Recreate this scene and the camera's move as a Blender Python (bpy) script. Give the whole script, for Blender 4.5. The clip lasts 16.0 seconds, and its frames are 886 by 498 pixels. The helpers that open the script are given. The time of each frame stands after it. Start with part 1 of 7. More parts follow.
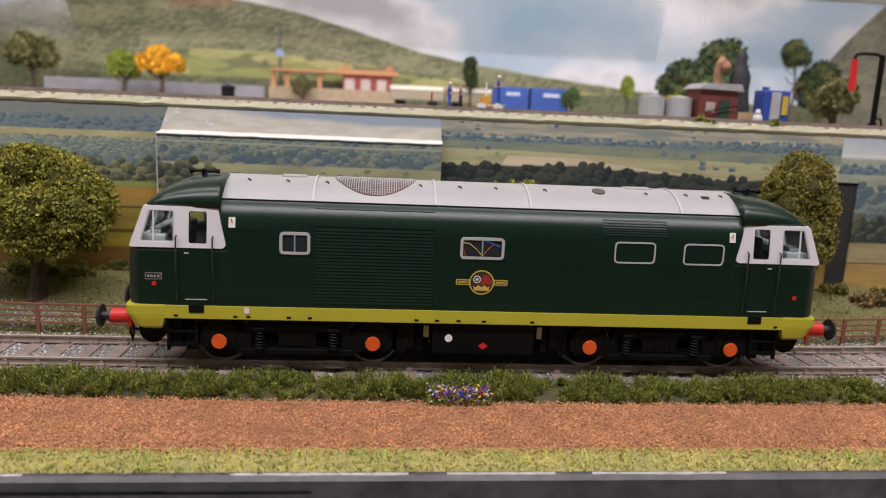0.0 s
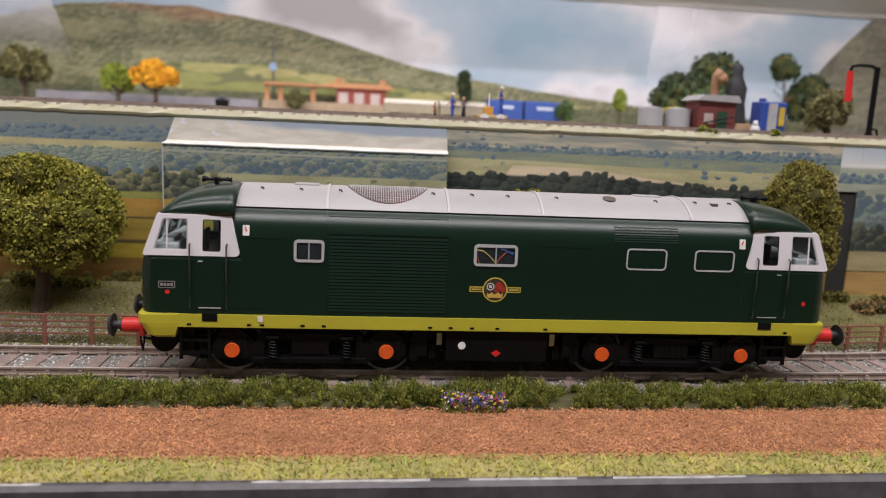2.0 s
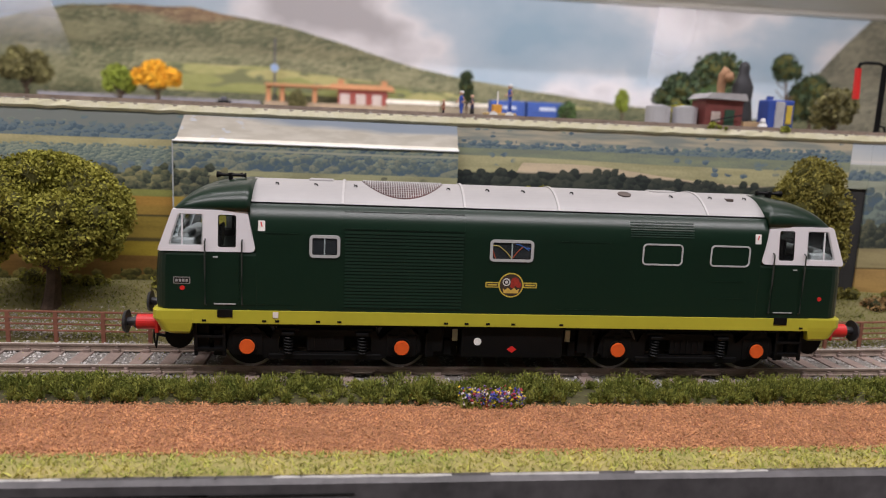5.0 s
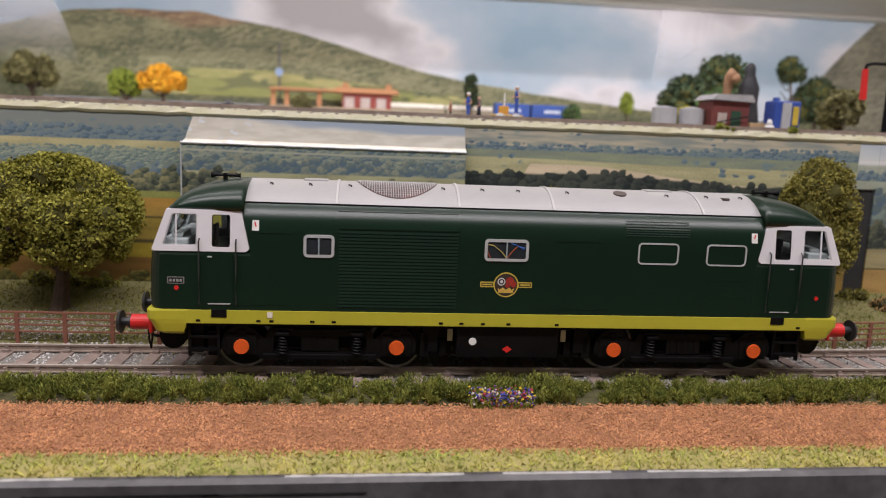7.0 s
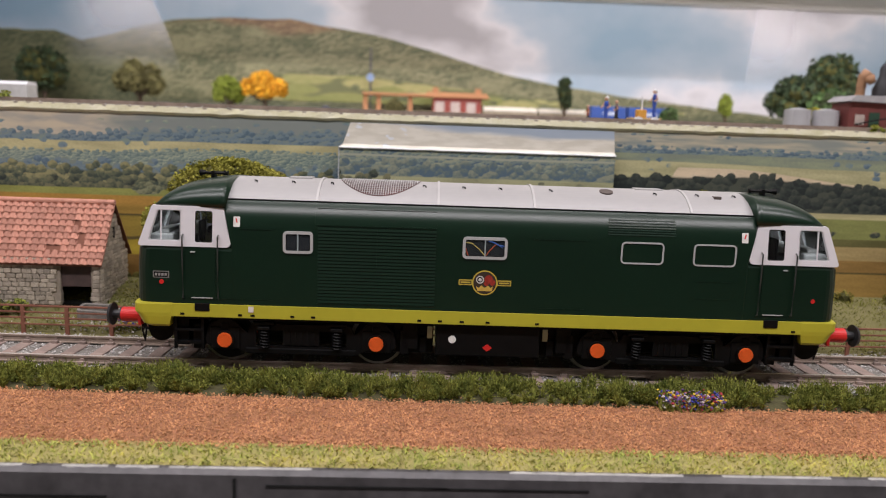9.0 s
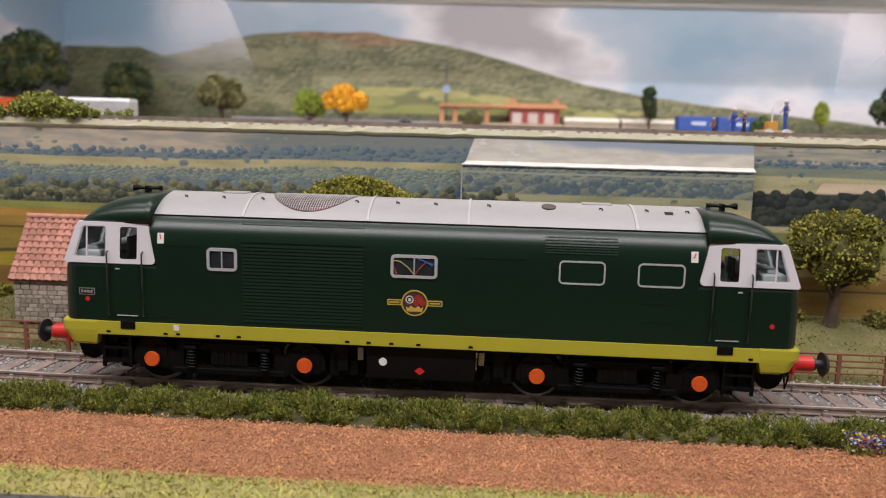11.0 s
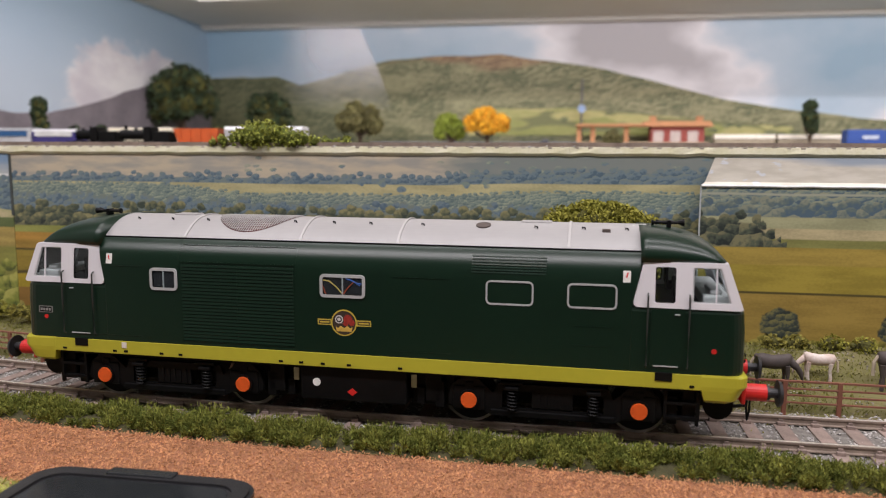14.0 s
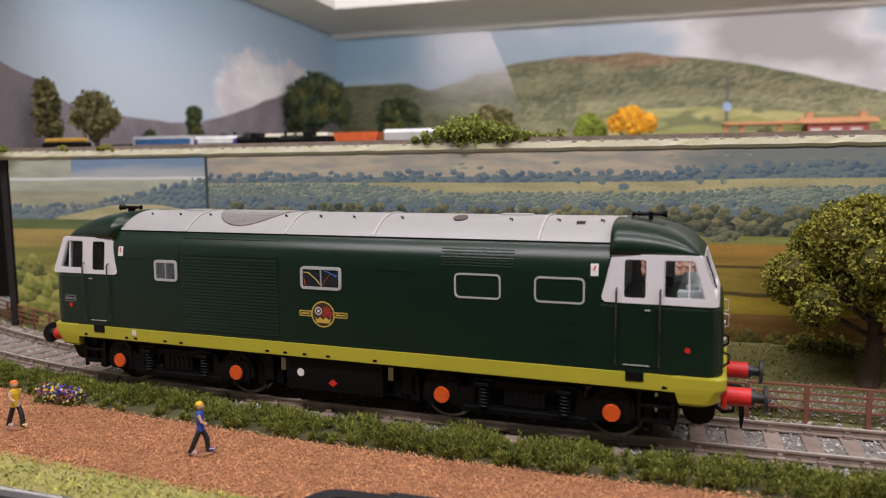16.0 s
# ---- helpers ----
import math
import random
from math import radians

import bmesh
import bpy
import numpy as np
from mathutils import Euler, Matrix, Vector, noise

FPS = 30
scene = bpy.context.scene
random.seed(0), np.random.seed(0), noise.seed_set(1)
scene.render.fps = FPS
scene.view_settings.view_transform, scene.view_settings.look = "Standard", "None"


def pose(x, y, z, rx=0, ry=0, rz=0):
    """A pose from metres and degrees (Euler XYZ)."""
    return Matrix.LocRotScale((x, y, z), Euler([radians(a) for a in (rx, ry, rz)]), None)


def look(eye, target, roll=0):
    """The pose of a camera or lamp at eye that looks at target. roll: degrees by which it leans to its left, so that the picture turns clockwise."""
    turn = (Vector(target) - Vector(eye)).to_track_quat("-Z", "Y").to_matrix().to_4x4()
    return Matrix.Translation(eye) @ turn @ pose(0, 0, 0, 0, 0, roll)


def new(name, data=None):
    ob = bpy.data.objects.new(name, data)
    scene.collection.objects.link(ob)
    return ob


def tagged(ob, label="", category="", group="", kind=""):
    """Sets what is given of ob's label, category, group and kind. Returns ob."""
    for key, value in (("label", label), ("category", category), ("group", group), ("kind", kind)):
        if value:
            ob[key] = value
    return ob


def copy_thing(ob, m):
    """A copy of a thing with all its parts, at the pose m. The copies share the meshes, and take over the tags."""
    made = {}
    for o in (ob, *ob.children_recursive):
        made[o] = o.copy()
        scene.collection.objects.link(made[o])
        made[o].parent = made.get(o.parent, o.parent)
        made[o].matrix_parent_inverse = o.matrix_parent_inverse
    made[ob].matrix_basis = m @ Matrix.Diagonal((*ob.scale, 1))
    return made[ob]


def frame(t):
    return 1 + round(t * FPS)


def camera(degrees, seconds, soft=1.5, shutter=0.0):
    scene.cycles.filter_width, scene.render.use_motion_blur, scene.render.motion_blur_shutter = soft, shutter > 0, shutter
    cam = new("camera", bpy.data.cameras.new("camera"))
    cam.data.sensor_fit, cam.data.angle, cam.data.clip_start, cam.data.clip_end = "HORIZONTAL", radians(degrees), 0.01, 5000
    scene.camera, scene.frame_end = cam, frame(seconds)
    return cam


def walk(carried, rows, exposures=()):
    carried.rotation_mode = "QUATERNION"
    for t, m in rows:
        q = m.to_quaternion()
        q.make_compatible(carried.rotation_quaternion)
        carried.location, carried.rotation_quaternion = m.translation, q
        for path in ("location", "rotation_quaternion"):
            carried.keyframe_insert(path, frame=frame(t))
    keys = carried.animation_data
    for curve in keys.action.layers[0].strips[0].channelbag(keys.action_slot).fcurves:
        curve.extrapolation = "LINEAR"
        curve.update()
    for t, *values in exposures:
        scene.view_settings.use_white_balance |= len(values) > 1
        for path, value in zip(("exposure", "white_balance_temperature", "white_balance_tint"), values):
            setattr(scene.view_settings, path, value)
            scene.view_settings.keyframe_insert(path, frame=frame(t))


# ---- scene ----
cam = camera(62.3, 16.0, soft=1.1)
PATH = [
    (0, (-0.05697, -0.01189, 0.12940), (0.14014, 1.94085, -0.25527), 2.64),
    (0.5, (-0.06386, -0.01205, 0.12821), (0.14790, 1.94283, -0.23731), 2.67),
    (1, (-0.06785, -0.01057, 0.12855), (0.15338, 1.94478, -0.22873), 2.64),
    (1.5, (-0.06894, -0.01118, 0.12506), (0.15923, 1.94497, -0.22334), 2.67),
    (2, (-0.06960, -0.01222, 0.12556), (0.16126, 1.94447, -0.21804), 2.58),
    (2.5, (-0.07245, -0.01207, 0.12627), (0.16052, 1.94466, -0.21567), 2.53),
    (3, (-0.07373, -0.01125, 0.12693), (0.16196, 1.94538, -0.21374), 2.53),
    (3.5, (-0.07702, -0.01056, 0.12675), (0.16123, 1.94594, -0.21288), 2.46),
    (4, (-0.07727, -0.01044, 0.12458), (0.16163, 1.94615, -0.21406), 2.48),
    (6.5, (-0.08037, -0.01028, 0.11981), (0.15349, 1.94885, -0.20750), 2.44),
    (7, (-0.08127, -0.01026, 0.11918), (0.14839, 1.94984, -0.20525), 2.34),
    (7.5, (-0.08547, -0.00904, 0.11961), (0.14156, 1.95157, -0.20358), 2.34),
    (8, (-0.09931, -0.00767, 0.11559), (0.10765, 1.95551, -0.20551), 2.26),
    (8.5, (-0.12358, -0.00621, 0.11336), (-0.00026, 1.96410, -0.20704), 2.04),
    (9, (-0.14305, -0.01187, 0.11761), (-0.06661, 1.96066, -0.20378), 2.01),
    (11.5, (-0.20204, 0.01288, 0.12170), (-0.30140, 1.98913, -0.16912), 1.09),
    (12, (-0.21557, 0.01572, 0.12334), (-0.35146, 1.99146, -0.15596), 0.55),
    (12.5, (-0.22790, 0.01835, 0.12166), (-0.41251, 1.99180, -0.14558), 0.28),
    (13, (-0.24086, 0.01976, 0.12168), (-0.46813, 1.98994, -0.13669), 0.25),
    (13.5, (-0.25631, 0.02186, 0.12239), (-0.51537, 1.98891, -0.12976), 0.36),
    (14, (-0.27661, 0.02512, 0.11921), (-0.58839, 1.98530, -0.12667), 0.30),
    (14.5, (-0.29683, 0.02879, 0.11852), (-0.66731, 1.97904, -0.12488), 0.16),
    (15, (-0.31741, 0.03548, 0.11266), (-0.74840, 1.97373, -0.12697), -0.05),
    (15.5, (-0.33568, 0.04087, 0.11120), (-0.82483, 1.96625, -0.12041), -0.34),
    (16, (-0.35815, 0.04461, 0.11170), (-0.91445, 1.95282, -0.11021), -0.61),
]
walk(cam, [(t, look(eye, target, roll)) for t, eye, target, roll in PATH])
# close-range phone lens: sharp at the locomotive, soft in the distance
cam.data.dof.use_dof = True
cam.data.dof.focus_distance = 0.36
cam.data.dof.aperture_fstop = 10.5

# ---- light ----
world = bpy.data.worlds.new("room_air")
scene.world = world
world.use_nodes = True
world.node_tree.nodes["Background"].inputs[0].default_value = (1.0, 0.9, 0.78, 1)
world.node_tree.nodes["Background"].inputs[1].default_value = 0.07


def tube_lamp(name, x, y, z, sx, sy, watts, tilt=0.0):
    d = bpy.data.lights.new(name, "AREA")
    d.shape, d.size, d.size_y, d.energy, d.color = "RECTANGLE", sx, sy, watts, (1.0, 0.935, 0.975)
    ob = new(name, d)
    ob.matrix_world = pose(x, y, z, tilt, 0, 0)
    return ob


tube_lamp("ceiling_lamp", -0.15, -0.4, 1.38, 2.8, 0.14, 37.5)
tube_lamp("ceiling_lamp_far", -0.1, 0.42, 1.38, 2.2, 0.16, 13.0)
# added fill light along the upper deck, out of view
tube_lamp("deck_lamp", 0.0, 0.68, 0.4, 2.3, 0.03, 8.0, 84.0)

# ---- materials ----
MATS = {}


def mat(name, col, rough=0.7, metal=0.0, var=0.18, scale=120.0, bump=0.0, bscale=None, col2=None, island=0.0, obj=0.0, spec=0.5, coat=0.0, fine=True):
    """A surface with two scales of variation in metres, optional relief and piece-by-piece tint."""
    if name in MATS:
        return MATS[name]
    m = bpy.data.materials.new(name)
    m.use_nodes = True
    nt = m.node_tree
    N, K = nt.nodes, nt.links
    b = N["Principled BSDF"]
    b.inputs["Roughness"].default_value = rough
    b.inputs["Metallic"].default_value = metal
    b.inputs["Specular IOR Level"].default_value = spec
    b.inputs["Coat Weight"].default_value = coat
    b.inputs["Coat Roughness"].default_value = 0.2
    tc = N.new("ShaderNodeTexCoord")
    n1 = N.new("ShaderNodeTexNoise")
    n1.inputs["Scale"].default_value = scale
    n1.inputs["Detail"].default_value = 5
    K.new(tc.outputs["Object"], n1.inputs["Vector"])
    n2 = N.new("ShaderNodeTexNoise")
    n2.inputs["Scale"].default_value = scale * 7.3
    n2.inputs["Detail"].default_value = 3
    K.new(tc.outputs["Object"], n2.inputs["Vector"])
    avg = N.new("ShaderNodeMath")
    avg.operation = "MULTIPLY_ADD"
    K.new(n2.outputs["Fac"], avg.inputs[0])
    avg.inputs[1].default_value = 0.45
    K.new(n1.outputs["Fac"], avg.inputs[2])
    fac = N.new("ShaderNodeMapRange")
    K.new(avg.outputs[0], fac.inputs["Value"])
    fac.inputs["From Min"].default_value, fac.inputs["From Max"].default_value = 0.45, 1.0
    mix = N.new("ShaderNodeMix")
    mix.data_type = "RGBA"
    K.new(fac.outputs["Result"], mix.inputs["Factor"])
    c2 = col2 or tuple(min(1, c * (1 + var)) for c in col)
    c1 = tuple(c * (1 - var) for c in col) if col2 is None else col
    mix.inputs["A"].default_value = (*c1, 1)
    mix.inputs["B"].default_value = (*c2, 1)
    last = mix.outputs["Result"]
    for amount, kind in ((island, "i"), (obj, "o")):
        if amount > 0:
            if kind == "i":
                src = N.new("ShaderNodeNewGeometry").outputs["Random Per Island"]
            else:
                src = N.new("ShaderNodeObjectInfo").outputs["Random"]
            mr = N.new("ShaderNodeMapRange")
            K.new(src, mr.inputs["Value"])
            mr.inputs["To Min"].default_value, mr.inputs["To Max"].default_value = 1 - amount, 1 + amount
            hs = N.new("ShaderNodeHueSaturation")
            K.new(last, hs.inputs["Color"])
            K.new(mr.outputs["Result"], hs.inputs["Value"])
            last = hs.outputs["Color"]
    K.new(last, b.inputs["Base Color"])
    if bump > 0:
        bn = N.new("ShaderNodeBump")
        bn.inputs["Strength"].default_value = bump
        bn.inputs["Distance"].default_value = 0.0006
        n3 = N.new("ShaderNodeTexNoise")
        n3.inputs["Scale"].default_value = bscale or scale * 6
        n3.inputs["Detail"].default_value = 4
        K.new(tc.outputs["Object"], n3.inputs["Vector"])
        K.new(n3.outputs["Fac"], bn.inputs["Height"])
        K.new(bn.outputs["Normal"], b.inputs["Normal"])
    MATS[name] = m
    return m


def glass(name, tint=(0.9, 0.95, 0.95), rough=0.03):
    if name in MATS:
        return MATS[name]
    m = bpy.data.materials.new(name)
    m.use_nodes = True
    nt = m.node_tree
    out = nt.nodes["Material Output"]
    tr = nt.nodes.new("ShaderNodeBsdfTransparent")
    tr.inputs[0].default_value = (*tint, 1)
    gl = nt.nodes.new("ShaderNodeBsdfGlossy")
    gl.inputs["Roughness"].default_value = rough
    mx = nt.nodes.new("ShaderNodeMixShader")
    fr = nt.nodes.new("ShaderNodeFresnel")
    fr.inputs[0].default_value = 1.45
    nt.links.new(fr.outputs[0], mx.inputs[0])
    nt.links.new(tr.outputs[0], mx.inputs[1])
    nt.links.new(gl.outputs[0], mx.inputs[2])
    nt.links.new(mx.outputs[0], out.inputs["Surface"])
    MATS[name] = m
    return m


GREEN = mat("loco_green_paint", (0.0038, 0.0185, 0.009), 0.3, var=0.1, scale=25, bump=0.03, bscale=900, spec=0.45)
ROOFGREY = mat("roof_grey_paint", (0.36, 0.35, 0.345), 0.38, var=0.05, scale=30, bump=0.02)
WHITE = mat("cab_white_paint", (0.72, 0.7, 0.72), 0.4, var=0.03, scale=40)
YELLOW = mat("lime_yellow_paint", (0.46, 0.43, 0.035), 0.4, var=0.07, scale=40)
BLACK = mat("chassis_black", (0.0035, 0.0035, 0.0038), 0.5, var=0.35, scale=90, bump=0.1, spec=0.18)
DARK = mat("dark_interior", (0.012, 0.013, 0.017), 0.7, var=0.3, scale=90)
ORANGE = mat("axlebox_orange", (0.75, 0.11, 0.015), 0.5, var=0.1, scale=300)
RED = mat("buffer_red", (0.62, 0.022, 0.02), 0.42, var=0.12, scale=200)
SILVER = mat("frame_silver", (0.52, 0.53, 0.53), 0.4, metal=0.15, var=0.06, scale=200)
STEEL = mat("wheel_steel", (0.3, 0.29, 0.28), 0.3, metal=1.0, var=0.15, scale=300)
RAILTOP = mat("rail_polished", (0.66, 0.61, 0.55), 0.3, metal=0.4, var=0.25, scale=150)
RAILSIDE = mat("rail_rust", (0.3, 0.235, 0.19), 0.65, metal=0.2, var=0.3, scale=160)
SLEEPER = mat("sleeper_brown", (0.27, 0.205, 0.175), 0.85, var=0.3, scale=140, bump=0.5, bscale=900, obj=0.18)
BALLAST = mat("ballast_grey", (0.42, 0.4, 0.38), 0.9, var=0.25, scale=250, island=0.4)
BALLASTBED = mat("ballast_bed", (0.2, 0.185, 0.165), 0.95, var=0.4, scale=300, bump=1.0, bscale=1400)
TURF = mat("brown_turf", (0.51, 0.255, 0.125), 0.95, var=0.25, scale=60, island=0.24, spec=0.15)
TURFBED = mat("turf_bed", (0.3, 0.13, 0.065), 0.95, var=0.35, scale=400, bump=1.0, bscale=1300)
SHORT = mat("short_grass", (0.52, 0.44, 0.1), 0.9, col2=(0.25, 0.32, 0.06), scale=70, island=0.4)
GRASSBED = mat("grass_bed", (0.42, 0.35, 0.14), 0.95, col2=(0.27, 0.25, 0.08), scale=70, bump=0.8, bscale=1200)
HEDGE = mat("hedge_green", (0.075, 0.105, 0.02), 0.85, col2=(0.28, 0.285, 0.06), scale=140, island=0.5, spec=0.15)
LEAF = mat("tree_leaf", (0.19, 0.19, 0.03), 0.9, col2=(0.34, 0.315, 0.065), scale=60, island=0.28, spec=0.15)
LEAF2 = mat("ivy_leaf", (0.17, 0.15, 0.035), 0.9, col2=(0.28, 0.25, 0.06), scale=90, island=0.16, spec=0.15)
BANK = mat("bank_earth", (0.05, 0.045, 0.018), 0.95, col2=(0.09, 0.085, 0.03), scale=120, bump=1.0)
BARK = mat("bark", (0.09, 0.06, 0.04), 0.9, var=0.4, scale=200, bump=1.0)
FENCE = mat("fence_rust_plastic", (0.23, 0.09, 0.055), 0.6, var=0.2, scale=150)
SCENIC = mat("scenic_ground", (0.1, 0.098, 0.026), 0.95, col2=(0.2, 0.175, 0.075), scale=28, bump=0.8, bscale=900)
BOARD = mat("black_painted_board", (0.085, 0.08, 0.083), 0.42, var=0.5, scale=30, bump=0.35, bscale=200)
PALE = mat("worn_edge_paint", (0.4, 0.39, 0.37), 0.6, var=0.3, scale=220)
LIP = mat("shelf_lip", (0.58, 0.55, 0.34), 0.9, col2=(0.7, 0.67, 0.52), scale=90, bump=0.6)
WALLW = mat("white_wall", (0.7, 0.68, 0.64), 0.8, var=0.04, scale=4)
PLASTIC = mat("black_plastic", (0.022, 0.022, 0.024), 0.45, var=0.2, scale=150, bump=0.15, bscale=2500)
GLASS = glass("clear_glazing")
TILE = mat("roof_tile", (0.48, 0.23, 0.165), 0.85, var=0.2, scale=150, obj=0.25, bump=0.3)
STONE = mat("barn_stone", (0.45, 0.39, 0.31), 0.9, var=0.25, scale=160, obj=0.3, bump=0.6)
MORTAR = mat("barn_mortar", (0.27, 0.23, 0.18), 0.95, var=0.3, scale=200, bump=0.6)


# ---- mesh helpers ----
def link(name, bm, material, parent=None, label="", smooth=False):
    me = bpy.data.meshes.new(name)
    bmesh.ops.recalc_face_normals(bm, faces=bm.faces)
    bm.to_mesh(me)
    bm.free()
    if smooth:
        for p in me.polygons:
            p.use_smooth = True
    for m in material if isinstance(material, (list, tuple)) else [material]:
        me.materials.append(m)
    ob = new(name, me)
    if parent is not None:
        ob.parent = parent
    if label:
        tagged(ob, label)
    return ob


def part(name, bm, material, parent, label="", smooth=False):
    return link(name, bm, material, parent, label, smooth)


def from_arrays(name, verts, faces, material, parent=None, smooth=False):
    me = bpy.data.meshes.new(name)
    me.from_pydata(verts, [], faces)
    me.materials.append(material)
    if smooth:
        for p in me.polygons:
            p.use_smooth = True
    ob = new(name, me)
    if parent is not None:
        ob.parent = parent
    return ob


def shared(name, me, parent, m):
    ob = new(name, me)
    ob.parent = parent
    ob.matrix_basis = m
    return ob


def empty(name, label, category, m=None, group="", kind=""):
    ob = new(name)
    ob.empty_display_size = 0.01
    if m is not None:
        ob.matrix_world = m
    return tagged(ob, label, category, group, kind)


def box(bm, x0, x1, y0, y1, z0, z1, bevel=0.0):
    r = bmesh.ops.create_cube(bm, size=1.0)
    for v in r["verts"]:
        v.co = Vector((x0 + (v.co.x + 0.5) * (x1 - x0), y0 + (v.co.y + 0.5) * (y1 - y0), z0 + (v.co.z + 0.5) * (z1 - z0)))
    if bevel > 0:
        edges = list({e for v in r["verts"] for e in v.link_edges})
        bmesh.ops.bevel(bm, geom=edges, offset=bevel, segments=2, affect="EDGES", profile=0.5)
    return bm


def cyl(bm, p, q, r, r2=None, n=16):
    p, q = Vector(p), Vector(q)
    d = q - p
    m = Matrix.Translation((p + q) / 2) @ d.to_track_quat("Z", "Y").to_matrix().to_4x4()
    bmesh.ops.create_cone(bm, cap_ends=True, segments=n, radius1=r, radius2=r if r2 is None else r2, depth=d.length, matrix=m)
    return bm


def ball(bm, c, r, sub=2, jitter=0.0, squash=1.0):
    res = bmesh.ops.create_icosphere(bm, subdivisions=sub, radius=r)
    for v in res["verts"]:
        k = 1 + jitter * noise.noise(v.co * (2.2 / r) + Vector(c) * 91)
        v.co = Vector((v.co.x * k, v.co.y * k, v.co.z * k * squash)) + Vector(c)
    return bm


def tube(bm, pts, r, n=8):
    pts = [Vector(p) for p in pts]
    rings = []
    for i, p in enumerate(pts):
        d = (pts[min(i + 1, len(pts) - 1)] - pts[max(i - 1, 0)]).normalized()
        q = d.to_track_quat("Z", "Y")
        rings.append([bm.verts.new(p + q @ Vector((r * math.cos(a), r * math.sin(a), 0))) for a in [2 * math.pi * k / n for k in range(n)]])
    for a, b in zip(rings, rings[1:]):
        for k in range(n):
            bm.faces.new((a[k], a[(k + 1) % n], b[(k + 1) % n], b[k]))
    bm.faces.new(rings[0][::-1])
    bm.faces.new(rings[-1])
    return bm


def prism(bm, outline, lo, hi, put, holes=()):
    """A plate from a 2D outline (with holes) between depths lo and hi; put(u, v, d) gives the place."""
    layers = []
    for d in (lo, hi):
        edges = []
        loops = []
        for loop in (outline, *holes):
            vs = [bm.verts.new(put(u, v, d)) for u, v in loop]
            loops.append(vs)
            edges += [bm.edges.new((vs[i], vs[(i + 1) % len(vs)])) for i in range(len(vs))]
        bmesh.ops.triangle_fill(bm, use_beauty=True, use_dissolve=False, edges=edges)
        layers.append(loops)
    for a, b in zip(*layers):
        for i in range(len(a)):
            j = (i + 1) % len(a)
            bm.faces.new((a[i], a[j], b[j], b[i]))
    return bm


def loft(bm, rings, closed=True, caps=True):
    vs = [[bm.verts.new(p) for p in ring] for ring in rings]
    n = len(vs[0])
    for a, b in zip(vs, vs[1:]):
        for k in range(n if closed else n - 1):
            bm.faces.new((a[k], a[(k + 1) % n], b[(k + 1) % n], b[k]))
    if caps and closed:
        bm.faces.new(vs[0][::-1])
        bm.faces.new(vs[-1])
    return bm


def rounded(x0, x1, z0, z1, r, n=4):
    pts = []
    for cx, cz, a0 in ((x1 - r, z1 - r, 0), (x0 + r, z1 - r, 90), (x0 + r, z0 + r, 180), (x1 - r, z0 + r, 270)):
        for k in range(n + 1):
            a = radians(a0 + 90 * k / n)
            pts.append((cx + r * math.cos(a), cz + r * math.sin(a)))
    return pts


def blades(name, spots, height, width, material, spread=0.5, seed=1, lean=0.6, parent=None):
    """Many small upright blades of two triangles each."""
    rng = np.random.default_rng(seed)
    n = len(spots)
    p = np.array(spots)
    a = rng.uniform(0, 2 * np.pi, n)
    h = height * rng.uniform(0.5, 1.25, n)
    w = width * rng.uniform(0.6, 1.4, n)
    side = np.stack([np.cos(a), np.sin(a), 0 * a], 1) * w[:, None] / 2
    ln = np.stack([rng.normal(0, lean, n), rng.normal(0, lean, n), 0 * a], 1) * h[:, None]
    up = np.stack([0 * a, 0 * a, h], 1)
    mid = p + up * 0.55 + ln * 0.4
    v = np.stack([p - side, p + side, mid + side * 0.9, mid - side * 0.9, p + up + ln], 1).reshape(-1, 3)
    f = []
    for i in range(n):
        o = 5 * i
        f += [(o, o + 1, o + 2, o + 3), (o + 3, o + 2, o + 4)]
    return from_arrays(name, v.tolist(), f, material, parent)


def chips(name, spots, size, material, seed=1, flat=0.6, parent=None):
    """Many small irregular lumps of eight triangles each."""
    rng = np.random.default_rng(seed)
    p = np.array(spots)
    n = len(p)
    base = np.array([(1, 0, 0), (-1, 0, 0), (0, 1, 0), (0, -1, 0), (0, 0, 1), (0, 0, -1)], float)
    s = size * rng.uniform(0.45, 1.2, (n, 1, 1)) * rng.uniform(0.6, 1.3, (n, 6, 1))
    a = rng.uniform(0, 2 * np.pi, n)
    tl = rng.uniform(-0.6, 0.6, (n, 2))
    c, sn = np.cos(a), np.sin(a)
    b = base[None] * s
    x = b[..., 0] * c[:, None] - b[..., 1] * sn[:, None]
    y = b[..., 0] * sn[:, None] + b[..., 1] * c[:, None]
    z = b[..., 2] * flat + x * tl[:, :1] + y * tl[:, 1:]
    v = (np.stack([x, y, z], 2) + p[:, None]).reshape(-1, 3)
    tri = [(0, 2, 4), (2, 1, 4), (1, 3, 4), (3, 0, 4), (2, 0, 5), (1, 2, 5), (3, 1, 5), (0, 3, 5)]
    f = [tuple(6 * i + k for k in t) for i in range(n) for t in tri]
    return from_arrays(name, v.tolist(), f, material, parent)


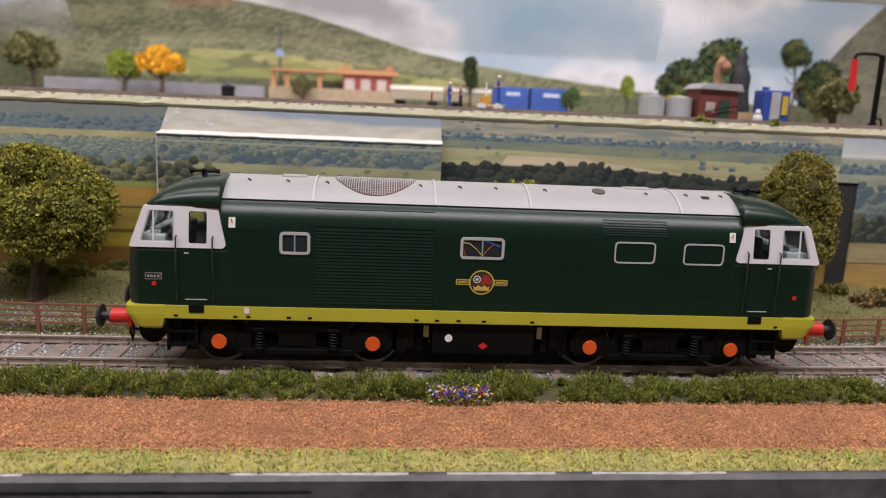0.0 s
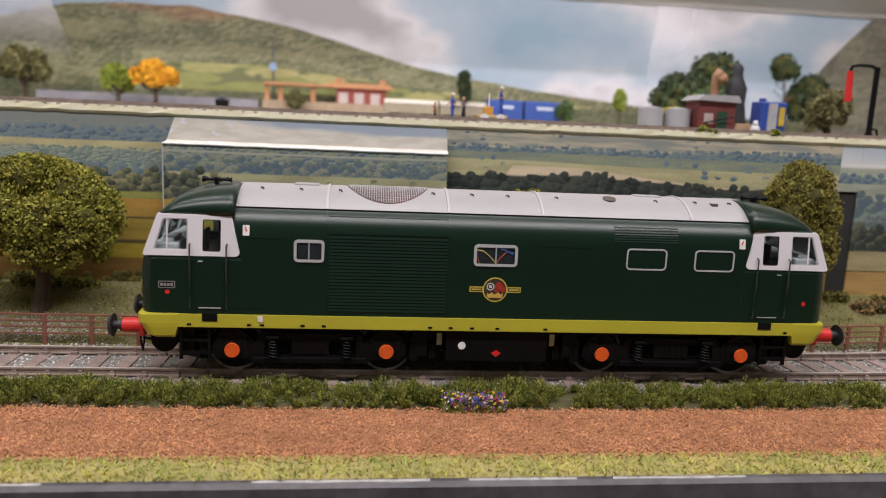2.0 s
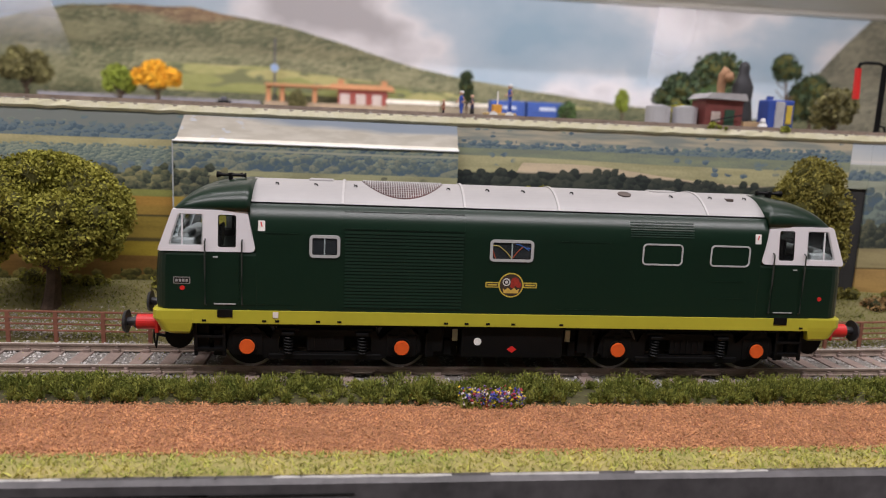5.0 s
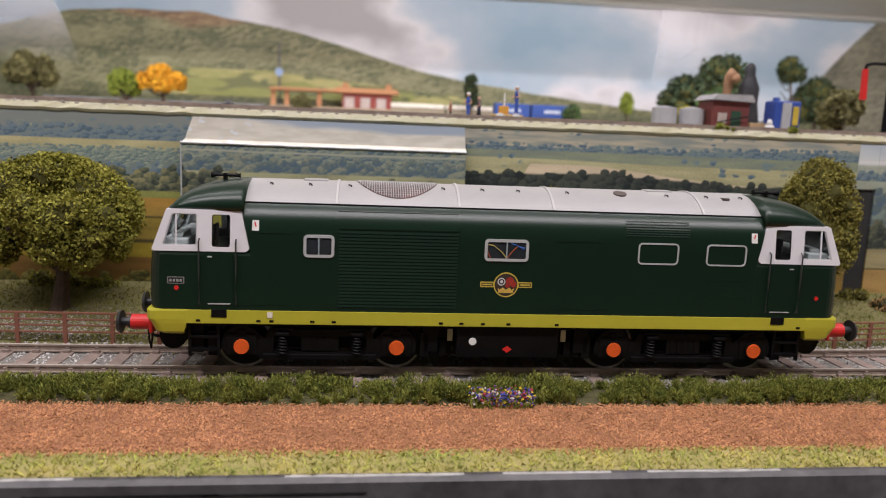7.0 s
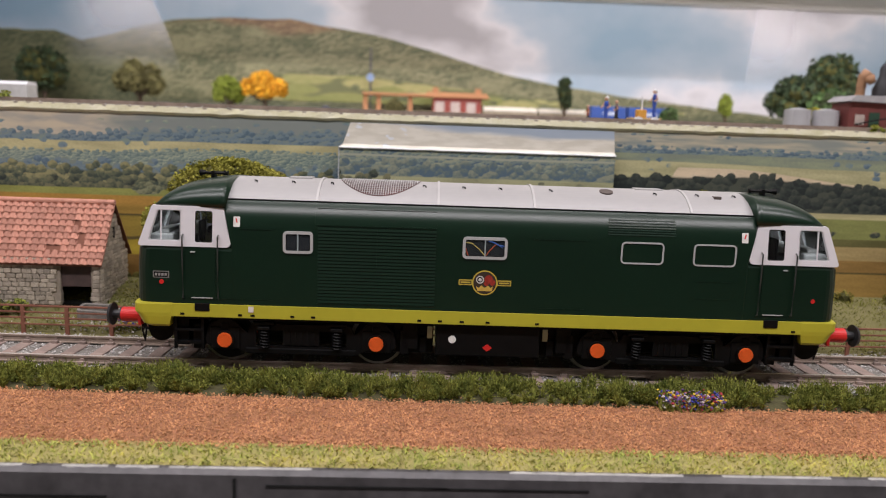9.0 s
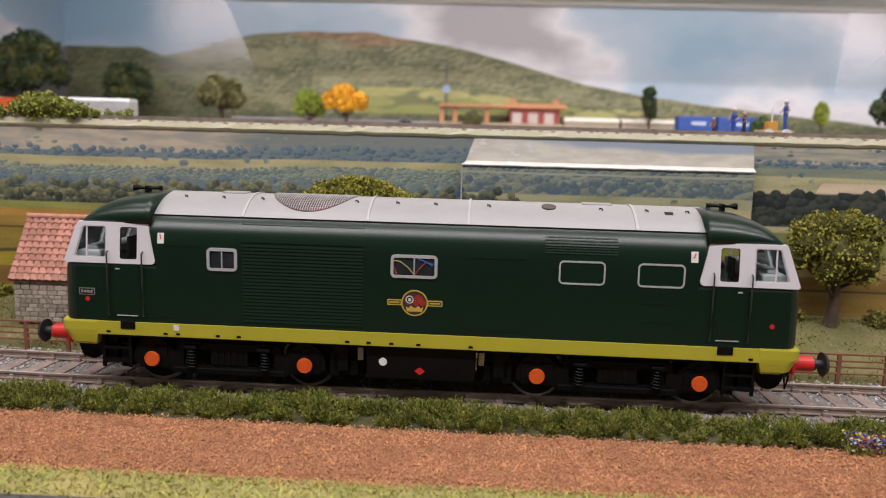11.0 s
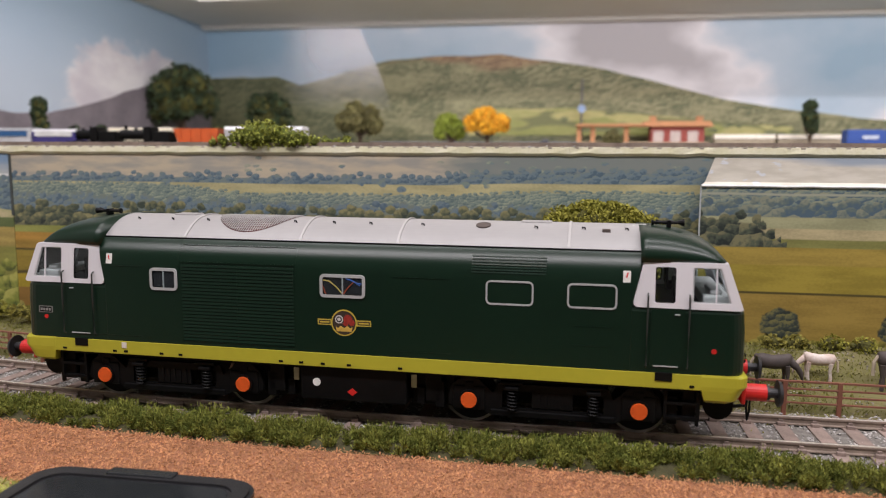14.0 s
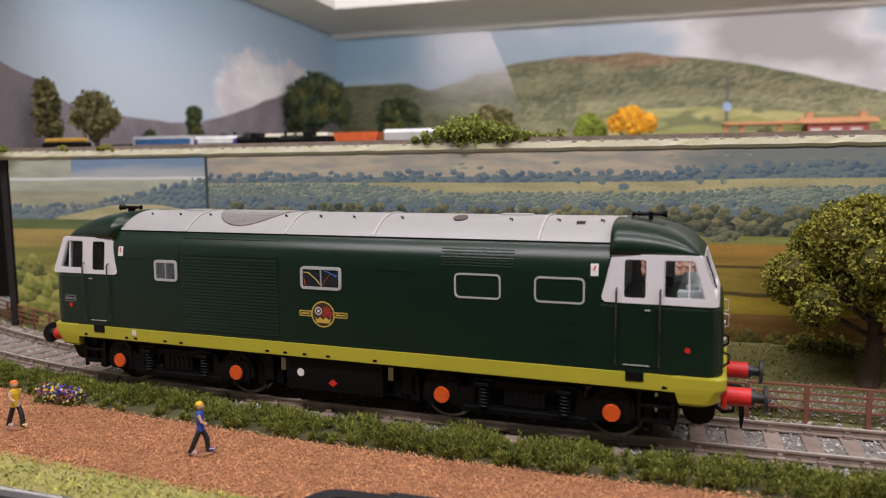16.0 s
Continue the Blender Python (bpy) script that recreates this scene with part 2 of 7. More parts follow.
def leaves(name, spots, size, material, seed=1, parent=None):
    """Leaf flakes: small bent quads turned every way."""
    rng = np.random.default_rng(seed)
    p = np.array(spots)
    n = len(p)
    u = rng.normal(size=(n, 3))
    u /= np.linalg.norm(u, axis=1)[:, None]
    w = np.cross(u, rng.normal(size=(n, 3)))
    w /= np.linalg.norm(w, axis=1)[:, None]
    nn = np.cross(u, w)
    s = size * rng.uniform(0.6, 1.3, (n, 1))
    v = np.stack([p - u * s, p - w * s * 0.6, p + u * s, p + w * s * 0.6 + nn * s * 0.3], 1).reshape(-1, 3)
    f = [(4 * i, 4 * i + 1, 4 * i + 2, 4 * i + 3) for i in range(n)]
    return from_arrays(name, v.tolist(), f, material, parent)


# ---- the line of the track ----
KX = [-1.15, -1.0, -0.9, -0.826, -0.751, -0.692, -0.645, -0.59, -0.55, -0.51, -0.46, -0.4, -0.3, -0.2, -0.1, 0.0, 0.1, 0.2, 0.24, 0.3, 0.4, 0.5, 0.65]
KY = [0.615, 0.533, 0.48, 0.446, 0.4187, 0.403, 0.3935, 0.3856, 0.3806, 0.3768, 0.3735, 0.3702, 0.3672, 0.364, 0.3615, 0.3602, 0.3595, 0.3603, 0.3625, 0.369, 0.388, 0.415, 0.465]
TX = np.linspace(-1.1, 0.6, 681)
TY = np.interp(np.linspace(-1.15, 0.65, 721), KX, KY)
for _ in range(2):
    TY = np.convolve(np.pad(TY, 8, mode="edge"), np.ones(17) / 17, mode="valid")
TY = TY[20:-20]


def track_y(x):
    return float(np.interp(x, TX, TY))


def track_z(x):
    k = min(1.0, max(0.0, (-0.03 - x) / 0.3))
    return -0.0012 * k * k * (3 - 2 * k)


def track_turn(x):
    return math.atan2(track_y(x + 0.004) - track_y(x - 0.004), 0.008)


def on_track(x, off=0.0, z=0.0):
    a = track_turn(x)
    return (x - off * math.sin(a), track_y(x) + off * math.cos(a), track_z(x) + z)


def ground_z(x, y):
    """Height of the scenic ground behind the track."""
    k = max(0.0, min(0.06, y - max(0.395, track_y(x) + 0.036)))
    return -0.0055 + 0.28 * k + 0.0012 * noise.noise(Vector((x * 40, y * 40, 0)))

# ---- room: added shell, out of view ----
def slab(name, x0, x1, y0, y1, z0, z1, m, label="", cat=""):
    return tagged(link(name, box(bmesh.new(), x0, x1, y0, y1, z0, z1), m), label, cat, kind="structure")


slab("floor", -2.2, 2.2, -1.8, 1.9, -1.05, -1.0, mat("floor_carpet", (0.12, 0.11, 0.1), 0.95, var=0.2, scale=30), "dark grey carpeted room floor", "floor")
slab("ceiling", -2.2, 2.2, -1.8, 1.9, 1.42, 1.47, WALLW, "plain white room ceiling", "ceiling")
# unseen wall, kept dark so the locomotive reflects no bright room
slab("wall_south", -2.2, 2.2, -1.85, -1.8, -1.0, 1.42, mat("wall_darkened", (0.16, 0.15, 0.14), 0.9, scale=5), "unseen room wall, darkened to cut reflections", "wall")
slab("wall_north", -2.2, 2.2, 1.56, 1.62, -1.0, 1.42, WALLW, "plain white room wall", "wall")
slab("wall_west", -2.25, -2.2, -1.8, 1.9, -1.0, 1.42, WALLW, "plain white room wall", "wall")
slab("wall_east", 2.2, 2.25, -1.8, 1.9, -1.0, 1.42, WALLW, "plain white room wall", "wall")

# ---- lower baseboard ----
XS = np.linspace(-1.05, 0.62, 168)


def strip_mesh(name, rows, m, label, cat, kind="structure"):
    """A sheet along the track; rows are functions of x giving a place."""
    bm = bmesh.new()
    grid = [[bm.verts.new(f(x)) for x in XS] for f in rows]
    for a, b in zip(grid, grid[1:]):
        for i in range(len(XS) - 1):
            bm.faces.new((a[i], a[i + 1], b[i + 1], b[i]))
    ob = link(name, bm, m, smooth=True)
    return tagged(ob, label, cat, kind=kind)


def far_edge(x):
    """Where the brown strip meets the hedge."""
    return track_y(x) - 0.0565


def near_edge(x):
    return 0.2575 + max(0.0, track_y(x) - 0.365) * 0.75


def board_edge(x):
    return 0.2415 + max(0.0, -0.35 - x) * 0.045


slab("baseboard", -1.08, 0.66, 0.25, 0.55, -0.06, -0.0085, mat("ply", (0.2, 0.15, 0.1), 0.8, scale=30), "plywood baseboard under the lower track", "baseboard")
strip_mesh("grass_verge", [lambda x: (x, board_edge(x), -0.0068), lambda x: (x, board_edge(x) + 0.006, -0.0062), lambda x: (x, near_edge(x) + 0.004, -0.0062)], GRASSBED, "yellow-green grass mat along the board edge", "verge")
strip_mesh("brown_path", [lambda x: (x, near_edge(x) + 0.0035, -0.0066), lambda x: (x, near_edge(x) + 0.01, -0.0058), lambda x: (x, far_edge(x) + 0.001, -0.0058), lambda x: (x, far_edge(x) + 0.004, -0.0066)], TURFBED, "reddish-brown coarse turf footpath", "path")
strip_mesh("hedge_bank", [lambda x: (x, far_edge(x) + 0.003, -0.0064), lambda x: (x, far_edge(x) + 0.012, -0.0046), lambda x: (x, far_edge(x) + 0.02, -0.0046), lambda x: (x, far_edge(x) + 0.032, -0.0062)], BANK, "earthy green bank beside the track", "bank")
strip_mesh("track_bed", [lambda x: on_track(x, -0.034, -0.0062), lambda x: on_track(x, -0.03, -0.0049), lambda x: on_track(x, -0.0, -0.0047), lambda x: on_track(x, 0.03, -0.0049), lambda x: on_track(x, 0.036, -0.006)], BALLASTBED, "grey stone ballast bed", "track bed")


def scenic(i):
    def f(x):
        y = on_track(x, 0.0345)[1] + (0.0 if i == 0 else i * 0.014)
        y = min(y, 0.52)
        return (x, y, ground_z(x, y) - (0.0015 if i == 0 else 0))
    return f


strip_mesh("ground", [scenic(i) for i in range(10)], SCENIC, "scrubby straw and grey scenic ground behind the track", "ground")
edge = bmesh.new()
rings = []
for x in XS:
    e = board_edge(x)
    rings.append([(x, e + 0.0005, -0.0066), (x, e - 0.001, -0.0068), (x, e - 0.0025, -0.0085), (x, e - 0.0027, -0.05), (x, e + 0.02, -0.05), (x, e + 0.02, -0.009)])
loft(edge, rings)
front = tagged(link("baseboard_edge", edge, BOARD), "black-painted timber edge of the layout, scuffed", "board edge", kind="structure")
bm = bmesh.new()
rng = random.Random(5)
x = -0.9
while x < 0.45:
    w = rng.uniform(0.01, 0.08)
    if rng.random() < 0.5 or -0.33 < x < -0.22 or x > 0.1:
        n = 6
        rr = []
        for k in range(n + 1):
            xx = x + w * k / n
            e = board_edge(xx)
            t = 0.0001 + 0.0003 * rng.random() * (0 < k < n)
            rr.append([(xx, e + 0.0004, -0.00655), (xx, e - 0.0007 - t, -0.00668), (xx, e - 0.0009 - t, -0.00685 - t), (xx, e + 0.0003, -0.0074)])
        loft(bm, rr)
    x += w + rng.uniform(0, 0.015)
part("worn_edge", bm, PALE, front, "chipped white paint along the top edge")
bm = bmesh.new()
for k in range(16):
    x0 = rng.uniform(-0.6, 0.25)
    z0 = rng.choice((-0.0125, -0.0175, -0.021, -0.0265))
    e = board_edge(x0) - 0.0027
    box(bm, x0, x0 + rng.uniform(0.02, 0.09), e - 0.0003, e + 0.0005, z0, z0 + rng.uniform(0.0003, 0.0007))
box(bm, -0.2065, -0.2055, board_edge(-0.2) - 0.0031, board_edge(-0.2) - 0.002, -0.0225, -0.0095)
part("crack", bm, mat("crack_black", (0.006, 0.006, 0.006), 0.9), front, "dark split grain lines")

# ---- lower backdrop: printed scenery boards ----
BY = 0.4835


def paper(name, col, col2=None, scale=60, rough=0.55, island=0.0, var=0.15):
    return mat("print_" + name, col, rough, col2=col2, scale=scale, island=island, var=var, spec=0.35)


class Print:
    """Builds a printed landscape, layer upon layer, in metres along x and z of its sheet."""

    def __init__(self, name, rough=0.5, spec=0.35, axis="X"):
        self.m = bpy.data.materials.new("print_" + name)
        self.m.use_nodes = True
        self.nt = self.m.node_tree
        self.b = self.nt.nodes["Principled BSDF"]
        self.b.inputs["Roughness"].default_value = rough
        self.b.inputs["Specular IOR Level"].default_value = spec
        s = self.nt.nodes.new("ShaderNodeSeparateXYZ")
        self.put(s.inputs[0], self.nt.nodes.new("ShaderNodeTexCoord").outputs["Object"])
        self.x, self.z = s.outputs[axis], s.outputs["Z"]
        self.col = None

    def put(self, socket, v):
        if isinstance(v, bpy.types.NodeSocket):
            self.nt.links.new(v, socket)
        elif isinstance(v, tuple):
            socket.default_value = (*v, 1) if len(v) == 3 else v
        else:
            socket.default_value = v

    def do(self, op, a, b=0.0, c=0.0):
        n = self.nt.nodes.new("ShaderNodeMath")
        n.operation = op
        for k, v in enumerate((a, b, c)):
            self.put(n.inputs[k], v)
        return n.outputs[0]

    def lin(self, v, k, c):
        return self.do("MULTIPLY_ADD", v, k, c)

    def add(self, *vs):
        out = vs[0]
        for v in vs[1:]:
            out = self.do("ADD", out, v)
        return out

    def ease(self, v, lo, hi, to_lo=0.0, to_hi=1.0):
        n = self.nt.nodes.new("ShaderNodeMapRange")
        n.interpolation_type = "SMOOTHSTEP"
        for key, q in (("Value", v), ("From Min", lo), ("From Max", hi), ("To Min", to_lo), ("To Max", to_hi)):
            self.put(n.inputs[key], q)
        return n.outputs["Result"]

    def at(self, kx, kz, seed):
        n = self.nt.nodes.new("ShaderNodeCombineXYZ")
        self.put(n.inputs[0], self.lin(self.x, kx, seed * 3.1))
        self.put(n.inputs[1], self.lin(self.z, kz, seed * 1.7))
        return n.outputs[0]

    def cloud(self, kx, kz, seed, detail=3.0):
        """Noise round zero."""
        n = self.nt.nodes.new("ShaderNodeTexNoise")
        n.noise_dimensions = "2D"
        n.inputs["Scale"].default_value = 1.0
        n.inputs["Detail"].default_value = detail
        self.put(n.inputs["Vector"], self.at(kx, kz, seed))
        return self.do("SUBTRACT", n.outputs["Fac"], 0.5)

    def mix(self, f, a, b):
        n = self.nt.nodes.new("ShaderNodeMix")
        n.data_type = "RGBA"
        self.put(n.inputs["Factor"], f)
        self.put(n.inputs["A"], a)
        self.put(n.inputs["B"], b)
        return n.outputs["Result"]

    def over(self, f, col):
        self.col = col if self.col is None else self.mix(f, self.col, col)

    def ragged(self, base, amp, freq, seed):
        """A line that wanders about a height."""
        return self.do("MULTIPLY_ADD", self.cloud(freq, 0.0, seed, 2.0), amp * 2, base)

    def cells(self, size, seed, flat=0.8):
        n = self.nt.nodes.new("ShaderNodeTexVoronoi")
        n.voronoi_dimensions = "2D"
        n.inputs["Scale"].default_value = 1.0
        v = self.at(1 / size, 1 / (size * flat), seed)
        self.put(n.inputs["Vector"], v)
        d = self.nt.nodes.new("ShaderNodeVectorMath")
        d.operation = "SUBTRACT"
        self.put(d.inputs[0], v)
        self.put(d.inputs[1], n.outputs["Position"])
        off = self.nt.nodes.new("ShaderNodeSeparateXYZ")
        self.put(off.inputs[0], d.outputs[0])
        rnd = self.nt.nodes.new("ShaderNodeSeparateColor")
        self.put(rnd.inputs[0], n.outputs["Color"])
        mid = self.do("MULTIPLY_ADD", off.outputs[1], -size * flat, self.z)
        return n.outputs["Distance"], off.outputs[0], off.outputs[1], rnd.outputs[0], rnd.outputs[1], mid

    def field(self, top, col, col2=None, soft=0.0004, seed=1.0, grain=0.5):
        f = self.ease(self.do("SUBTRACT", top, self.z), -soft, soft)
        c2 = col2 or tuple(c * 0.72 for c in col)
        g = self.ease(self.add(self.do("MULTIPLY", self.cloud(25, 160, seed), 1.1), self.do("MULTIPLY", self.cloud(500, 900, seed + 5), grain)), -0.3, 0.3)
        self.over(f, self.mix(g, c2, col))

    def line(self, at, half, col):
        f = self.ease(self.do("ABSOLUTE", self.do("SUBTRACT", self.z, at)), half * 0.5, half * 1.4, 1.0, 0.0)
        self.over(f, col)

    def leafy(self, c, dark, mid, light, seed, size):
        dist, dx, dz, r1, r2, _ = c
        t = self.do("MULTIPLY_ADD", dz, 0.75, 0.5)
        t = self.do("MULTIPLY_ADD", dx, -0.25, t)
        t = self.do("MULTIPLY_ADD", self.do("SUBTRACT", r1, 0.5), 0.55, t)
        t = self.do("MULTIPLY_ADD", self.cloud(2.2 / size, 2.6 / size, seed + 3, 3.0), 1.3, t)
        t = self.do("MULTIPLY_ADD", self.cloud(0.16 / size, 0.3 / size, seed + 9, 2.0), 0.9, t)
        return self.mix(self.ease(t, 0.45, 1.05), self.mix(self.ease(t, 0.0, 0.55), dark, mid), light)

    def wood(self, top, dark, mid, light, size, seed, flat=0.8, body=0.8):
        """A wood below the line top, its edge made of round crowns."""
        c = self.cells(size, seed, flat)
        whole = self.ease(self.do("SUBTRACT", top, self.z), size * flat * body, size * flat * (body + 0.3))
        crown = self.do("MULTIPLY", self.do("GREATER_THAN", top, c[5]), self.ease(c[0], 0.5, 0.6, 1.0, 0.0))
        self.over(self.do("MAXIMUM", whole, crown), self.leafy(c, dark, mid, light, seed, size))

    def dots(self, lo, hi, share, dark, mid, light, size, seed, flat=0.8, where=None):
        """Single trees scattered between two heights."""
        c = self.cells(size, seed, flat)
        f = self.do("MULTIPLY", self.do("LESS_THAN", c[4], share), self.ease(c[0], 0.42, 0.55, 1.0, 0.0))
        f = self.do("MULTIPLY", f, self.do("MULTIPLY", self.do("GREATER_THAN", c[5], lo), self.do("LESS_THAN", c[5], hi)))
        f = self.do("MULTIPLY", f, self.ease(self.cloud(0.11 / size, 0.3 / size, seed + 20, 2.0), -0.03, 0.03))
        if where is not None:
            f = self.do("MULTIPLY", f, where)
        self.over(f, self.leafy(c, dark, mid, light, seed, size))

    def bush(self, x, z, w, h, dark, mid, light, seed):
        d = self.do("ADD", self.do("POWER", self.do("ABSOLUTE", self.lin(self.x, 1 / w, -x / w)), 2.0), self.do("POWER", self.do("ABSOLUTE", self.lin(self.z, 1 / h, -z / h)), 2.0))
        d = self.do("MULTIPLY_ADD", self.cloud(1.6 / w, 1.6 / h, seed, 3.0), 1.3, d)
        self.over(self.ease(d, 0.7, 1.0, 1.0, 0.0), self.leafy(self.cells(w * 0.35, seed, 0.8), dark, mid, light, seed, w * 0.35))

    def done(self):
        self.put(self.b.inputs["Base Color"], self.col)
        return self.m


BLUE_D, BLUE_M = (0.1, 0.155, 0.205), (0.185, 0.255, 0.295)
TEAL_D, TEAL_M, TEAL_L = (0.135, 0.195, 0.195), (0.235, 0.3, 0.26), (0.38, 0.42, 0.31)
NEAR_D, NEAR_M, NEAR_L = (0.055, 0.075, 0.06), (0.14, 0.155, 0.095), (0.32, 0.3, 0.15)
DARK_D, DARK_M, DARK_L = (0.03, 0.04, 0.038), (0.06, 0.075, 0.06), (0.15, 0.155, 0.1)
TAN, PALE_F, STRIP_G = (0.62, 0.54, 0.4), (0.6, 0.55, 0.3), (0.36, 0.38, 0.11)
ORANGE_F, OLIVE_F, YELLOW_F, BROWN_F, HEDGE_F = (0.52, 0.3, 0.07), (0.34, 0.25, 0.05), (0.46, 0.35, 0.045), (0.28, 0.16, 0.045), (0.1, 0.08, 0.03)


def low_fields(p, seed=1.0):
    """The near fields that run along the foot of the print."""
    p.field(p.ragged(0.0715, 0.0006, 6, seed), STRIP_G, seed=seed)
    p.field(p.ragged(0.0668, 0.0006, 6, seed + 1), ORANGE_F, seed=seed + 1)
    p.field(p.ragged(0.061, 0.0015, 5, seed + 2), (0.4, 0.26, 0.06), soft=0.002, seed=seed + 2)
    p.field(p.ragged(0.0545, 0.0006, 6, seed + 3), OLIVE_F, seed=seed + 3)
    p.line(p.ragged(0.0545, 0.0006, 6, seed + 3), 0.0007, HEDGE_F)
    p.field(p.ragged(0.0385, 0.0007, 6, seed + 4), YELLOW_F, seed=seed + 4)
    p.line(p.ragged(0.0385, 0.001, 50, seed + 4), 0.0012, HEDGE_F)
    p.field(p.ragged(0.0275, 0.0008, 6, seed + 5), BROWN_F, seed=seed + 5)


def middle_print():
    p = Print("middle")
    p.over(1.0, p.mix(p.ease(p.add(p.x, p.do("MULTIPLY", p.cloud(20, 60, 2), 0.15)), -0.36, -0.3), p.mix(p.ease(p.cloud(40, 160, 1), -0.2, 0.2), (0.42, 0.4, 0.35), TAN), (0.26, 0.29, 0.27)))
    p.dots(0.109, 0.1195, 0.22, BLUE_M, TEAL_M, TEAL_L, 0.0052, 2, 0.5, p.ease(p.x, -0.52, -0.45))
    p.wood(p.add(p.ragged(0.109, 0.0022, 14, 3), p.ease(p.x, -0.38, -0.28, 0.0, 0.0045)), BLUE_D, BLUE_M, (0.23, 0.28, 0.26), 0.0042, 3, 0.75)
    p.field(p.add(p.ragged(0.1022, 0.0008, 9, 4), p.ease(p.x, -0.36, -0.29, 0.0, 0.0016)), PALE_F, seed=4)
    p.dots(0.099, 0.103, 0.3, BLUE_D, BLUE_M, TEAL_M, 0.0065, 5, 0.7)
    p.wood(p.add(p.ragged(0.0965, 0.0012, 9, 6), p.ease(p.x, -0.55, -0.47, 0.006, 0.0), p.ease(p.x, -0.36, -0.29, 0.0, 0.003)), TEAL_D, TEAL_M, TEAL_L, 0.0026, 6, 0.6)
    p.wood(p.add(p.ragged(0.0905, 0.004, 7, 7), p.ease(p.x, -0.5, -0.42, 0.003, 0.0)), BLUE_D, BLUE_M, (0.22, 0.26, 0.22), 0.005, 7, 0.9)
    p.wood(p.ragged(0.0875, 0.0018, 11, 8), NEAR_D, NEAR_M, NEAR_L, 0.0062, 8, 0.85)
    p.wood(p.ragged(0.078, 0.0022, 17, 9), DARK_D, (0.09, 0.105, 0.07), (0.19, 0.19, 0.11), 0.0055, 9, 0.85)
    low_fields(p, 11.0)
    p.wood(p.ragged(0.0175, 0.005, 30, 18), (0.06, 0.06, 0.02), (0.15, 0.14, 0.04), (0.34, 0.3, 0.09), 0.006, 18, 0.8)
    p.bush(-0.322, 0.0725, 0.011, 0.0052, NEAR_D, NEAR_M, (0.26, 0.27, 0.16), 10)
    return p.done()


def west_print():
    p = Print("west", 0.35, 0.5)
    p.over(1.0, p.mix(p.ease(p.cloud(30, 120, 1), -0.2, 0.2), (0.42, 0.46, 0.38), (0.56, 0.58, 0.46)))
    p.dots(0.107, 0.114, 0.35, BLUE_D, BLUE_M, TEAL_L, 0.007, 2, 0.8, p.ease(p.x, -0.765, -0.77))
    sky = p.mix(p.ease(p.add(p.z, p.do("MULTIPLY", p.cloud(14, 60, 3), 0.012)), 0.108, 0.117), (0.52, 0.56, 0.57), (0.24, 0.36, 0.52))
    p.over(p.do("MULTIPLY", p.ease(p.x, -0.7665, -0.766), p.ease(p.z, 0.1068, 0.1072)), sky)
    p.line(p.ragged(0.1062, 0.0006, 25, 4), 0.0011, (0.8, 0.82, 0.82))
    p.field(p.ragged(0.0975, 0.001, 8, 5), (0.5, 0.5, 0.36), seed=5)
    p.wood(p.add(p.ragged(0.0965, 0.001, 18, 6), p.ease(p.x, -0.77, -0.655, -0.009, 0.009)), BLUE_D, BLUE_M, TEAL_M, 0.0046, 6, 0.8)
    p.field(p.add(p.ragged(0.0875, 0.0006, 9, 7), p.ease(p.x, -0.79, -0.72, -0.009, 0.0), p.ease(p.x, -0.7, -0.65, 0.0, -0.006)), (0.62, 0.54, 0.33), (0.42, 0.42, 0.2), seed=7)
    p.wood(p.ease(p.x, -0.785, -0.77, 0.0835, 0.06), BLUE_D, BLUE_M, TEAL_M, 0.0055, 8, 0.9)
    p.field(p.ragged(0.0765, 0.0006, 8, 9), (0.16, 0.21, 0.08), seed=9)
    p.field(p.ragged(0.0695, 0.0006, 8, 10), (0.5, 0.38, 0.12), seed=10)
    p.field(p.ragged(0.056, 0.0015, 8, 11), (0.3, 0.3, 0.08), soft=0.002, seed=11)
    p.wood(p.ragged(0.046, 0.004, 25, 12), (0.08, 0.1, 0.03), (0.24, 0.27, 0.06), (0.45, 0.44, 0.12), 0.011, 12, 0.9)
    return p.done()


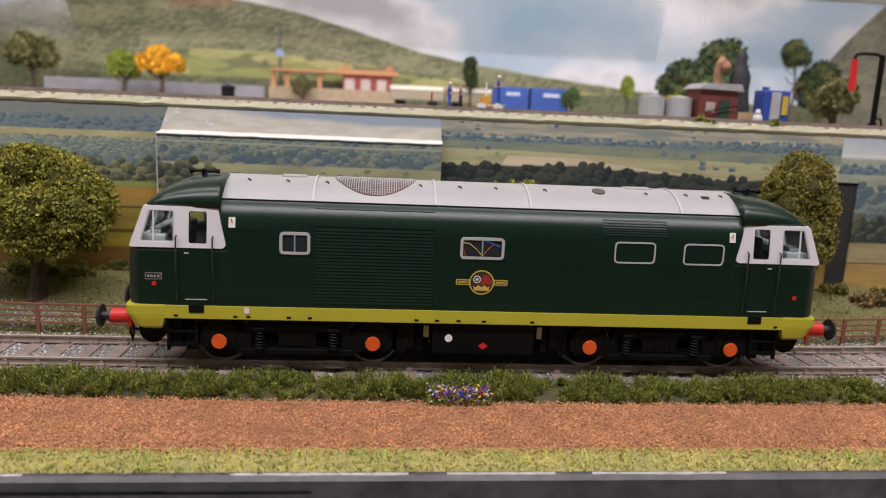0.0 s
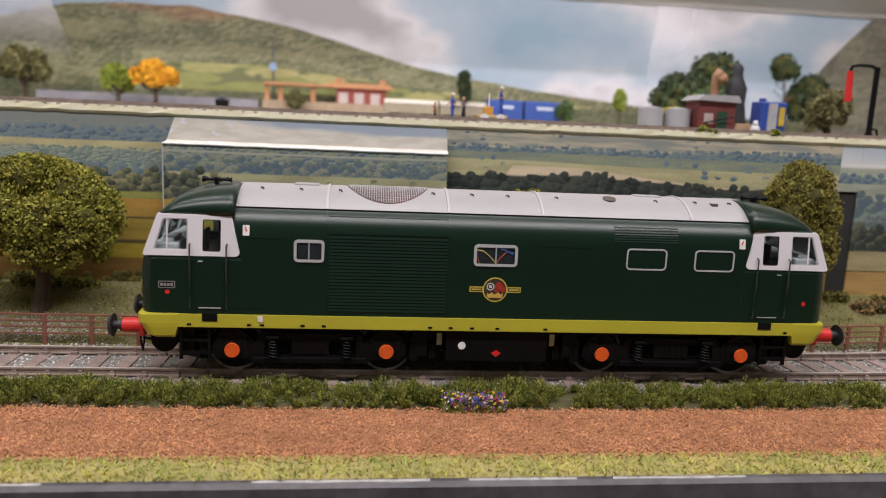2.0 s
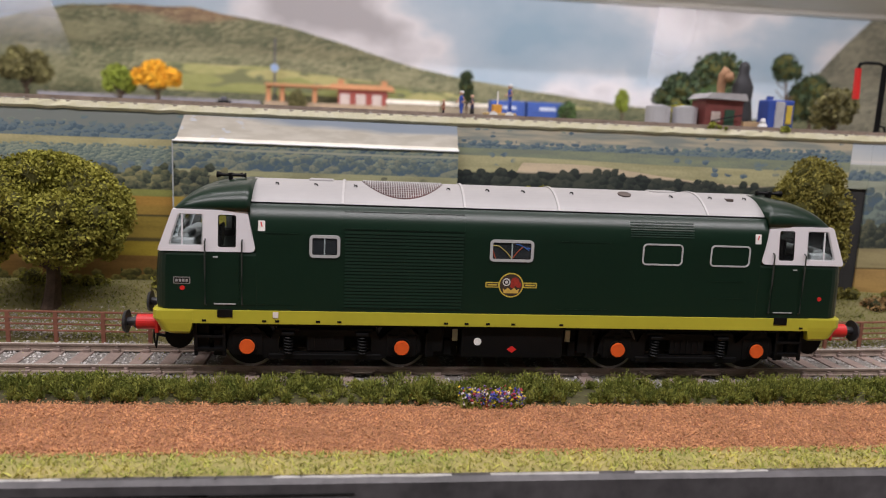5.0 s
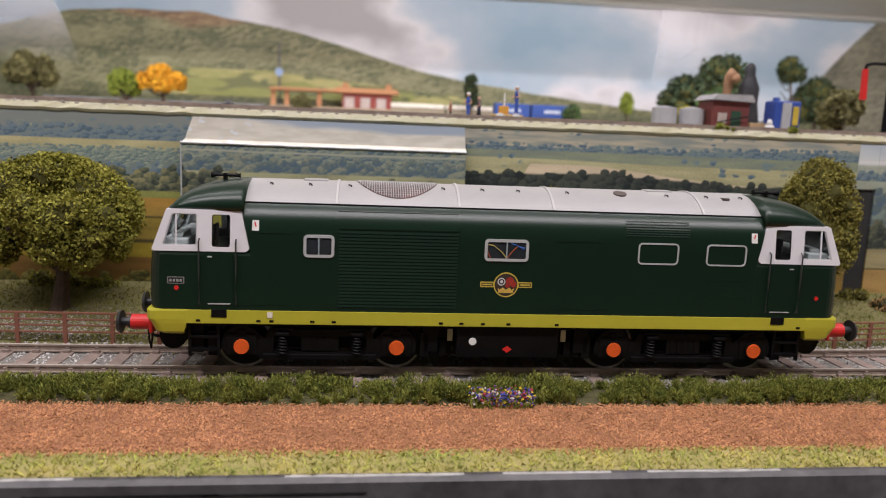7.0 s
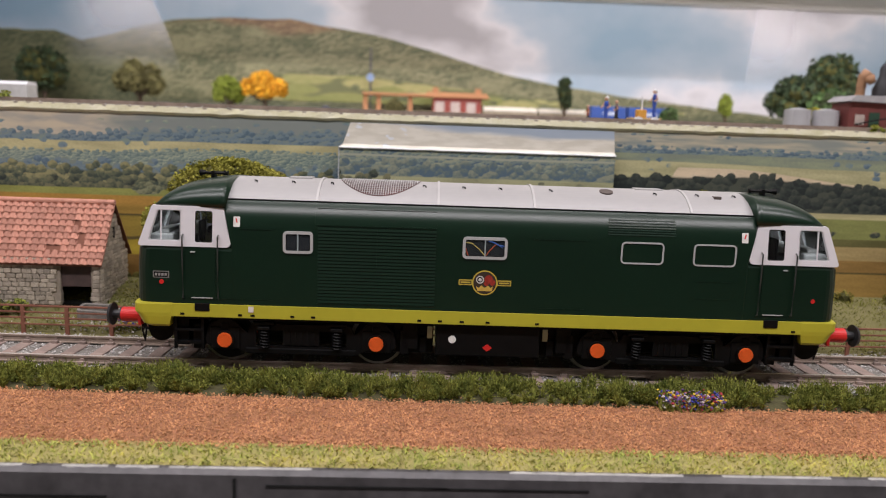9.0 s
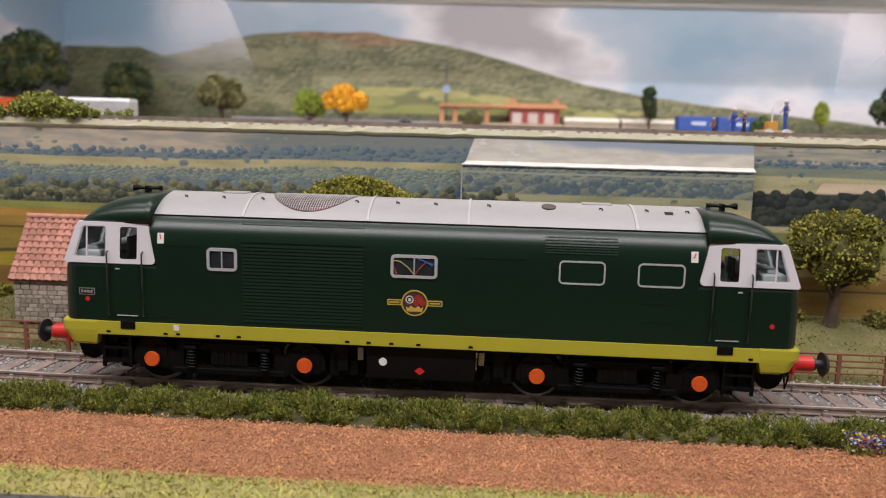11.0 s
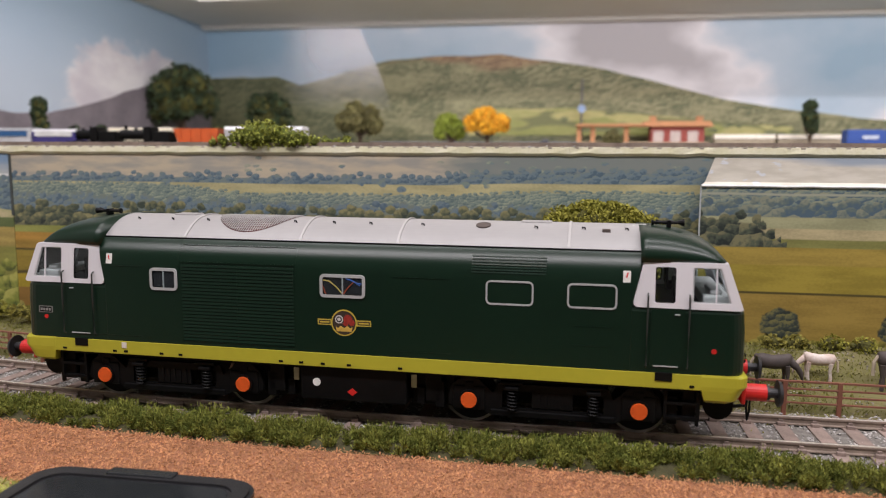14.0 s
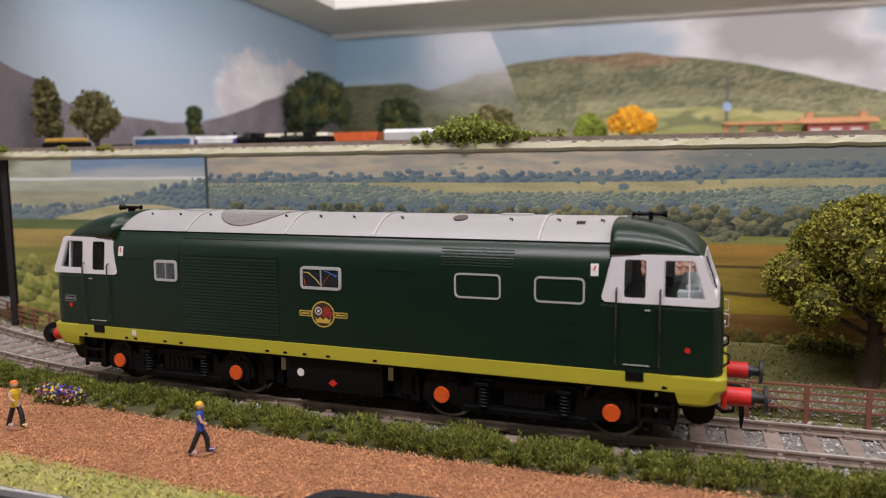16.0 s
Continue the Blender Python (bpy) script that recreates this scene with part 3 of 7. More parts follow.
def right_print():
    p = Print("right")
    p.over(1.0, p.mix(p.ease(p.cloud(25, 220, 1), -0.2, 0.2), (0.3, 0.33, 0.3), (0.58, 0.52, 0.38)))
    p.dots(0.112, 0.1205, 0.25, BLUE_D, BLUE_M, TEAL_L, 0.0042, 2, 0.5)
    p.wood(p.add(p.ragged(0.1115, 0.0012, 16, 3), p.ease(p.x, 0.1, 0.25, 0.0, 0.003)), BLUE_D, BLUE_M, TEAL_M, 0.0034, 3, 0.65)
    p.field(p.ragged(0.1065, 0.0012, 9, 4), (0.33, 0.37, 0.24), (0.24, 0.28, 0.22), seed=4)
    p.field(p.add(p.ragged(0.1015, 0.0006, 9, 5), p.ease(p.x, 0.02, 0.16, 0.0, -0.002)), (0.56, 0.53, 0.3), seed=5)
    p.field(p.add(p.ragged(0.098, 0.0008, 9, 6), p.ease(p.x, 0.035, 0.02, 0.0, -0.03), p.ease(p.x, 0.06, 0.2, 0.0, -0.011)), (0.8, 0.66, 0.47), (0.64, 0.53, 0.37), seed=6)
    p.dots(0.092, 0.106, 0.45, BLUE_D, BLUE_M, TEAL_M, 0.0058, 7, 0.7, p.do("MAXIMUM", p.ease(p.x, 0.03, 0.025), p.ease(p.x, 0.13, 0.14)))
    p.wood(p.add(p.ragged(0.0912, 0.0034, 22, 8), p.ease(p.x, 0.1, 0.2, 0.001, -0.003)), (0.022, 0.03, 0.03), (0.045, 0.056, 0.05), (0.08, 0.09, 0.07), 0.0062, 8, 0.85, 0.15)
    p.field(p.ragged(0.0695, 0.0008, 9, 9), PALE_F, seed=9)
    p.field(p.ragged(0.0655, 0.0006, 9, 10), (0.3, 0.32, 0.11), seed=10)
    p.dots(0.052, 0.06, 0.5, DARK_D, DARK_M, NEAR_L, 0.008, 11, 0.6)
    p.field(p.ragged(0.0515, 0.0006, 9, 12), (0.17, 0.16, 0.06), seed=12)
    p.field(p.ragged(0.0465, 0.0006, 9, 13), (0.5, 0.38, 0.17), seed=13)
    p.field(p.ragged(0.037, 0.0006, 9, 14), (0.36, 0.22, 0.07), seed=14)
    p.line(p.ragged(0.028, 0.0006, 9, 15), 0.0008, HEDGE_F)
    p.field(p.ragged(0.0275, 0.0006, 9, 15), (0.42, 0.27, 0.08), seed=15)
    p.field(p.ragged(0.011, 0.001, 9, 16), YELLOW_F, seed=16)
    return p.done()


def east_print():
    p = Print("east", 0.35, 0.5)
    # whitish blue top is reflected glare, coloured into the print
    p.over(1.0, p.mix(p.ease(p.add(p.z, p.do("MULTIPLY", p.cloud(10, 50, 1), 0.02)), 0.106, 0.12), (0.72, 0.75, 0.74), (0.52, 0.6, 0.66)))
    p.line(p.ragged(0.1075, 0.0005, 9, 2), 0.0008, (0.82, 0.82, 0.8))
    p.field(p.ragged(0.1055, 0.0008, 9, 3), (0.5, 0.54, 0.44), seed=3)
    p.wood(p.ragged(0.102, 0.001, 12, 4), BLUE_D, BLUE_M, TEAL_M, 0.0052, 4, 0.7)
    p.field(p.ragged(0.094, 0.001, 12, 5), (0.42, 0.46, 0.36), seed=5)
    p.wood(p.ragged(0.088, 0.0018, 12, 6), BLUE_D, (0.13, 0.17, 0.17), TEAL_M, 0.007, 6, 0.9)
    p.wood(p.ragged(0.066, 0.0018, 12, 7), DARK_D, DARK_M, DARK_L, 0.007, 7, 0.9)
    p.field(p.ragged(0.0445, 0.0006, 9, 8), (0.44, 0.38, 0.2), seed=8)
    p.line(p.ragged(0.0292, 0.0006, 9, 9), 0.0008, HEDGE_F)
    p.field(p.ragged(0.029, 0.0006, 9, 9), (0.54, 0.35, 0.13), seed=9)
    p.field(p.ragged(0.0105, 0.0006, 9, 10), (0.62, 0.47, 0.05), seed=10)
    return p.done()


def sheet_print():
    p = Print("overlap", 0.3, 0.5)
    p.over(1.0, (0.36, 0.4, 0.36))
    p.wood(p.ragged(0.106, 0.001, 14, 1), BLUE_D, TEAL_M, (0.36, 0.38, 0.27), 0.0036, 1, 0.6)
    p.line(p.ragged(0.0995, 0.0008, 14, 2), 0.0007, (0.42, 0.43, 0.33))
    p.wood(p.ragged(0.0965, 0.0012, 16, 3), BLUE_D, (0.15, 0.2, 0.19), (0.3, 0.32, 0.24), 0.0054, 3, 0.9)
    p.field(p.ragged(0.0862, 0.0004, 8, 4), (0.46, 0.46, 0.27), seed=4)
    p.field(p.ragged(0.0795, 0.0004, 8, 5), (0.6, 0.52, 0.3), seed=5)
    p.dots(0.0775, 0.083, 0.75, DARK_D, (0.1, 0.12, 0.09), (0.2, 0.21, 0.14), 0.0065, 6, 0.85)
    p.field(p.ragged(0.0735, 0.0006, 8, 7), (0.3, 0.3, 0.1), seed=7)
    for x, z in ((-0.0685, 0.0735), (-0.0455, 0.0745), (-0.067, 0.0695)):
        p.bush(x, z, 0.0075, 0.0043, DARK_D, DARK_M, (0.1, 0.11, 0.07), 8 + 40 * x)
    p.wood(p.add(p.ragged(0.0885, 0.002, 25, 9), p.ease(p.x, -0.168, -0.138, 0.0, -0.022)), DARK_D, (0.1, 0.12, 0.085), (0.24, 0.23, 0.13), 0.0062, 9, 0.9)
    p.field(p.ragged(0.0685, 0.0006, 8, 10), (0.46, 0.34, 0.08), seed=10)
    p.field(p.ragged(0.058, 0.0008, 8, 11), (0.42, 0.33, 0.06), seed=11)
    p.line(p.ragged(0.0412, 0.0004, 8, 12), 0.0008, HEDGE_F)
    p.field(p.ragged(0.0405, 0.0004, 8, 12), (0.4, 0.28, 0.07), seed=12)
    for x, z, w in ((-0.146, 0.022, 0.012), (-0.082, 0.021, 0.011), (-0.052, 0.02, 0.01)):
        p.bush(x, z, w, 0.011, DARK_D, DARK_M, (0.2, 0.19, 0.08), 30 + 50 * x)
    p.wood(p.ragged(0.0155, 0.004, 30, 14), (0.07, 0.07, 0.02), (0.2, 0.18, 0.04), (0.4, 0.34, 0.09), 0.006, 14, 0.8)
    return p.done()


def fold_print():
    p = Print("folded_sky", 0.45, 0.35)
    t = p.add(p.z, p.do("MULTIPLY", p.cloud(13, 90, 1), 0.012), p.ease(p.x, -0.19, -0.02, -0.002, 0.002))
    # tan and blue sky print, its tan raised pale to hold the fold's sheen
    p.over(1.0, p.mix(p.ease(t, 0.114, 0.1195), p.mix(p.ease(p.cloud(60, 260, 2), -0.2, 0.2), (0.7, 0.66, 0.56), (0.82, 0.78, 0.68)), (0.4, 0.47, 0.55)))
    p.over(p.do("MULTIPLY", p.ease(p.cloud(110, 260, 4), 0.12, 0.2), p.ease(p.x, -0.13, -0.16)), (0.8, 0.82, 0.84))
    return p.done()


backdrop = empty("backdrop", "printed paper backdrop of fields and woodland hills", "backdrop", kind="structure")
part("board", box(bmesh.new(), -0.825, 0.62, BY + 0.001, BY + 0.007, -0.02, 0.1215), mat("backing_board", (0.03, 0.03, 0.03), 0.8), backdrop)
# black backing left bare at x 0.274-0.29 stands in for the ivy tree's shadow
for nm, x0, x1, m in (("west_sheet", -0.823, -0.6537, west_print()), ("middle_sheet", -0.6533, -0.02, middle_print()), ("right_sheet", -0.0195, 0.274, right_print()), ("east_sheet", 0.29, 0.615, east_print())):
    part(nm, box(bmesh.new(), x0, x1, BY - 0.0006, BY + 0.0008, -0.018, 0.1212), m, backdrop)
part("upper_overlap", box(bmesh.new(), 0.2742, 0.2898, BY - 0.0006, BY + 0.0008, 0.088, 0.1212), east_print(), backdrop)


def wavy(name, x0, x1, lo, hi, m, depth, parent, y0=BY, amp=0.0015, freq=40, n=90, seed=0.0):
    """A printed band between two wandering heights."""
    bm = bmesh.new()
    rings = []
    for k in range(n + 1):
        x = x0 + (x1 - x0) * k / n
        a = lo(x) if callable(lo) else lo
        b = hi(x) if callable(hi) else hi
        a += amp * 0.5 * noise.noise(Vector((x * freq, seed, 1.0)))
        b += amp * noise.noise(Vector((x * freq, seed, 7.0)))
        b = max(b, a + 0.0003)
        y = y0 - depth
        rings.append([(x, y, a), (x, y, b), (x, y0 - 0.00002, b), (x, y0 - 0.00002, a)])
    loft(bm, rings)
    return part(name, bm, m, parent)


# an extra sheet that overlaps the board, its top folded back, sheen in its colour
SHY = 0.4755
sheet = empty("backdrop_sheet", "glossy overlapping backdrop sheet with a folded-back top edge", "backdrop sheet", kind="structure")
part("panel", box(bmesh.new(), -0.1945, -0.0115, SHY, SHY + 0.0008, -0.004, 0.104), sheet_print(), sheet)
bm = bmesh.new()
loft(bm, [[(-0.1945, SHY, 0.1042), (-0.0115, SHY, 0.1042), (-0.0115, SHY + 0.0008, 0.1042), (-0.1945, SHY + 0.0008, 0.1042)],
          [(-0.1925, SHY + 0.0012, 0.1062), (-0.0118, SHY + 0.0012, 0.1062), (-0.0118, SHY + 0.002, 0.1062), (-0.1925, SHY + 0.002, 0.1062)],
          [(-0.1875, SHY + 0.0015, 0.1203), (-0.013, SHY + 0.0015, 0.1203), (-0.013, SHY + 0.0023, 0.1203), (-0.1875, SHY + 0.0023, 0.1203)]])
part("fold", bm, fold_print(), sheet, "folded sky print with pale sheen put into its colour")
bm = bmesh.new()
tube(bm, [(-0.1948 + 0.1835 * k / 24, SHY - 0.0004, 0.104 + 0.0004 * noise.noise(Vector((k * 0.7, 3, 1)))) for k in range(25)], 0.0008, 6)
part("torn_edge", bm, mat("torn_paper", (0.78, 0.8, 0.8), 0.7, var=0.1, scale=200), sheet, "white torn paper edge")
part("cut_edge", box(bmesh.new(), -0.1952, -0.1945, SHY - 0.0003, SHY + 0.0008, 0.0, 0.104), mat("cut_paper", (0.5, 0.53, 0.54), 0.6), sheet)
# tunnel walls where the track leaves to the west; near-black colour holds the opening's shade
slab("tunnel_return", -0.832, -0.826, 0.4835, 0.65, -0.02, 0.1205, mat("tunnel_shade", (0.012, 0.011, 0.01), 0.8, var=0.4, scale=60), "tunnel side wall under the upper deck, shade put into its colour", "wall")
slab("tunnel_wall", -1.6, -0.826, 0.65, 0.66, -0.02, 0.1205, mat("tunnel_shade", (0.012, 0.011, 0.01), 0.8, var=0.4, scale=60), "tunnel side wall under the upper deck, shade put into its colour", "wall")
bm = bmesh.new()
box(bm, -0.6545, -0.6528, BY - 0.0012, BY, 0.078, 0.1212)
part("board_joint", bm, mat("joint_dark", (0.07, 0.08, 0.075), 0.7), backdrop, "dark joint between two printed sheets")

# ---- upper deck ----
slab("upper_deck", -1.05, 1.2, 0.497, 1.56, 0.1213, 0.1255, mat("deck_ground", (0.28, 0.26, 0.2), 0.9, var=0.3, scale=40, bump=0.5), "upper deck of the layout, ash-grey ground", "shelf")
bm = bmesh.new()
rr = []
for k in range(180):
    x = -1.05 + 1.7 * k / 179
    j = 0.0008 * noise.noise(Vector((x * 90, 0, 3)))
    rr.append([(x, 0.4822, 0.1208 + j), (x, 0.4812, 0.1225 + j), (x, 0.4822 + j, 0.1262), (x, 0.4968, 0.1266), (x, 0.4968, 0.1216)])
loft(bm, rr)
lip = tagged(link("shelf_lip", bm, LIP), "pale grassy lip of the upper deck", "shelf edge", kind="structure")
r5 = np.random.default_rng(9)
sp = [(x, y, 0.1262 + 0.0003) for x, y in zip(r5.uniform(-1.04, 0.64, 2600), r5.uniform(0.4825, 0.496, 2600))]
tagged(chips("ash_ballast", sp, 0.0011, BALLAST, 4), "ash and stone chippings on the upper deck edge", "ballast", kind="stuff")
HB = 1.5
sky = bpy.data.materials.new("print_sky")
sky.use_nodes = True
nt = sky.node_tree
pb = nt.nodes["Principled BSDF"]
pb.inputs["Roughness"].default_value = 0.45
tcn = nt.nodes.new("ShaderNodeTexCoord")
mp = nt.nodes.new("ShaderNodeMapping")
mp.inputs["Scale"].default_value = (2.1, 2.1, 3.6)
mp.inputs["Location"].default_value = (0.35, 0.0, 0.2)
nt.links.new(tcn.outputs["Object"], mp.inputs["Vector"])
cl = nt.nodes.new("ShaderNodeTexNoise")
cl.inputs["Scale"].default_value = 1.0
cl.inputs["Detail"].default_value = 6
cl.inputs["Roughness"].default_value = 0.5
nt.links.new(mp.outputs["Vector"], cl.inputs["Vector"])
ramp = nt.nodes.new("ShaderNodeValToRGB")
cr = ramp.color_ramp
cr.elements[0].position, cr.elements[0].color = 0.36, (0.3, 0.44, 0.56, 1)
cr.elements[1].position, cr.elements[1].color = 0.66, (0.44, 0.42, 0.44, 1)
e3 = cr.elements.new(0.5)
e3.color = (0.48, 0.57, 0.66, 1)
e4 = cr.elements.new(0.57)
e4.color = (0.78, 0.76, 0.79, 1)
nt.links.new(cl.outputs["Fac"], ramp.inputs["Fac"])
nt.links.new(ramp.outputs["Color"], pb.inputs["Base Color"])


def moor_print(name, dark, mid, light, heath=0.0, size=0.011):
    p = Print(name)
    p.over(1.0, p.leafy(p.cells(size, 3.0, 0.5), dark, mid, light, 4.0, size))
    p.over(p.ease(p.cloud(7, 26, 6.0, 4.0), 0.02, 0.16, 0.0, 0.75), p.leafy(p.cells(size, 5.0, 0.4), mid, light, tuple(c * 1.25 for c in light), 7.0, size))
    if heath:
        p.over(p.ease(p.add(p.z, p.do("MULTIPLY", p.cloud(9, 30, 8.0, 4.0), 0.06), p.do("MULTIPLY", p.do("ABSOLUTE", p.do("ADD", p.x, 0.44)), -0.13)), heath - 0.014, heath + 0.012), p.leafy(p.cells(size * 1.3, 9.0, 0.4), (0.2, 0.13, 0.075), (0.3, 0.19, 0.11), (0.42, 0.3, 0.16), 9.0, size))
    return p.done()


def meadow_print():
    p = Print("meadow")
    c = p.cells(0.1, 2.0, 0.2)
    p.over(1.0, p.mix(p.ease(p.add(p.do("SUBTRACT", c[3], 0.5), p.do("MULTIPLY", p.cloud(60, 240, 3), 0.8)), -0.5, 0.5), (0.3, 0.32, 0.1), (0.52, 0.47, 0.2)))
    p.over(p.ease(c[0], 0.46, 0.6), (0.2, 0.21, 0.09))
    p.dots(0.15, 0.22, 0.3, (0.09, 0.11, 0.05), (0.15, 0.17, 0.08), (0.24, 0.25, 0.12), 0.02, 4.0, 0.6)
    return p.done()


P_MOOR = moor_print("moorland", (0.11, 0.125, 0.06), (0.2, 0.2, 0.105), (0.34, 0.32, 0.18), 0.297)
P_MOORD = moor_print("dark_wood", (0.08, 0.095, 0.05), (0.14, 0.15, 0.08), (0.22, 0.22, 0.12))
P_MEAD = meadow_print()
P_ROCK = paper("mountain", (0.17, 0.15, 0.17), (0.27, 0.24, 0.26), 25)
P_DARKH = moor_print("dark_hill", (0.13, 0.13, 0.095), (0.2, 0.19, 0.14), (0.3, 0.28, 0.2))
upper = empty("sky_backdrop", "printed sky and moorland backdrop behind the upper deck", "backdrop", kind="structure")
part("sky_sheet", box(bmesh.new(), -1.03, 1.3, HB, HB + 0.02, 0.12, 0.5), sky, upper)


def west_sky_print():
    p = Print("west_sky", 0.5, 0.3, "Y")
    p.over(1.0, p.mix(p.ease(p.add(p.z, p.do("MULTIPLY", p.cloud(2, 5, 1), 0.1)), 0.18, 0.36), (0.5, 0.57, 0.65), (0.34, 0.46, 0.58)))
    d = p.add(p.do("POWER", p.do("ABSOLUTE", p.lin(p.x, 1 / 0.2, -1.22 / 0.2)), 2.0), p.do("POWER", p.do("ABSOLUTE", p.lin(p.z, 1 / 0.095, -0.225 / 0.095)), 2.0), p.do("MULTIPLY", p.cloud(14, 26, 4, 5.0), 1.6))
    p.over(p.ease(d, 0.55, 1.0, 0.95, 0.0), p.mix(p.ease(p.cloud(9, 18, 6, 4.0), -0.2, 0.2), (0.62, 0.58, 0.62), (0.82, 0.8, 0.8)))
    return p.done()


part("west_sky_sheet", box(bmesh.new(), -1.03, -1.01, 0.55, HB, 0.12, 0.5), west_sky_print(), upper)
HILLX = [-1.01, -0.93, -0.84, -0.753, -0.69, -0.624, -0.54, -0.463, -0.4, -0.34, -0.24, -0.128, -0.015, 0.1, 0.217, 0.337, 0.459, 0.6, 0.8]
HILLZ = [0.282, 0.285, 0.262, 0.28, 0.3, 0.313, 0.32, 0.322, 0.322, 0.312, 0.299, 0.274, 0.242, 0.219, 0.202, 0.19, 0.178, 0.165, 0.15]


def hill(x):
    return float(np.interp(x, HILLX, HILLZ))


wavy("moor", -1.009, 0.8, 0.12, hill, P_MOOR, 0.001, upper, HB, amp=0.004, freq=12, n=140)
wavy("dark_ridge", -1.009, -0.7, 0.12, lambda x: 0.283 - 0.35 * max(0, x + 0.86), P_MOORD, 0.0036, upper, HB, amp=0.008, freq=9)
wavy("meadow", -0.46, 0.15, lambda x: 0.165, lambda x: 0.216 - 0.09 * max(0, x + 0.25), P_MEAD, 0.004, upper, HB, amp=0.004, freq=9)
wavy("far_meadow", 0.12, 0.4, 0.15, 0.168, P_MEAD, 0.004, upper, HB, amp=0.003, freq=9)
wavy("low_wood", -1.009, 0.9, 0.12, 0.163, P_MOORD, 0.0062, upper, HB, amp=0.012, freq=14)
wavy("east_hill", 0.84, 1.29, 0.12, lambda x: 0.14 + 0.26 * min(1, max(0, x - 0.83) / 0.2) ** 0.7, P_DARKH, 0.002, upper, HB, amp=0.006, freq=12)
bm = bmesh.new()
rr = []
WY = [0.56, 0.62, 0.658, 0.708, 0.755, 0.82, 0.93, 1.0, 1.071, 1.15, 1.215, 1.35, 1.499]
WZ = [0.235, 0.238, 0.224, 0.207, 0.186, 0.181, 0.177, 0.182, 0.196, 0.215, 0.236, 0.26, 0.282]
for k in range(61):
    y = 0.56 + 0.938 * k / 60
    z = float(np.interp(y, WY, WZ)) + 0.004 * noise.noise(Vector((y * 25, 2, 2)))
    rr.append([(-1.009, y, 0.12), (-1.009, y, z), (-1.0075, y, z), (-1.0075, y, 0.12)])
loft(bm, rr)
part("mountain", bm, P_ROCK, upper)
# white shelf above the upper deck, along the two walls
bm = bmesh.new()
box(bm, -1.01, 1.3, 1.25, 1.5, 0.386, 0.43)
# west arm runs on out of view to block ceiling lamp streaks
box(bm, -1.01, -0.9, 0.5, 1.25, 0.386, 0.43)
box(bm, -1.01, 1.3, 1.47, 1.4995, 0.378, 0.388)
tagged(link("shelf", bm, WALLW), "white shelf over the upper deck with a trim strip", "shelf", kind="structure")
# glare bands on the glossy sky print, painted as thin milky sheets


def glare_material(name, soft, full):
    """Painted glare: milky white that thins out from one flank to the other and towards its foot."""
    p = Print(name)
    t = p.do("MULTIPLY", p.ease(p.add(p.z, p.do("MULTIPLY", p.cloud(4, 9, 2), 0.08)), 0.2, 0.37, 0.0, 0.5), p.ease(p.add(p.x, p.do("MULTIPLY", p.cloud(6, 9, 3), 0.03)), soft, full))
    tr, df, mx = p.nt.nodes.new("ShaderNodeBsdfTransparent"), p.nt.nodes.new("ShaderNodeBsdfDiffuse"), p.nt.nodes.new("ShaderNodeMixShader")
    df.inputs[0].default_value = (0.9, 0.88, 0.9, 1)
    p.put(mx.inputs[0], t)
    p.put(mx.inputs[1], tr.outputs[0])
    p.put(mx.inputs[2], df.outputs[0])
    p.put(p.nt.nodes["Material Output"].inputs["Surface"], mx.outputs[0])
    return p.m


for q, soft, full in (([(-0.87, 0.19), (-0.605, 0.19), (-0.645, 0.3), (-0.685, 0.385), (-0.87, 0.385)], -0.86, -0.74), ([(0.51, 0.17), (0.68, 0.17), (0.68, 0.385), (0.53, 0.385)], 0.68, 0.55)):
    fo = tagged(link("film_strip", prism(bmesh.new(), q, 0.0, 0.0004, lambda u, v, d: Vector((u, HB - 0.0085 + d, v))), glare_material("milky_glare", soft, full)), "milky glare band on the sky print, built as a thin sheet", "plastic film", kind="structure")
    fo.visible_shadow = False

# ---- the locomotive (its own space in metres, rail top at 0, cab windows both ends) ----
MM = 0.001


def mm(*p):
    return Vector([c * MM for c in p])


def side(u, v, d):
    """Side plane: u along, v up, d outwards (towards -y)."""
    return mm(u, -31.0 - d, v)


loco = empty("diesel_locomotive", "dark green model diesel locomotive with grey roof and lime band", "locomotive")


def plan(x0, x1, y, r, n=6):
    return rounded(x0, x1, -y, y, r, n)


def section(z):
    """Half width of the middle body at a height."""
    return float(np.interp(z, [31, 66, 70, 73, 75.5, 77.5, 79.5, 81, 82], [31.03, 31.03, 30.8, 30.3, 29.5, 28.4, 27.0, 25.6, 24.4]))


# lower body, all the way round
bm = bmesh.new()
rings = []
for z, dx, dy in ((30.5, 169.0, 31.0), (33, 169.6, 31.0), (50, 169.4, 31.0), (57.5, 168.8, 31.0), (59.0, 168.0, 30.4), (59.4, 166.5, 29.6)):
    rings.append([mm(px, py, z) for px, py in plan(-dx, dx, dy, 7)])
loft(bm, rings)
part("lower_body", bm, GREEN, loco, smooth=False)
# middle upper body
bm = bmesh.new()
zs = [31.0, 31.3, 45.0, 59.0, 63, 66, 68.5, 70, 71.5, 73, 74.3, 75.5, 76.5, 77.5, 78.5, 79.5, 80.3, 81, 82]
prof = [(-section(z), z) for z in zs] + [(section(z), z) for z in reversed(zs)]


def body_end(z):
    return 123.3 + 0.2 * min(18.0, max(0.0, z - 60.0))


loft(bm, [[mm(e * (body_end(z) - c), y, z) for y, z in prof] for e, c in ((-1, 0), (-1, 0.3), (-1, 60), (1, 60), (1, 0.3), (1, 0))])
part("upper_body", bm, GREEN, loco, smooth=True)
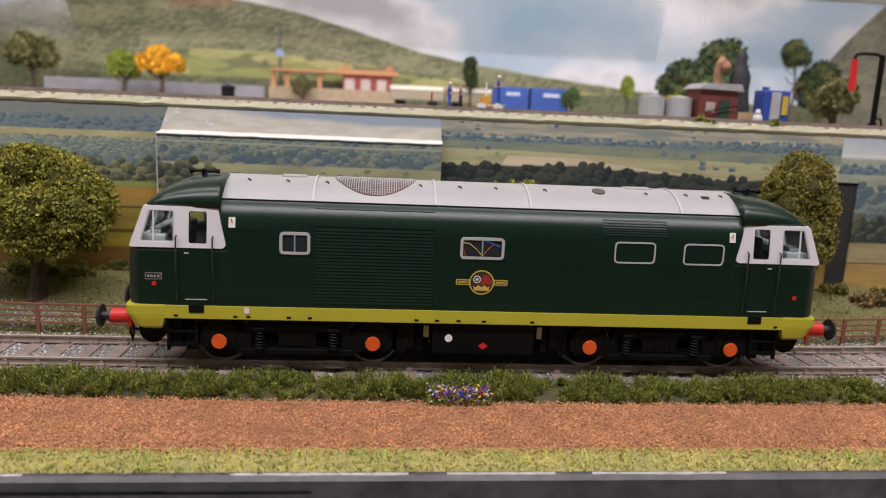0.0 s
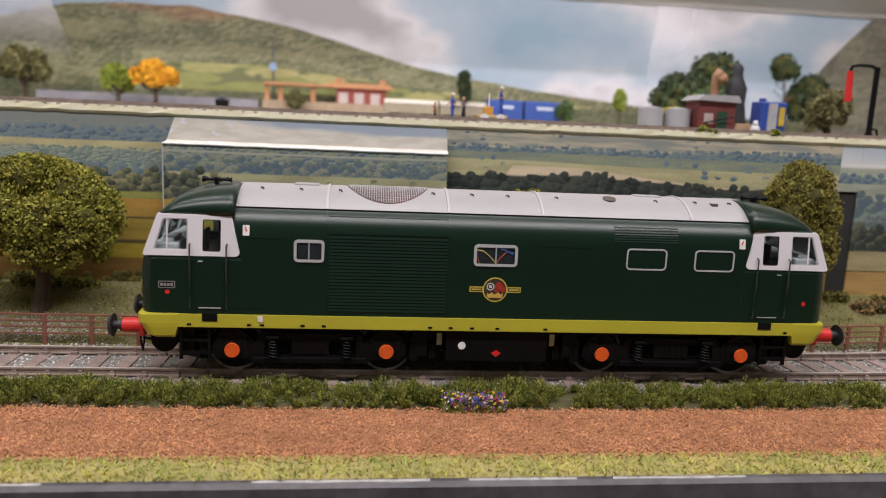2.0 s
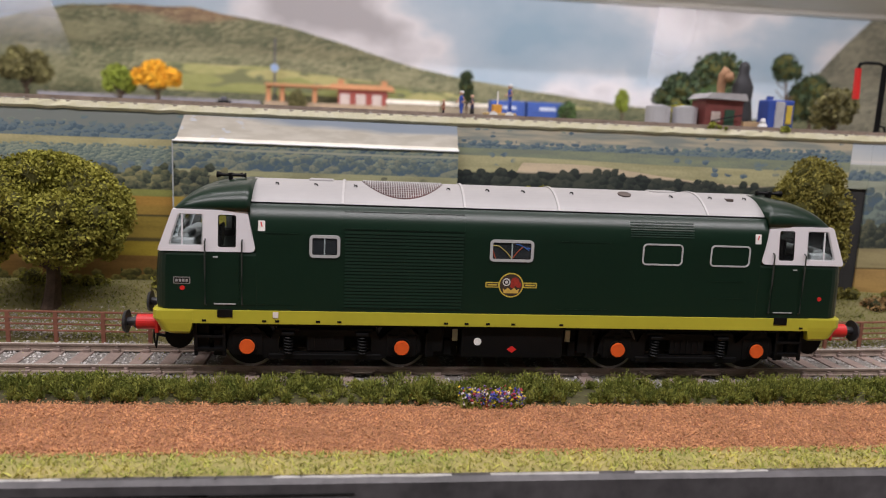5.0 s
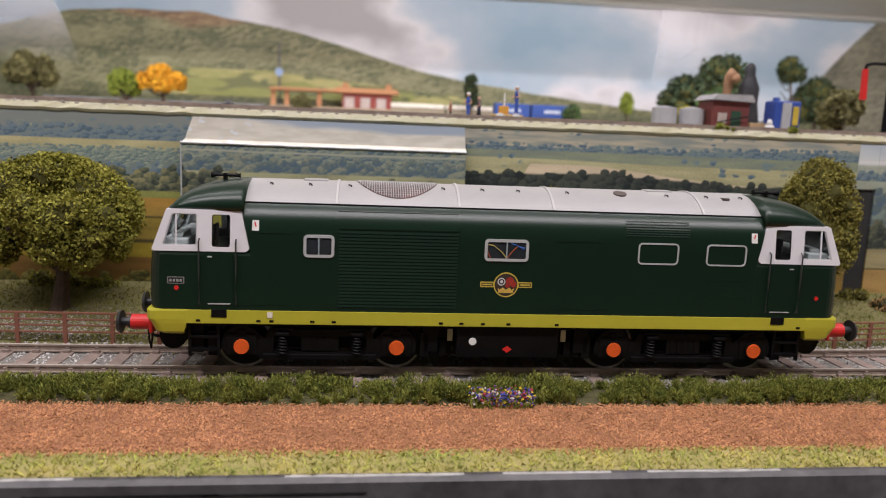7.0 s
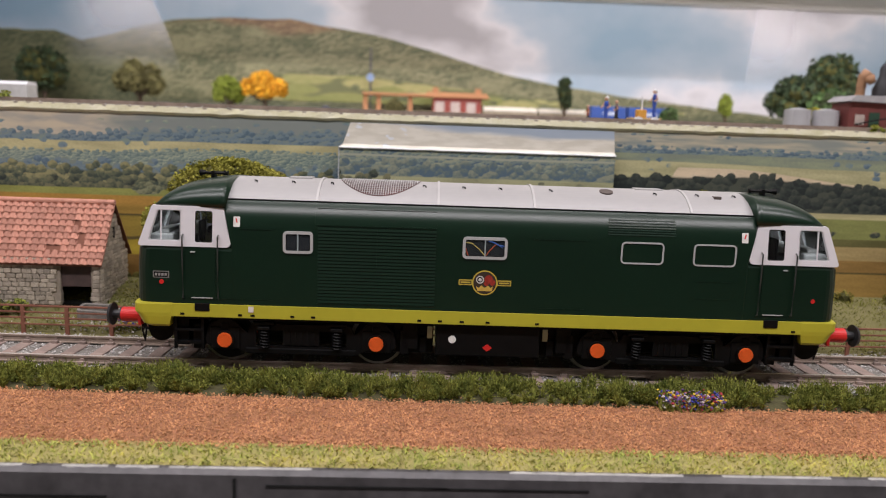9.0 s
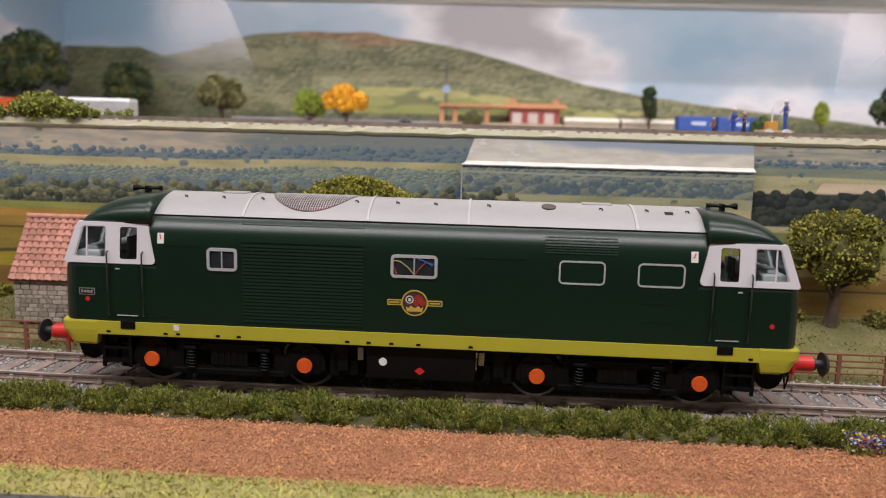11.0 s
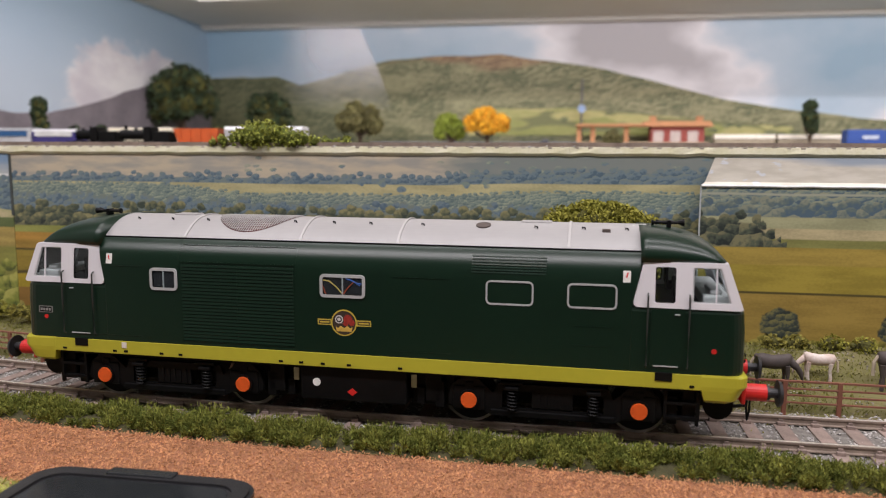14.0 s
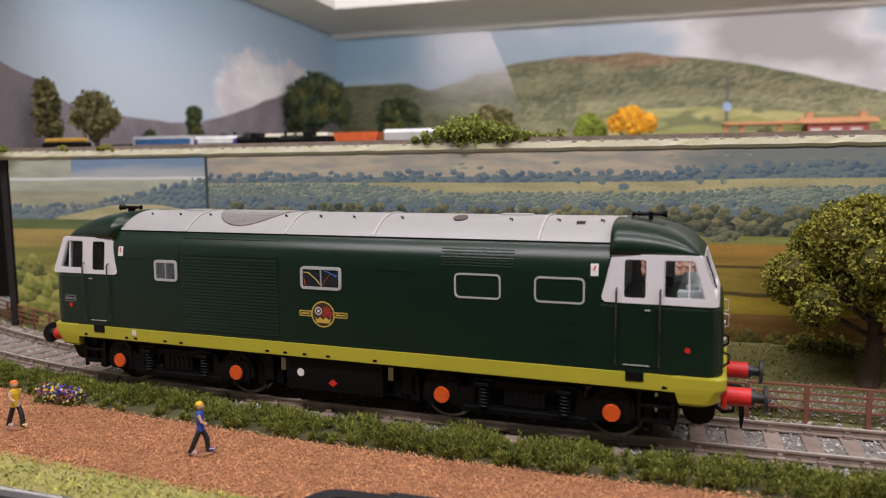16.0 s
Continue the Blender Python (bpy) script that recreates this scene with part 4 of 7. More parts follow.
# roof panels
SEAMS = [-128.0, -84.3, -26.0, 20.5, 96.5, 131.5]


def roof_z(y):
    return 82.0 + 9.3 * (1 - (abs(y) / 24.4) ** 2.3)


for a, b in zip(SEAMS, SEAMS[1:]):
    bm = bmesh.new()
    ys = [-24.4 + 48.8 * k / 24 for k in range(25)]
    out = [(y, roof_z(y)) for y in ys] + [(24.0, 80.5), (-24.0, 80.5)]
    loft(bm, [[mm(x, y, z) for y, z in out] for x in (a + 0.12, b - 0.12)])
    part("roof_panel", bm, ROOFGREY, loco, "light grey painted roof panel")
    if b < 131:
        bm = bmesh.new()
        out = [(y * 1.0, roof_z(y) + 0.62) for y in ys]
        inn = [(y, roof_z(y) - 0.5) for y in reversed(ys)]
        loft(bm, [[mm(x, y, z) for y, z in out + inn] for x in (b - 0.55, b + 0.55)])
        # straps paler than the panels, their highlight put into the grey
        part("roof_strap", bm, mat("strap_lit_grey", (0.46, 0.45, 0.44), 0.32, var=0.05), loco)
for s in (-1, 1):
    bm = bmesh.new()
    box(bm, -0.128, 0.1315, s * 0.0246 - 0.0004, s * 0.0246 + 0.0004, 0.0814, 0.0822)
    part("gutter", bm, BLACK, loco)
for x in (-84.3, -26.0):
    bm = bmesh.new()
    pr = [(-section(z) - 0.12, z) for z in zs if z >= 63] + [(-section(z) + 0.3, z) for z in reversed(zs) if z >= 63]
    loft(bm, [[mm(xx, y, z) for y, z in pr] for xx in (x - 0.25, x + 0.25)])
    part("body_seam", bm, GREEN, loco)
bm = bmesh.new()
tube(bm, [mm(-83, -section(79.2) - 0.05, 79.2), mm(-26.5, -section(79.2) - 0.05, 79.2)], 0.00035, 6)
part("rain_strip", bm, GREEN, loco)


# cab roofs: domes that run down to the windscreens
def cab_roof(s):
    bm = bmesh.new()
    rings = []
    for k in range(13):
        u = k / 12
        x = 126.5 + (161.5 - 126.5) * u
        crown = 91.3 - 7.5 * u ** 2 - 5.8 * u ** 8
        half = 30.0 - 2.2 * u - (0 if u < 0.8 else 3.0 * ((u - 0.8) / 0.2) ** 2)
        base = 78.0
        ring = []
        for j in range(17):
            a = math.pi * j / 16
            cy, sy = math.cos(a), math.sin(a)
            ring.append(mm(s * x, half * math.copysign(abs(cy) ** 0.62, cy), base + max(0.25, crown - base) * sy ** 0.8))
        ring += [mm(s * x, -half * 0.9, base - 0.6), mm(s * x, half * 0.9, base - 0.6)]
        rings.append(ring)
    loft(bm, rings)
    part("cab_roof", bm, GREEN, loco, smooth=True)
    bm = bmesh.new()
    ys = [-25.4 + 50.8 * k / 24 for k in range(25)]
    a = [(y, 82.0 + 10.2 * (1 - (abs(y) / 25.4) ** 2.3) - 0.8) for y in ys]
    loft(bm, [[mm(s * xx, y, z) for y, z in a] + [mm(s * xx, y, z - 1.4) for y, z in reversed(a)] for xx in (128.5 + 1.5 * (s > 0), 131.0 + 2.0 * (s > 0))])
    part("roof_end_rib", bm, GREEN, loco, smooth=True)
    # horns
    bm = bmesh.new()
    for yy, l in ((-3.2, 0), (-0.8, 2)):
        cyl(bm, mm(s * (133.5 + l), yy, 92.5), mm(s * (143.5 - l), yy, 92.5), 0.0007, n=10)
        cyl(bm, mm(s * 143.5, yy, 92.5), mm(s * 146, yy, 92.5), 0.0007, 0.0016, n=12)
        cyl(bm, mm(s * (133.5 + l), yy, 92.5), mm(s * (132 + l), yy, 92.5), 0.0007, 0.0013, n=12)
    box(bm, s * 0.1395 - 0.0008, s * 0.1395 + 0.0008, -0.004, 0.0, 0.089, 0.0935)
    part("horn", bm, BLACK, loco, "black twin air horns")


# cab window surrounds: plates that lean inwards, with real openings
def cab(s):
    c = empty("cab", "", "")
    for k in ("label", "category"):
        if k in c:
            del c[k]
    c.parent = loco

    def wall(y_sign):
        def put(u, v, d):
            lean = (v - 59.0) * 0.105
            return mm(s * u, y_sign * (31.0 - lean + d), v)
        return put
    outer = [(123.7, 61.4), (124.2, 60.0), (125.4, 59.3), (166.3, 59.2), (167.2, 60.2), (161.2, 77.6), (160.2, 78.3), (128.4, 78.3), (127.4, 77.8)]
    door_win = rounded(132.4, 140.6, 61.4, 76.2, 1.0, 3)
    quarter = [(147.6, 61.9), (162.2, 61.9), (162.5, 62.5), (158.6, 75.6), (157.8, 76.3), (147.8, 76.3), (147.2, 75.6), (147.2, 62.4)]
    for y_sign in (-1, 1):
        bm = prism(bmesh.new(), outer, -0.9, 0.25, wall(y_sign), (door_win, quarter))
        p = part("side_surround", bm, WHITE, c, "white painted cab window surround")
        for loop, nm in ((door_win, "door_window"), (quarter, "quarter_window")):
            bm = prism(bmesh.new(), loop, -0.75, -0.45, wall(y_sign))
            g = part(nm, bm, GLASS, c)
            g.visible_shadow = False
            cx, cz = sum(q[0] for q in loop) / len(loop), sum(q[1] for q in loop) / len(loop)
            inner = [(cx + (u - cx) * 0.91, cz + (v - cz) * 0.95) for u, v in loop]
            part("window_seal", prism(bmesh.new(), loop, -0.5, -0.1, wall(y_sign), (inner,)), SILVER if nm == "quarter_window" else BLACK, c)
        bm = prism(bmesh.new(), [(156.3, 62), (156.9, 62), (156.9, 76.2), (156.3, 76.2)], -0.5, 0.05, wall(y_sign))
        part("window_bar", bm, WHITE, c)

    def nose(u, v, d):
        return mm(s * (167.3 - (v - 59.2) * 0.34 + d), u, v)
    wid = [(-30.2, 59.3), (30.2, 59.3), (27.9, 78.2), (-27.9, 78.2)]
    scr = [[(-26.5, 62.2), (-2.0, 62.2), (-2.0, 76.0), (-25.2, 76.0)], [(2.0, 62.2), (26.5, 62.2), (25.2, 76.0), (2.0, 76.0)]]
    part("front_surround", prism(bmesh.new(), wid, -0.9, 0.3, nose, scr), WHITE, c)
    for q in scr:
        g = part("windscreen", prism(bmesh.new(), q, -0.7, -0.4, nose), GLASS, c)
        g.visible_shadow = False
    bm = bmesh.new()
    tube(bm, [nose(-14, 76.8, 0.8), nose(-17, 71, 1.0), nose(-20, 65, 1.0)], 0.00035, 6)
    part("wiper", bm, BLACK, c)
    # inside
    bm = bmesh.new()
    box(bm, min(s * 0.1275, s * 0.129), max(s * 0.1275, s * 0.129), -0.027, 0.027, 0.059, 0.0785)
    part("bulkhead", bm, mat("cab_interior_grey", (0.78, 0.78, 0.78), 0.6), c)
    bm = bmesh.new()
    box(bm, min(s * 0.152, s * 0.163), max(s * 0.152, s * 0.163), -0.027, 0.027, 0.0595, 0.0645, 0.0008)
    box(bm, min(s * 0.155, s * 0.160), max(s * 0.155, s * 0.160), -0.024, -0.008, 0.0645, 0.0665, 0.0006)
    part("desk", bm, mat("desk_grey", (0.62, 0.62, 0.62), 0.5), c)
    for yy in (-0.017, 0.017):
        bm = bmesh.new()
        box(bm, min(s * 0.141, s * 0.148), max(s * 0.141, s * 0.148), yy - 0.004, yy + 0.004, 0.0595, 0.063, 0.0008)
        box(bm, min(s * 0.1405, s * 0.142), max(s * 0.1405, s * 0.142), yy - 0.004, yy + 0.004, 0.0625, 0.0705, 0.0006)
        part("seat", bm, DARK, c)


for s in (-1, 1):
    cab_roof(s)
    cab(s)

# lime band and end skirts
bm = bmesh.new()
for y_sign in (-1, 1):
    box(bm, -0.1525, 0.1525, *sorted((y_sign * 0.0302, y_sign * 0.0314)), 0.0252, 0.0317, 0.0002)
part("lime_band", bm, YELLOW, loco, "lime yellow band along the body foot")
for s in (-1, 1):
    bm = bmesh.new()
    rings = []
    for z, dx, x0, dy in ((19.8, 165.5, 154.0, 29.6), (21.0, 167.6, 153.6, 30.6), (25.0, 169.4, 152.4, 31.3), (27.0, 171.0, 152.2, 31.5), (31.0, 171.0, 152.0, 31.5), (31.9, 170.2, 152.0, 31.2)):
        ring = [(x0, -dy)]
        for k in range(7):
            a = radians(-90 + 15 * k)
            ring.append((dx - 5 + 5 * math.cos(a), -dy + 5 + 5 * math.sin(a)))
        ring += [(u, -v) for u, v in reversed(ring)]
        rings.append([mm(s * px, py, z) for px, py in ring])
    loft(bm, rings)
    part("end_skirt", bm, YELLOW, loco, "lime yellow rounded end skirt")
# slots in the band: black plates with the dark of the slots in their colour
for x in (-147, -119.5, -113.5, -94.5, -84.5, -33.5, -23.5, -13.0, -0.5, 23.5, 148.5):
    bm = bmesh.new()
    box(bm, (x - 1.0) * MM, (x + 1.0) * MM, -0.03165, -0.0312, 0.0262, 0.0272, 0.0001)
    part("lamp_slot", bm, BLACK, loco)
# step notches, their dark painted as black plates
for x in (-137.5, 137.0):
    bm = bmesh.new()
    box(bm, (x - 3.5) * MM, (x + 3.5) * MM, -0.0318, -0.031, 0.0283, 0.0321, 0.0002)
    part("step_recess", bm, BLACK, loco)
bm = bmesh.new()
box(bm, -0.1155, -0.113, -0.0317, -0.0312, 0.0283, 0.0311)
part("notice_plate", bm, mat("notice_pale", (0.75, 0.7, 0.66), 0.6), loco)


def ring_frame(name, x0, x1, z0, z1, r, w, m, depth=0.7, parent=None):
    o = rounded(x0, x1, z0, z1, r)
    i = rounded(x0 + w, x1 - w, z0 + w, z1 - w, max(0.3, r - w))
    return part(name, prism(bmesh.new(), o, -0.2, depth, side, (i,)), m, parent or loco)


def body_window(x0, x1, z0, z1, wires, bar):
    f = ring_frame("window_frame", x0, x1, z0, z1, 2.0, 1.35, SILVER)
    # dark plate paints the unlit inside; the body stays solid
    part("window_recess", prism(bmesh.new(), rounded(x0 + 1, x1 - 1, z0 + 1, z1 - 1, 1.0), 0.02, 0.08, side), DARK, f)
    ring_frame("window_gasket", x0 + 1.3, x1 - 1.3, z0 + 1.3, z1 - 1.3, 1.0, 0.45, BLACK, 0.5, f)
    if bar:
        part("window_bar", prism(bmesh.new(), [(bar - 0.3, z0 + 1.2), (bar + 0.3, z0 + 1.2), (bar + 0.3, z1 - 1.2), (bar - 0.3, z1 - 1.2)], 0.0, 0.55, side), SILVER, f)
    for col, pts in wires:
        part("wire", tube(bmesh.new(), [side(u, v, 0.3) for u, v in pts], 0.00028, 6), mat("wire_" + col[0], col[1], 0.5), f)
    g = part("pane", prism(bmesh.new(), rounded(x0 + 1.2, x1 - 1.2, z0 + 1.2, z1 - 1.2, 0.8), 0.62, 0.68, side), GLASS, f)
    g.visible_shadow = False


Wy, Wr, Wb = ("yellow", (0.7, 0.5, 0.12)), ("red", (0.55, 0.09, 0.03)), ("blue", (0.03, 0.13, 0.5))
body_window(-99.0, -84.8, 57.6, 68.2, [], -92.0)
body_window(-13.9, 7.4, 57.7, 68.3, [(Wy, [(-12.8, 65.6), (-9.5, 65.2), (-6, 62.5), (-3.2, 59.4)]), (Wr, [(-2.8, 59.4), (-1, 62), (1.2, 64.3), (2.0, 65)]), (Wr, [(-12.5, 63), (-11.5, 60), (-11.0, 59.2)]), (Wb, [(-1.5, 66.4), (1, 65.8), (3.5, 64.6), (6.7, 64.2)]), (Wb, [(0, 66.2), (3, 64.8), (5, 63.4)])], -3.2)
ring_frame("blank_window_frame", 61.7, 82.3, 57.6, 68.3, 2.2, 0.75, SILVER, 0.4)
ring_frame("blank_window_frame", 96.5, 117.2, 57.6, 68.3, 2.2, 0.75, SILVER, 0.4)

# louvres on the side
lv = bmesh.new()
loft(lv, [[mm(x, -30.9, 0.55), mm(x, -31.15, 0.5), mm(x, -31.45, -0.5), mm(x, -30.9, -0.55)] for x in (-82.6, -54.6)])
lv_me = bpy.data.meshes.new("louvre_slat")
bmesh.ops.recalc_face_normals(lv, faces=lv.faces)
lv.to_mesh(lv_me)
lv.free()
lv_me.materials.append(GREEN)
for k in range(23):
    for j in range(2):
        shared("louvre_slat", lv_me, loco, Matrix.Translation((j * 0.0281, 0.0, (34.6 + k * 1.6) * MM)))
for z in (33.6, 71.6):
    bm = bmesh.new()
    box(bm, -0.083, -0.0262, -0.03122, -0.0309, z * MM - 0.00015, z * MM + 0.00015)
    part("louvre_border", bm, GREEN, loco)
# shoulder grille
for k in range(7):
    z = 71.6 + 1.12 * k
    y = -section(z)
    bm = bmesh.new()
    box(bm, 0.0553, 0.0875, y * MM - 0.00045, y * MM + 0.0006, z * MM - 0.00022, z * MM + 0.00022)
    # upper slats paler: silvery highlights put into their colour
    part("grille_slat", bm, mat("grille_green", (0.03, 0.06, 0.045), 0.35) if k < 3 else mat("grille_lit", (0.13, 0.16, 0.14), 0.4), loco)
# panel lines and hatches
for x0, x1, z in ((20, 46, 68.0), (20, 46, 34.5), (99, 116, 50.0), (99, 116, 41.5), (-120, -104, 68.5), (-128, -104, 34.5)):
    bm = bmesh.new()
    box(bm, x0 * MM, x1 * MM, -0.03118, -0.0309, z * MM - 0.00014, z * MM + 0.00014)
    part("panel_seam", bm, GREEN, loco)
# cab doors: seams, grab rails, handle, kick strip
for s in (-1, 1):
    d = part("cab_door", prism(bmesh.new(), rounded(131.0, 144.6, 34.0, 58.8, 0.5, 2), -0.1, 0.22, lambda u, v, dd: mm(s * u, -31.0 - dd, v)), GREEN, loco)
    for x in (129.6, 146.2):
        bm = bmesh.new()
        tube(bm, [mm(s * x, -31.0, 34.2), mm(s * x, -32.2, 34.8), mm(s * x, -32.3, 50), mm(s * x, -32.1, 64.2), mm(s * x, -30.6, 65.0)], 0.00038, 8)
        part("grab_rail", bm, mat("rail_dark_steel", (0.06, 0.065, 0.06), 0.35, metal=0.5), loco)
    bm = bmesh.new()
    box(bm, *sorted((s * 0.1325, s * 0.1425)), -0.0316, -0.0311, 0.0345, 0.0349)
    box(bm, *sorted((s * 0.1405, s * 0.1425)), -0.0318, -0.0311, 0.0566, 0.0571)
    part("kick_strip", bm, SILVER, d)
    bm = bmesh.new()
    cyl(bm, mm(s * 156.6, -30.9, 42.0), mm(s * 156.6, -31.25, 42.0), 0.0011, n=18)
    part("fire_dot", bm, RED, loco, "small red dot")
    f = part("warning_label", prism(bmesh.new(), rounded(119.3, 122.4, 69.4, 74.2, 0.15, 1), 0.0, 0.12, lambda u, v, dd: mm(s * u, -section(v) - 0.1 - dd, v)), mat("label_white", (0.72, 0.7, 0.66), 0.6), loco, "white overhead warning label")
    part("flash", prism(bmesh.new(), [(120.3, 71.4), (120.9, 71.4), (121.5, 73.6), (120.9, 73.4)], 0.13, 0.2, lambda u, v, dd: mm(s * u, -section(v) - 0.1 - dd, v)), RED, f)
# builder's plate with worn bars for lettering
pl = part("number_plate", prism(bmesh.new(), rounded(-160.6, -153.0, 43.9, 47.2, 0.3, 2), 0.0, 0.15, side), mat("plate_rim", (0.2, 0.2, 0.19), 0.5), loco)
part("plate_field", prism(bmesh.new(), rounded(-160.1, -153.5, 44.3, 46.8, 0.2, 1), 0.16, 0.2, side), BLACK, pl)
bm = bmesh.new()
for k in range(4):
    prism(bm, [(-159.6 + 1.5 * k, 44.9), (-158.5 + 1.5 * k, 44.9), (-158.5 + 1.5 * k, 46.2), (-159.6 + 1.5 * k, 46.2)], 0.21, 0.26, side)
part("plate_bar", bm, mat("plate_letter", (0.26, 0.26, 0.25), 0.5), pl)

# round crest with side bars
GOLD = mat("crest_gold", (0.55, 0.42, 0.06), 0.45, var=0.15, scale=500)
crest = part("crest", prism(bmesh.new(), [(-2.7 + 6.1 * math.cos(a), 46.2 + 6.1 * math.sin(a)) for a in np.linspace(0, 6.2832, 36, endpoint=False)], 0.0, 0.1, side), GOLD, loco, "round gold-rimmed crest transfer")


def disc(u, v, r, d, m, n=28, name="crest_field"):
    return part(name, prism(bmesh.new(), [(u + r * math.cos(a), v + r * math.sin(a)) for a in np.linspace(0, 6.2832, n, endpoint=False)], d - 0.03, d, side), m, crest)


disc(-2.7, 46.2, 5.5, 0.14, mat("crest_ground", (0.045, 0.03, 0.02), 0.5))
disc(-0.9, 48.0, 2.1, 0.18, mat("crest_lion", (0.32, 0.03, 0.02), 0.5, var=0.4, scale=900), 9)
disc(1.0, 46.4, 1.5, 0.2, mat("crest_lion", (0.32, 0.03, 0.02)), 7)
disc(-1.9, 45.9, 1.3, 0.19, mat("crest_lion", (0.32, 0.03, 0.02)), 6)
disc(-5.0, 47.7, 1.9, 0.2, mat("crest_white", (0.6, 0.6, 0.58), 0.5))
disc(-5.0, 47.7, 1.35, 0.24, BLACK)
disc(-5.0, 47.7, 0.8, 0.28, mat("crest_white", (0.6, 0.6, 0.58)))
bm = prism(bmesh.new(), [(-6.2, 42.2), (0.8, 42.2), (1.3, 44.6), (0.2, 43.7), (-1.0, 44.9), (-2.7, 43.8), (-4.3, 44.9), (-5.5, 43.7), (-6.7, 44.6)], 0.15, 0.2, side)
part("crown", bm, mat("crest_crown", (0.6, 0.4, 0.08), 0.45), crest)
for x0, x1 in ((-15.2, -8.6), (3.2, 10.0)):
    part("crest_bar", prism(bmesh.new(), rounded(x0, x1, 44.9, 47.6, 0.2, 1), 0.0, 0.1, side), GOLD, crest)
    part("bar_field", prism(bmesh.new(), rounded(x0 + 0.5, x1 - 0.5, 45.4, 47.1, 0.1, 1), 0.11, 0.14, side), mat("crest_ground", (0.045, 0.03, 0.02)), crest)
    part("bar_letters", prism(bmesh.new(), [(x0 + 1, 45.9), (x1 - 1, 45.9), (x1 - 1, 46.6), (x0 + 1, 46.6)], 0.15, 0.17, side), GOLD, crest)

# roof fan grille, port, hatch, lugs
# dark disc paints the shaded depth below the fan; the roof stays closed
fan = part("fan_opening", loft(bmesh.new(), [[mm(-55.2 + 20.2 * math.cos(a) * k, 20.6 * math.sin(a) * k, roof_z(20.6 * math.sin(a) * k) + 0.12) for a in np.linspace(0, 6.2832, 48, endpoint=False)] for k in (1.0, 0.8, 0.6, 0.4, 0.2, 0.02)]), mat("fan_dark", (0.05, 0.03, 0.028), 0.6, col2=(0.14, 0.05, 0.045), scale=120), loco, "round dark disc painted as the depth under the roof fan grille")
bm = bmesh.new()
for k in range(-17, 18):
    u = k * 1.15
    if abs(u) < 19.8:
        h_ = 20.2 * math.sqrt(1 - (u / 20.2) ** 2)
        tube(bm, [mm(-55.2 + u, y, roof_z(y) + 0.3) for y in np.linspace(-h_, h_, 13)], 0.00024, 5)
for k in range(-11, 12):
    y = k * 1.8
    if abs(y) < 20:
        h_ = 19.8 * math.sqrt(1 - (y / 20.2) ** 2)
        tube(bm, [mm(-55.2 - h_, y, roof_z(y) + 0.25), mm(-55.2 + h_, y, roof_z(y) + 0.25)], 0.00013, 4)
part("fan_grille", bm, mat("grille_grey", (0.36, 0.35, 0.34), 0.45), fan)
bm = bmesh.new()
cyl(bm, mm(57.5, -10, roof_z(10) - 1.2), mm(57.5, -10.4, roof_z(10) + 0.35), 0.0034, n=24)
part("exhaust_port", bm, mat("port_brown", (0.09, 0.07, 0.06), 0.7), loco)
bm = bmesh.new()
box(bm, 0.1105, 0.114, -0.0145, -0.0095, roof_z(12) * MM - 0.0012, roof_z(12) * MM + 0.0003)
part("roof_hatch", bm, mat("port_brown", (0.09, 0.07, 0.06)), loco)
part("roof_vent", box(bmesh.new(), -0.1015, -0.0895, -0.004, 0.004, 0.0908, 0.0919, 0.0004), ROOFGREY, loco)
part("roof_vent", box(bmesh.new(), 0.074, 0.088, -0.004, 0.004, 0.0908, 0.0918, 0.0004), ROOFGREY, loco)
for x in (-116, -97.5, -78.5, -33, -13.5, 4.5, 29.5, 81.5, 102.5, 121):
    bm = bmesh.new()
    yy = -11.5
    tube(bm, [mm(x - 0.7, yy, roof_z(yy) - 0.2), mm(x - 0.7, yy, roof_z(yy) + 0.7), mm(x + 0.5, yy - 0.6, roof_z(yy) + 0.5), mm(x + 0.7, yy - 0.8, roof_z(yy) - 0.3)], 0.00035, 6)
    part("lifting_lug", bm, BLACK, loco)

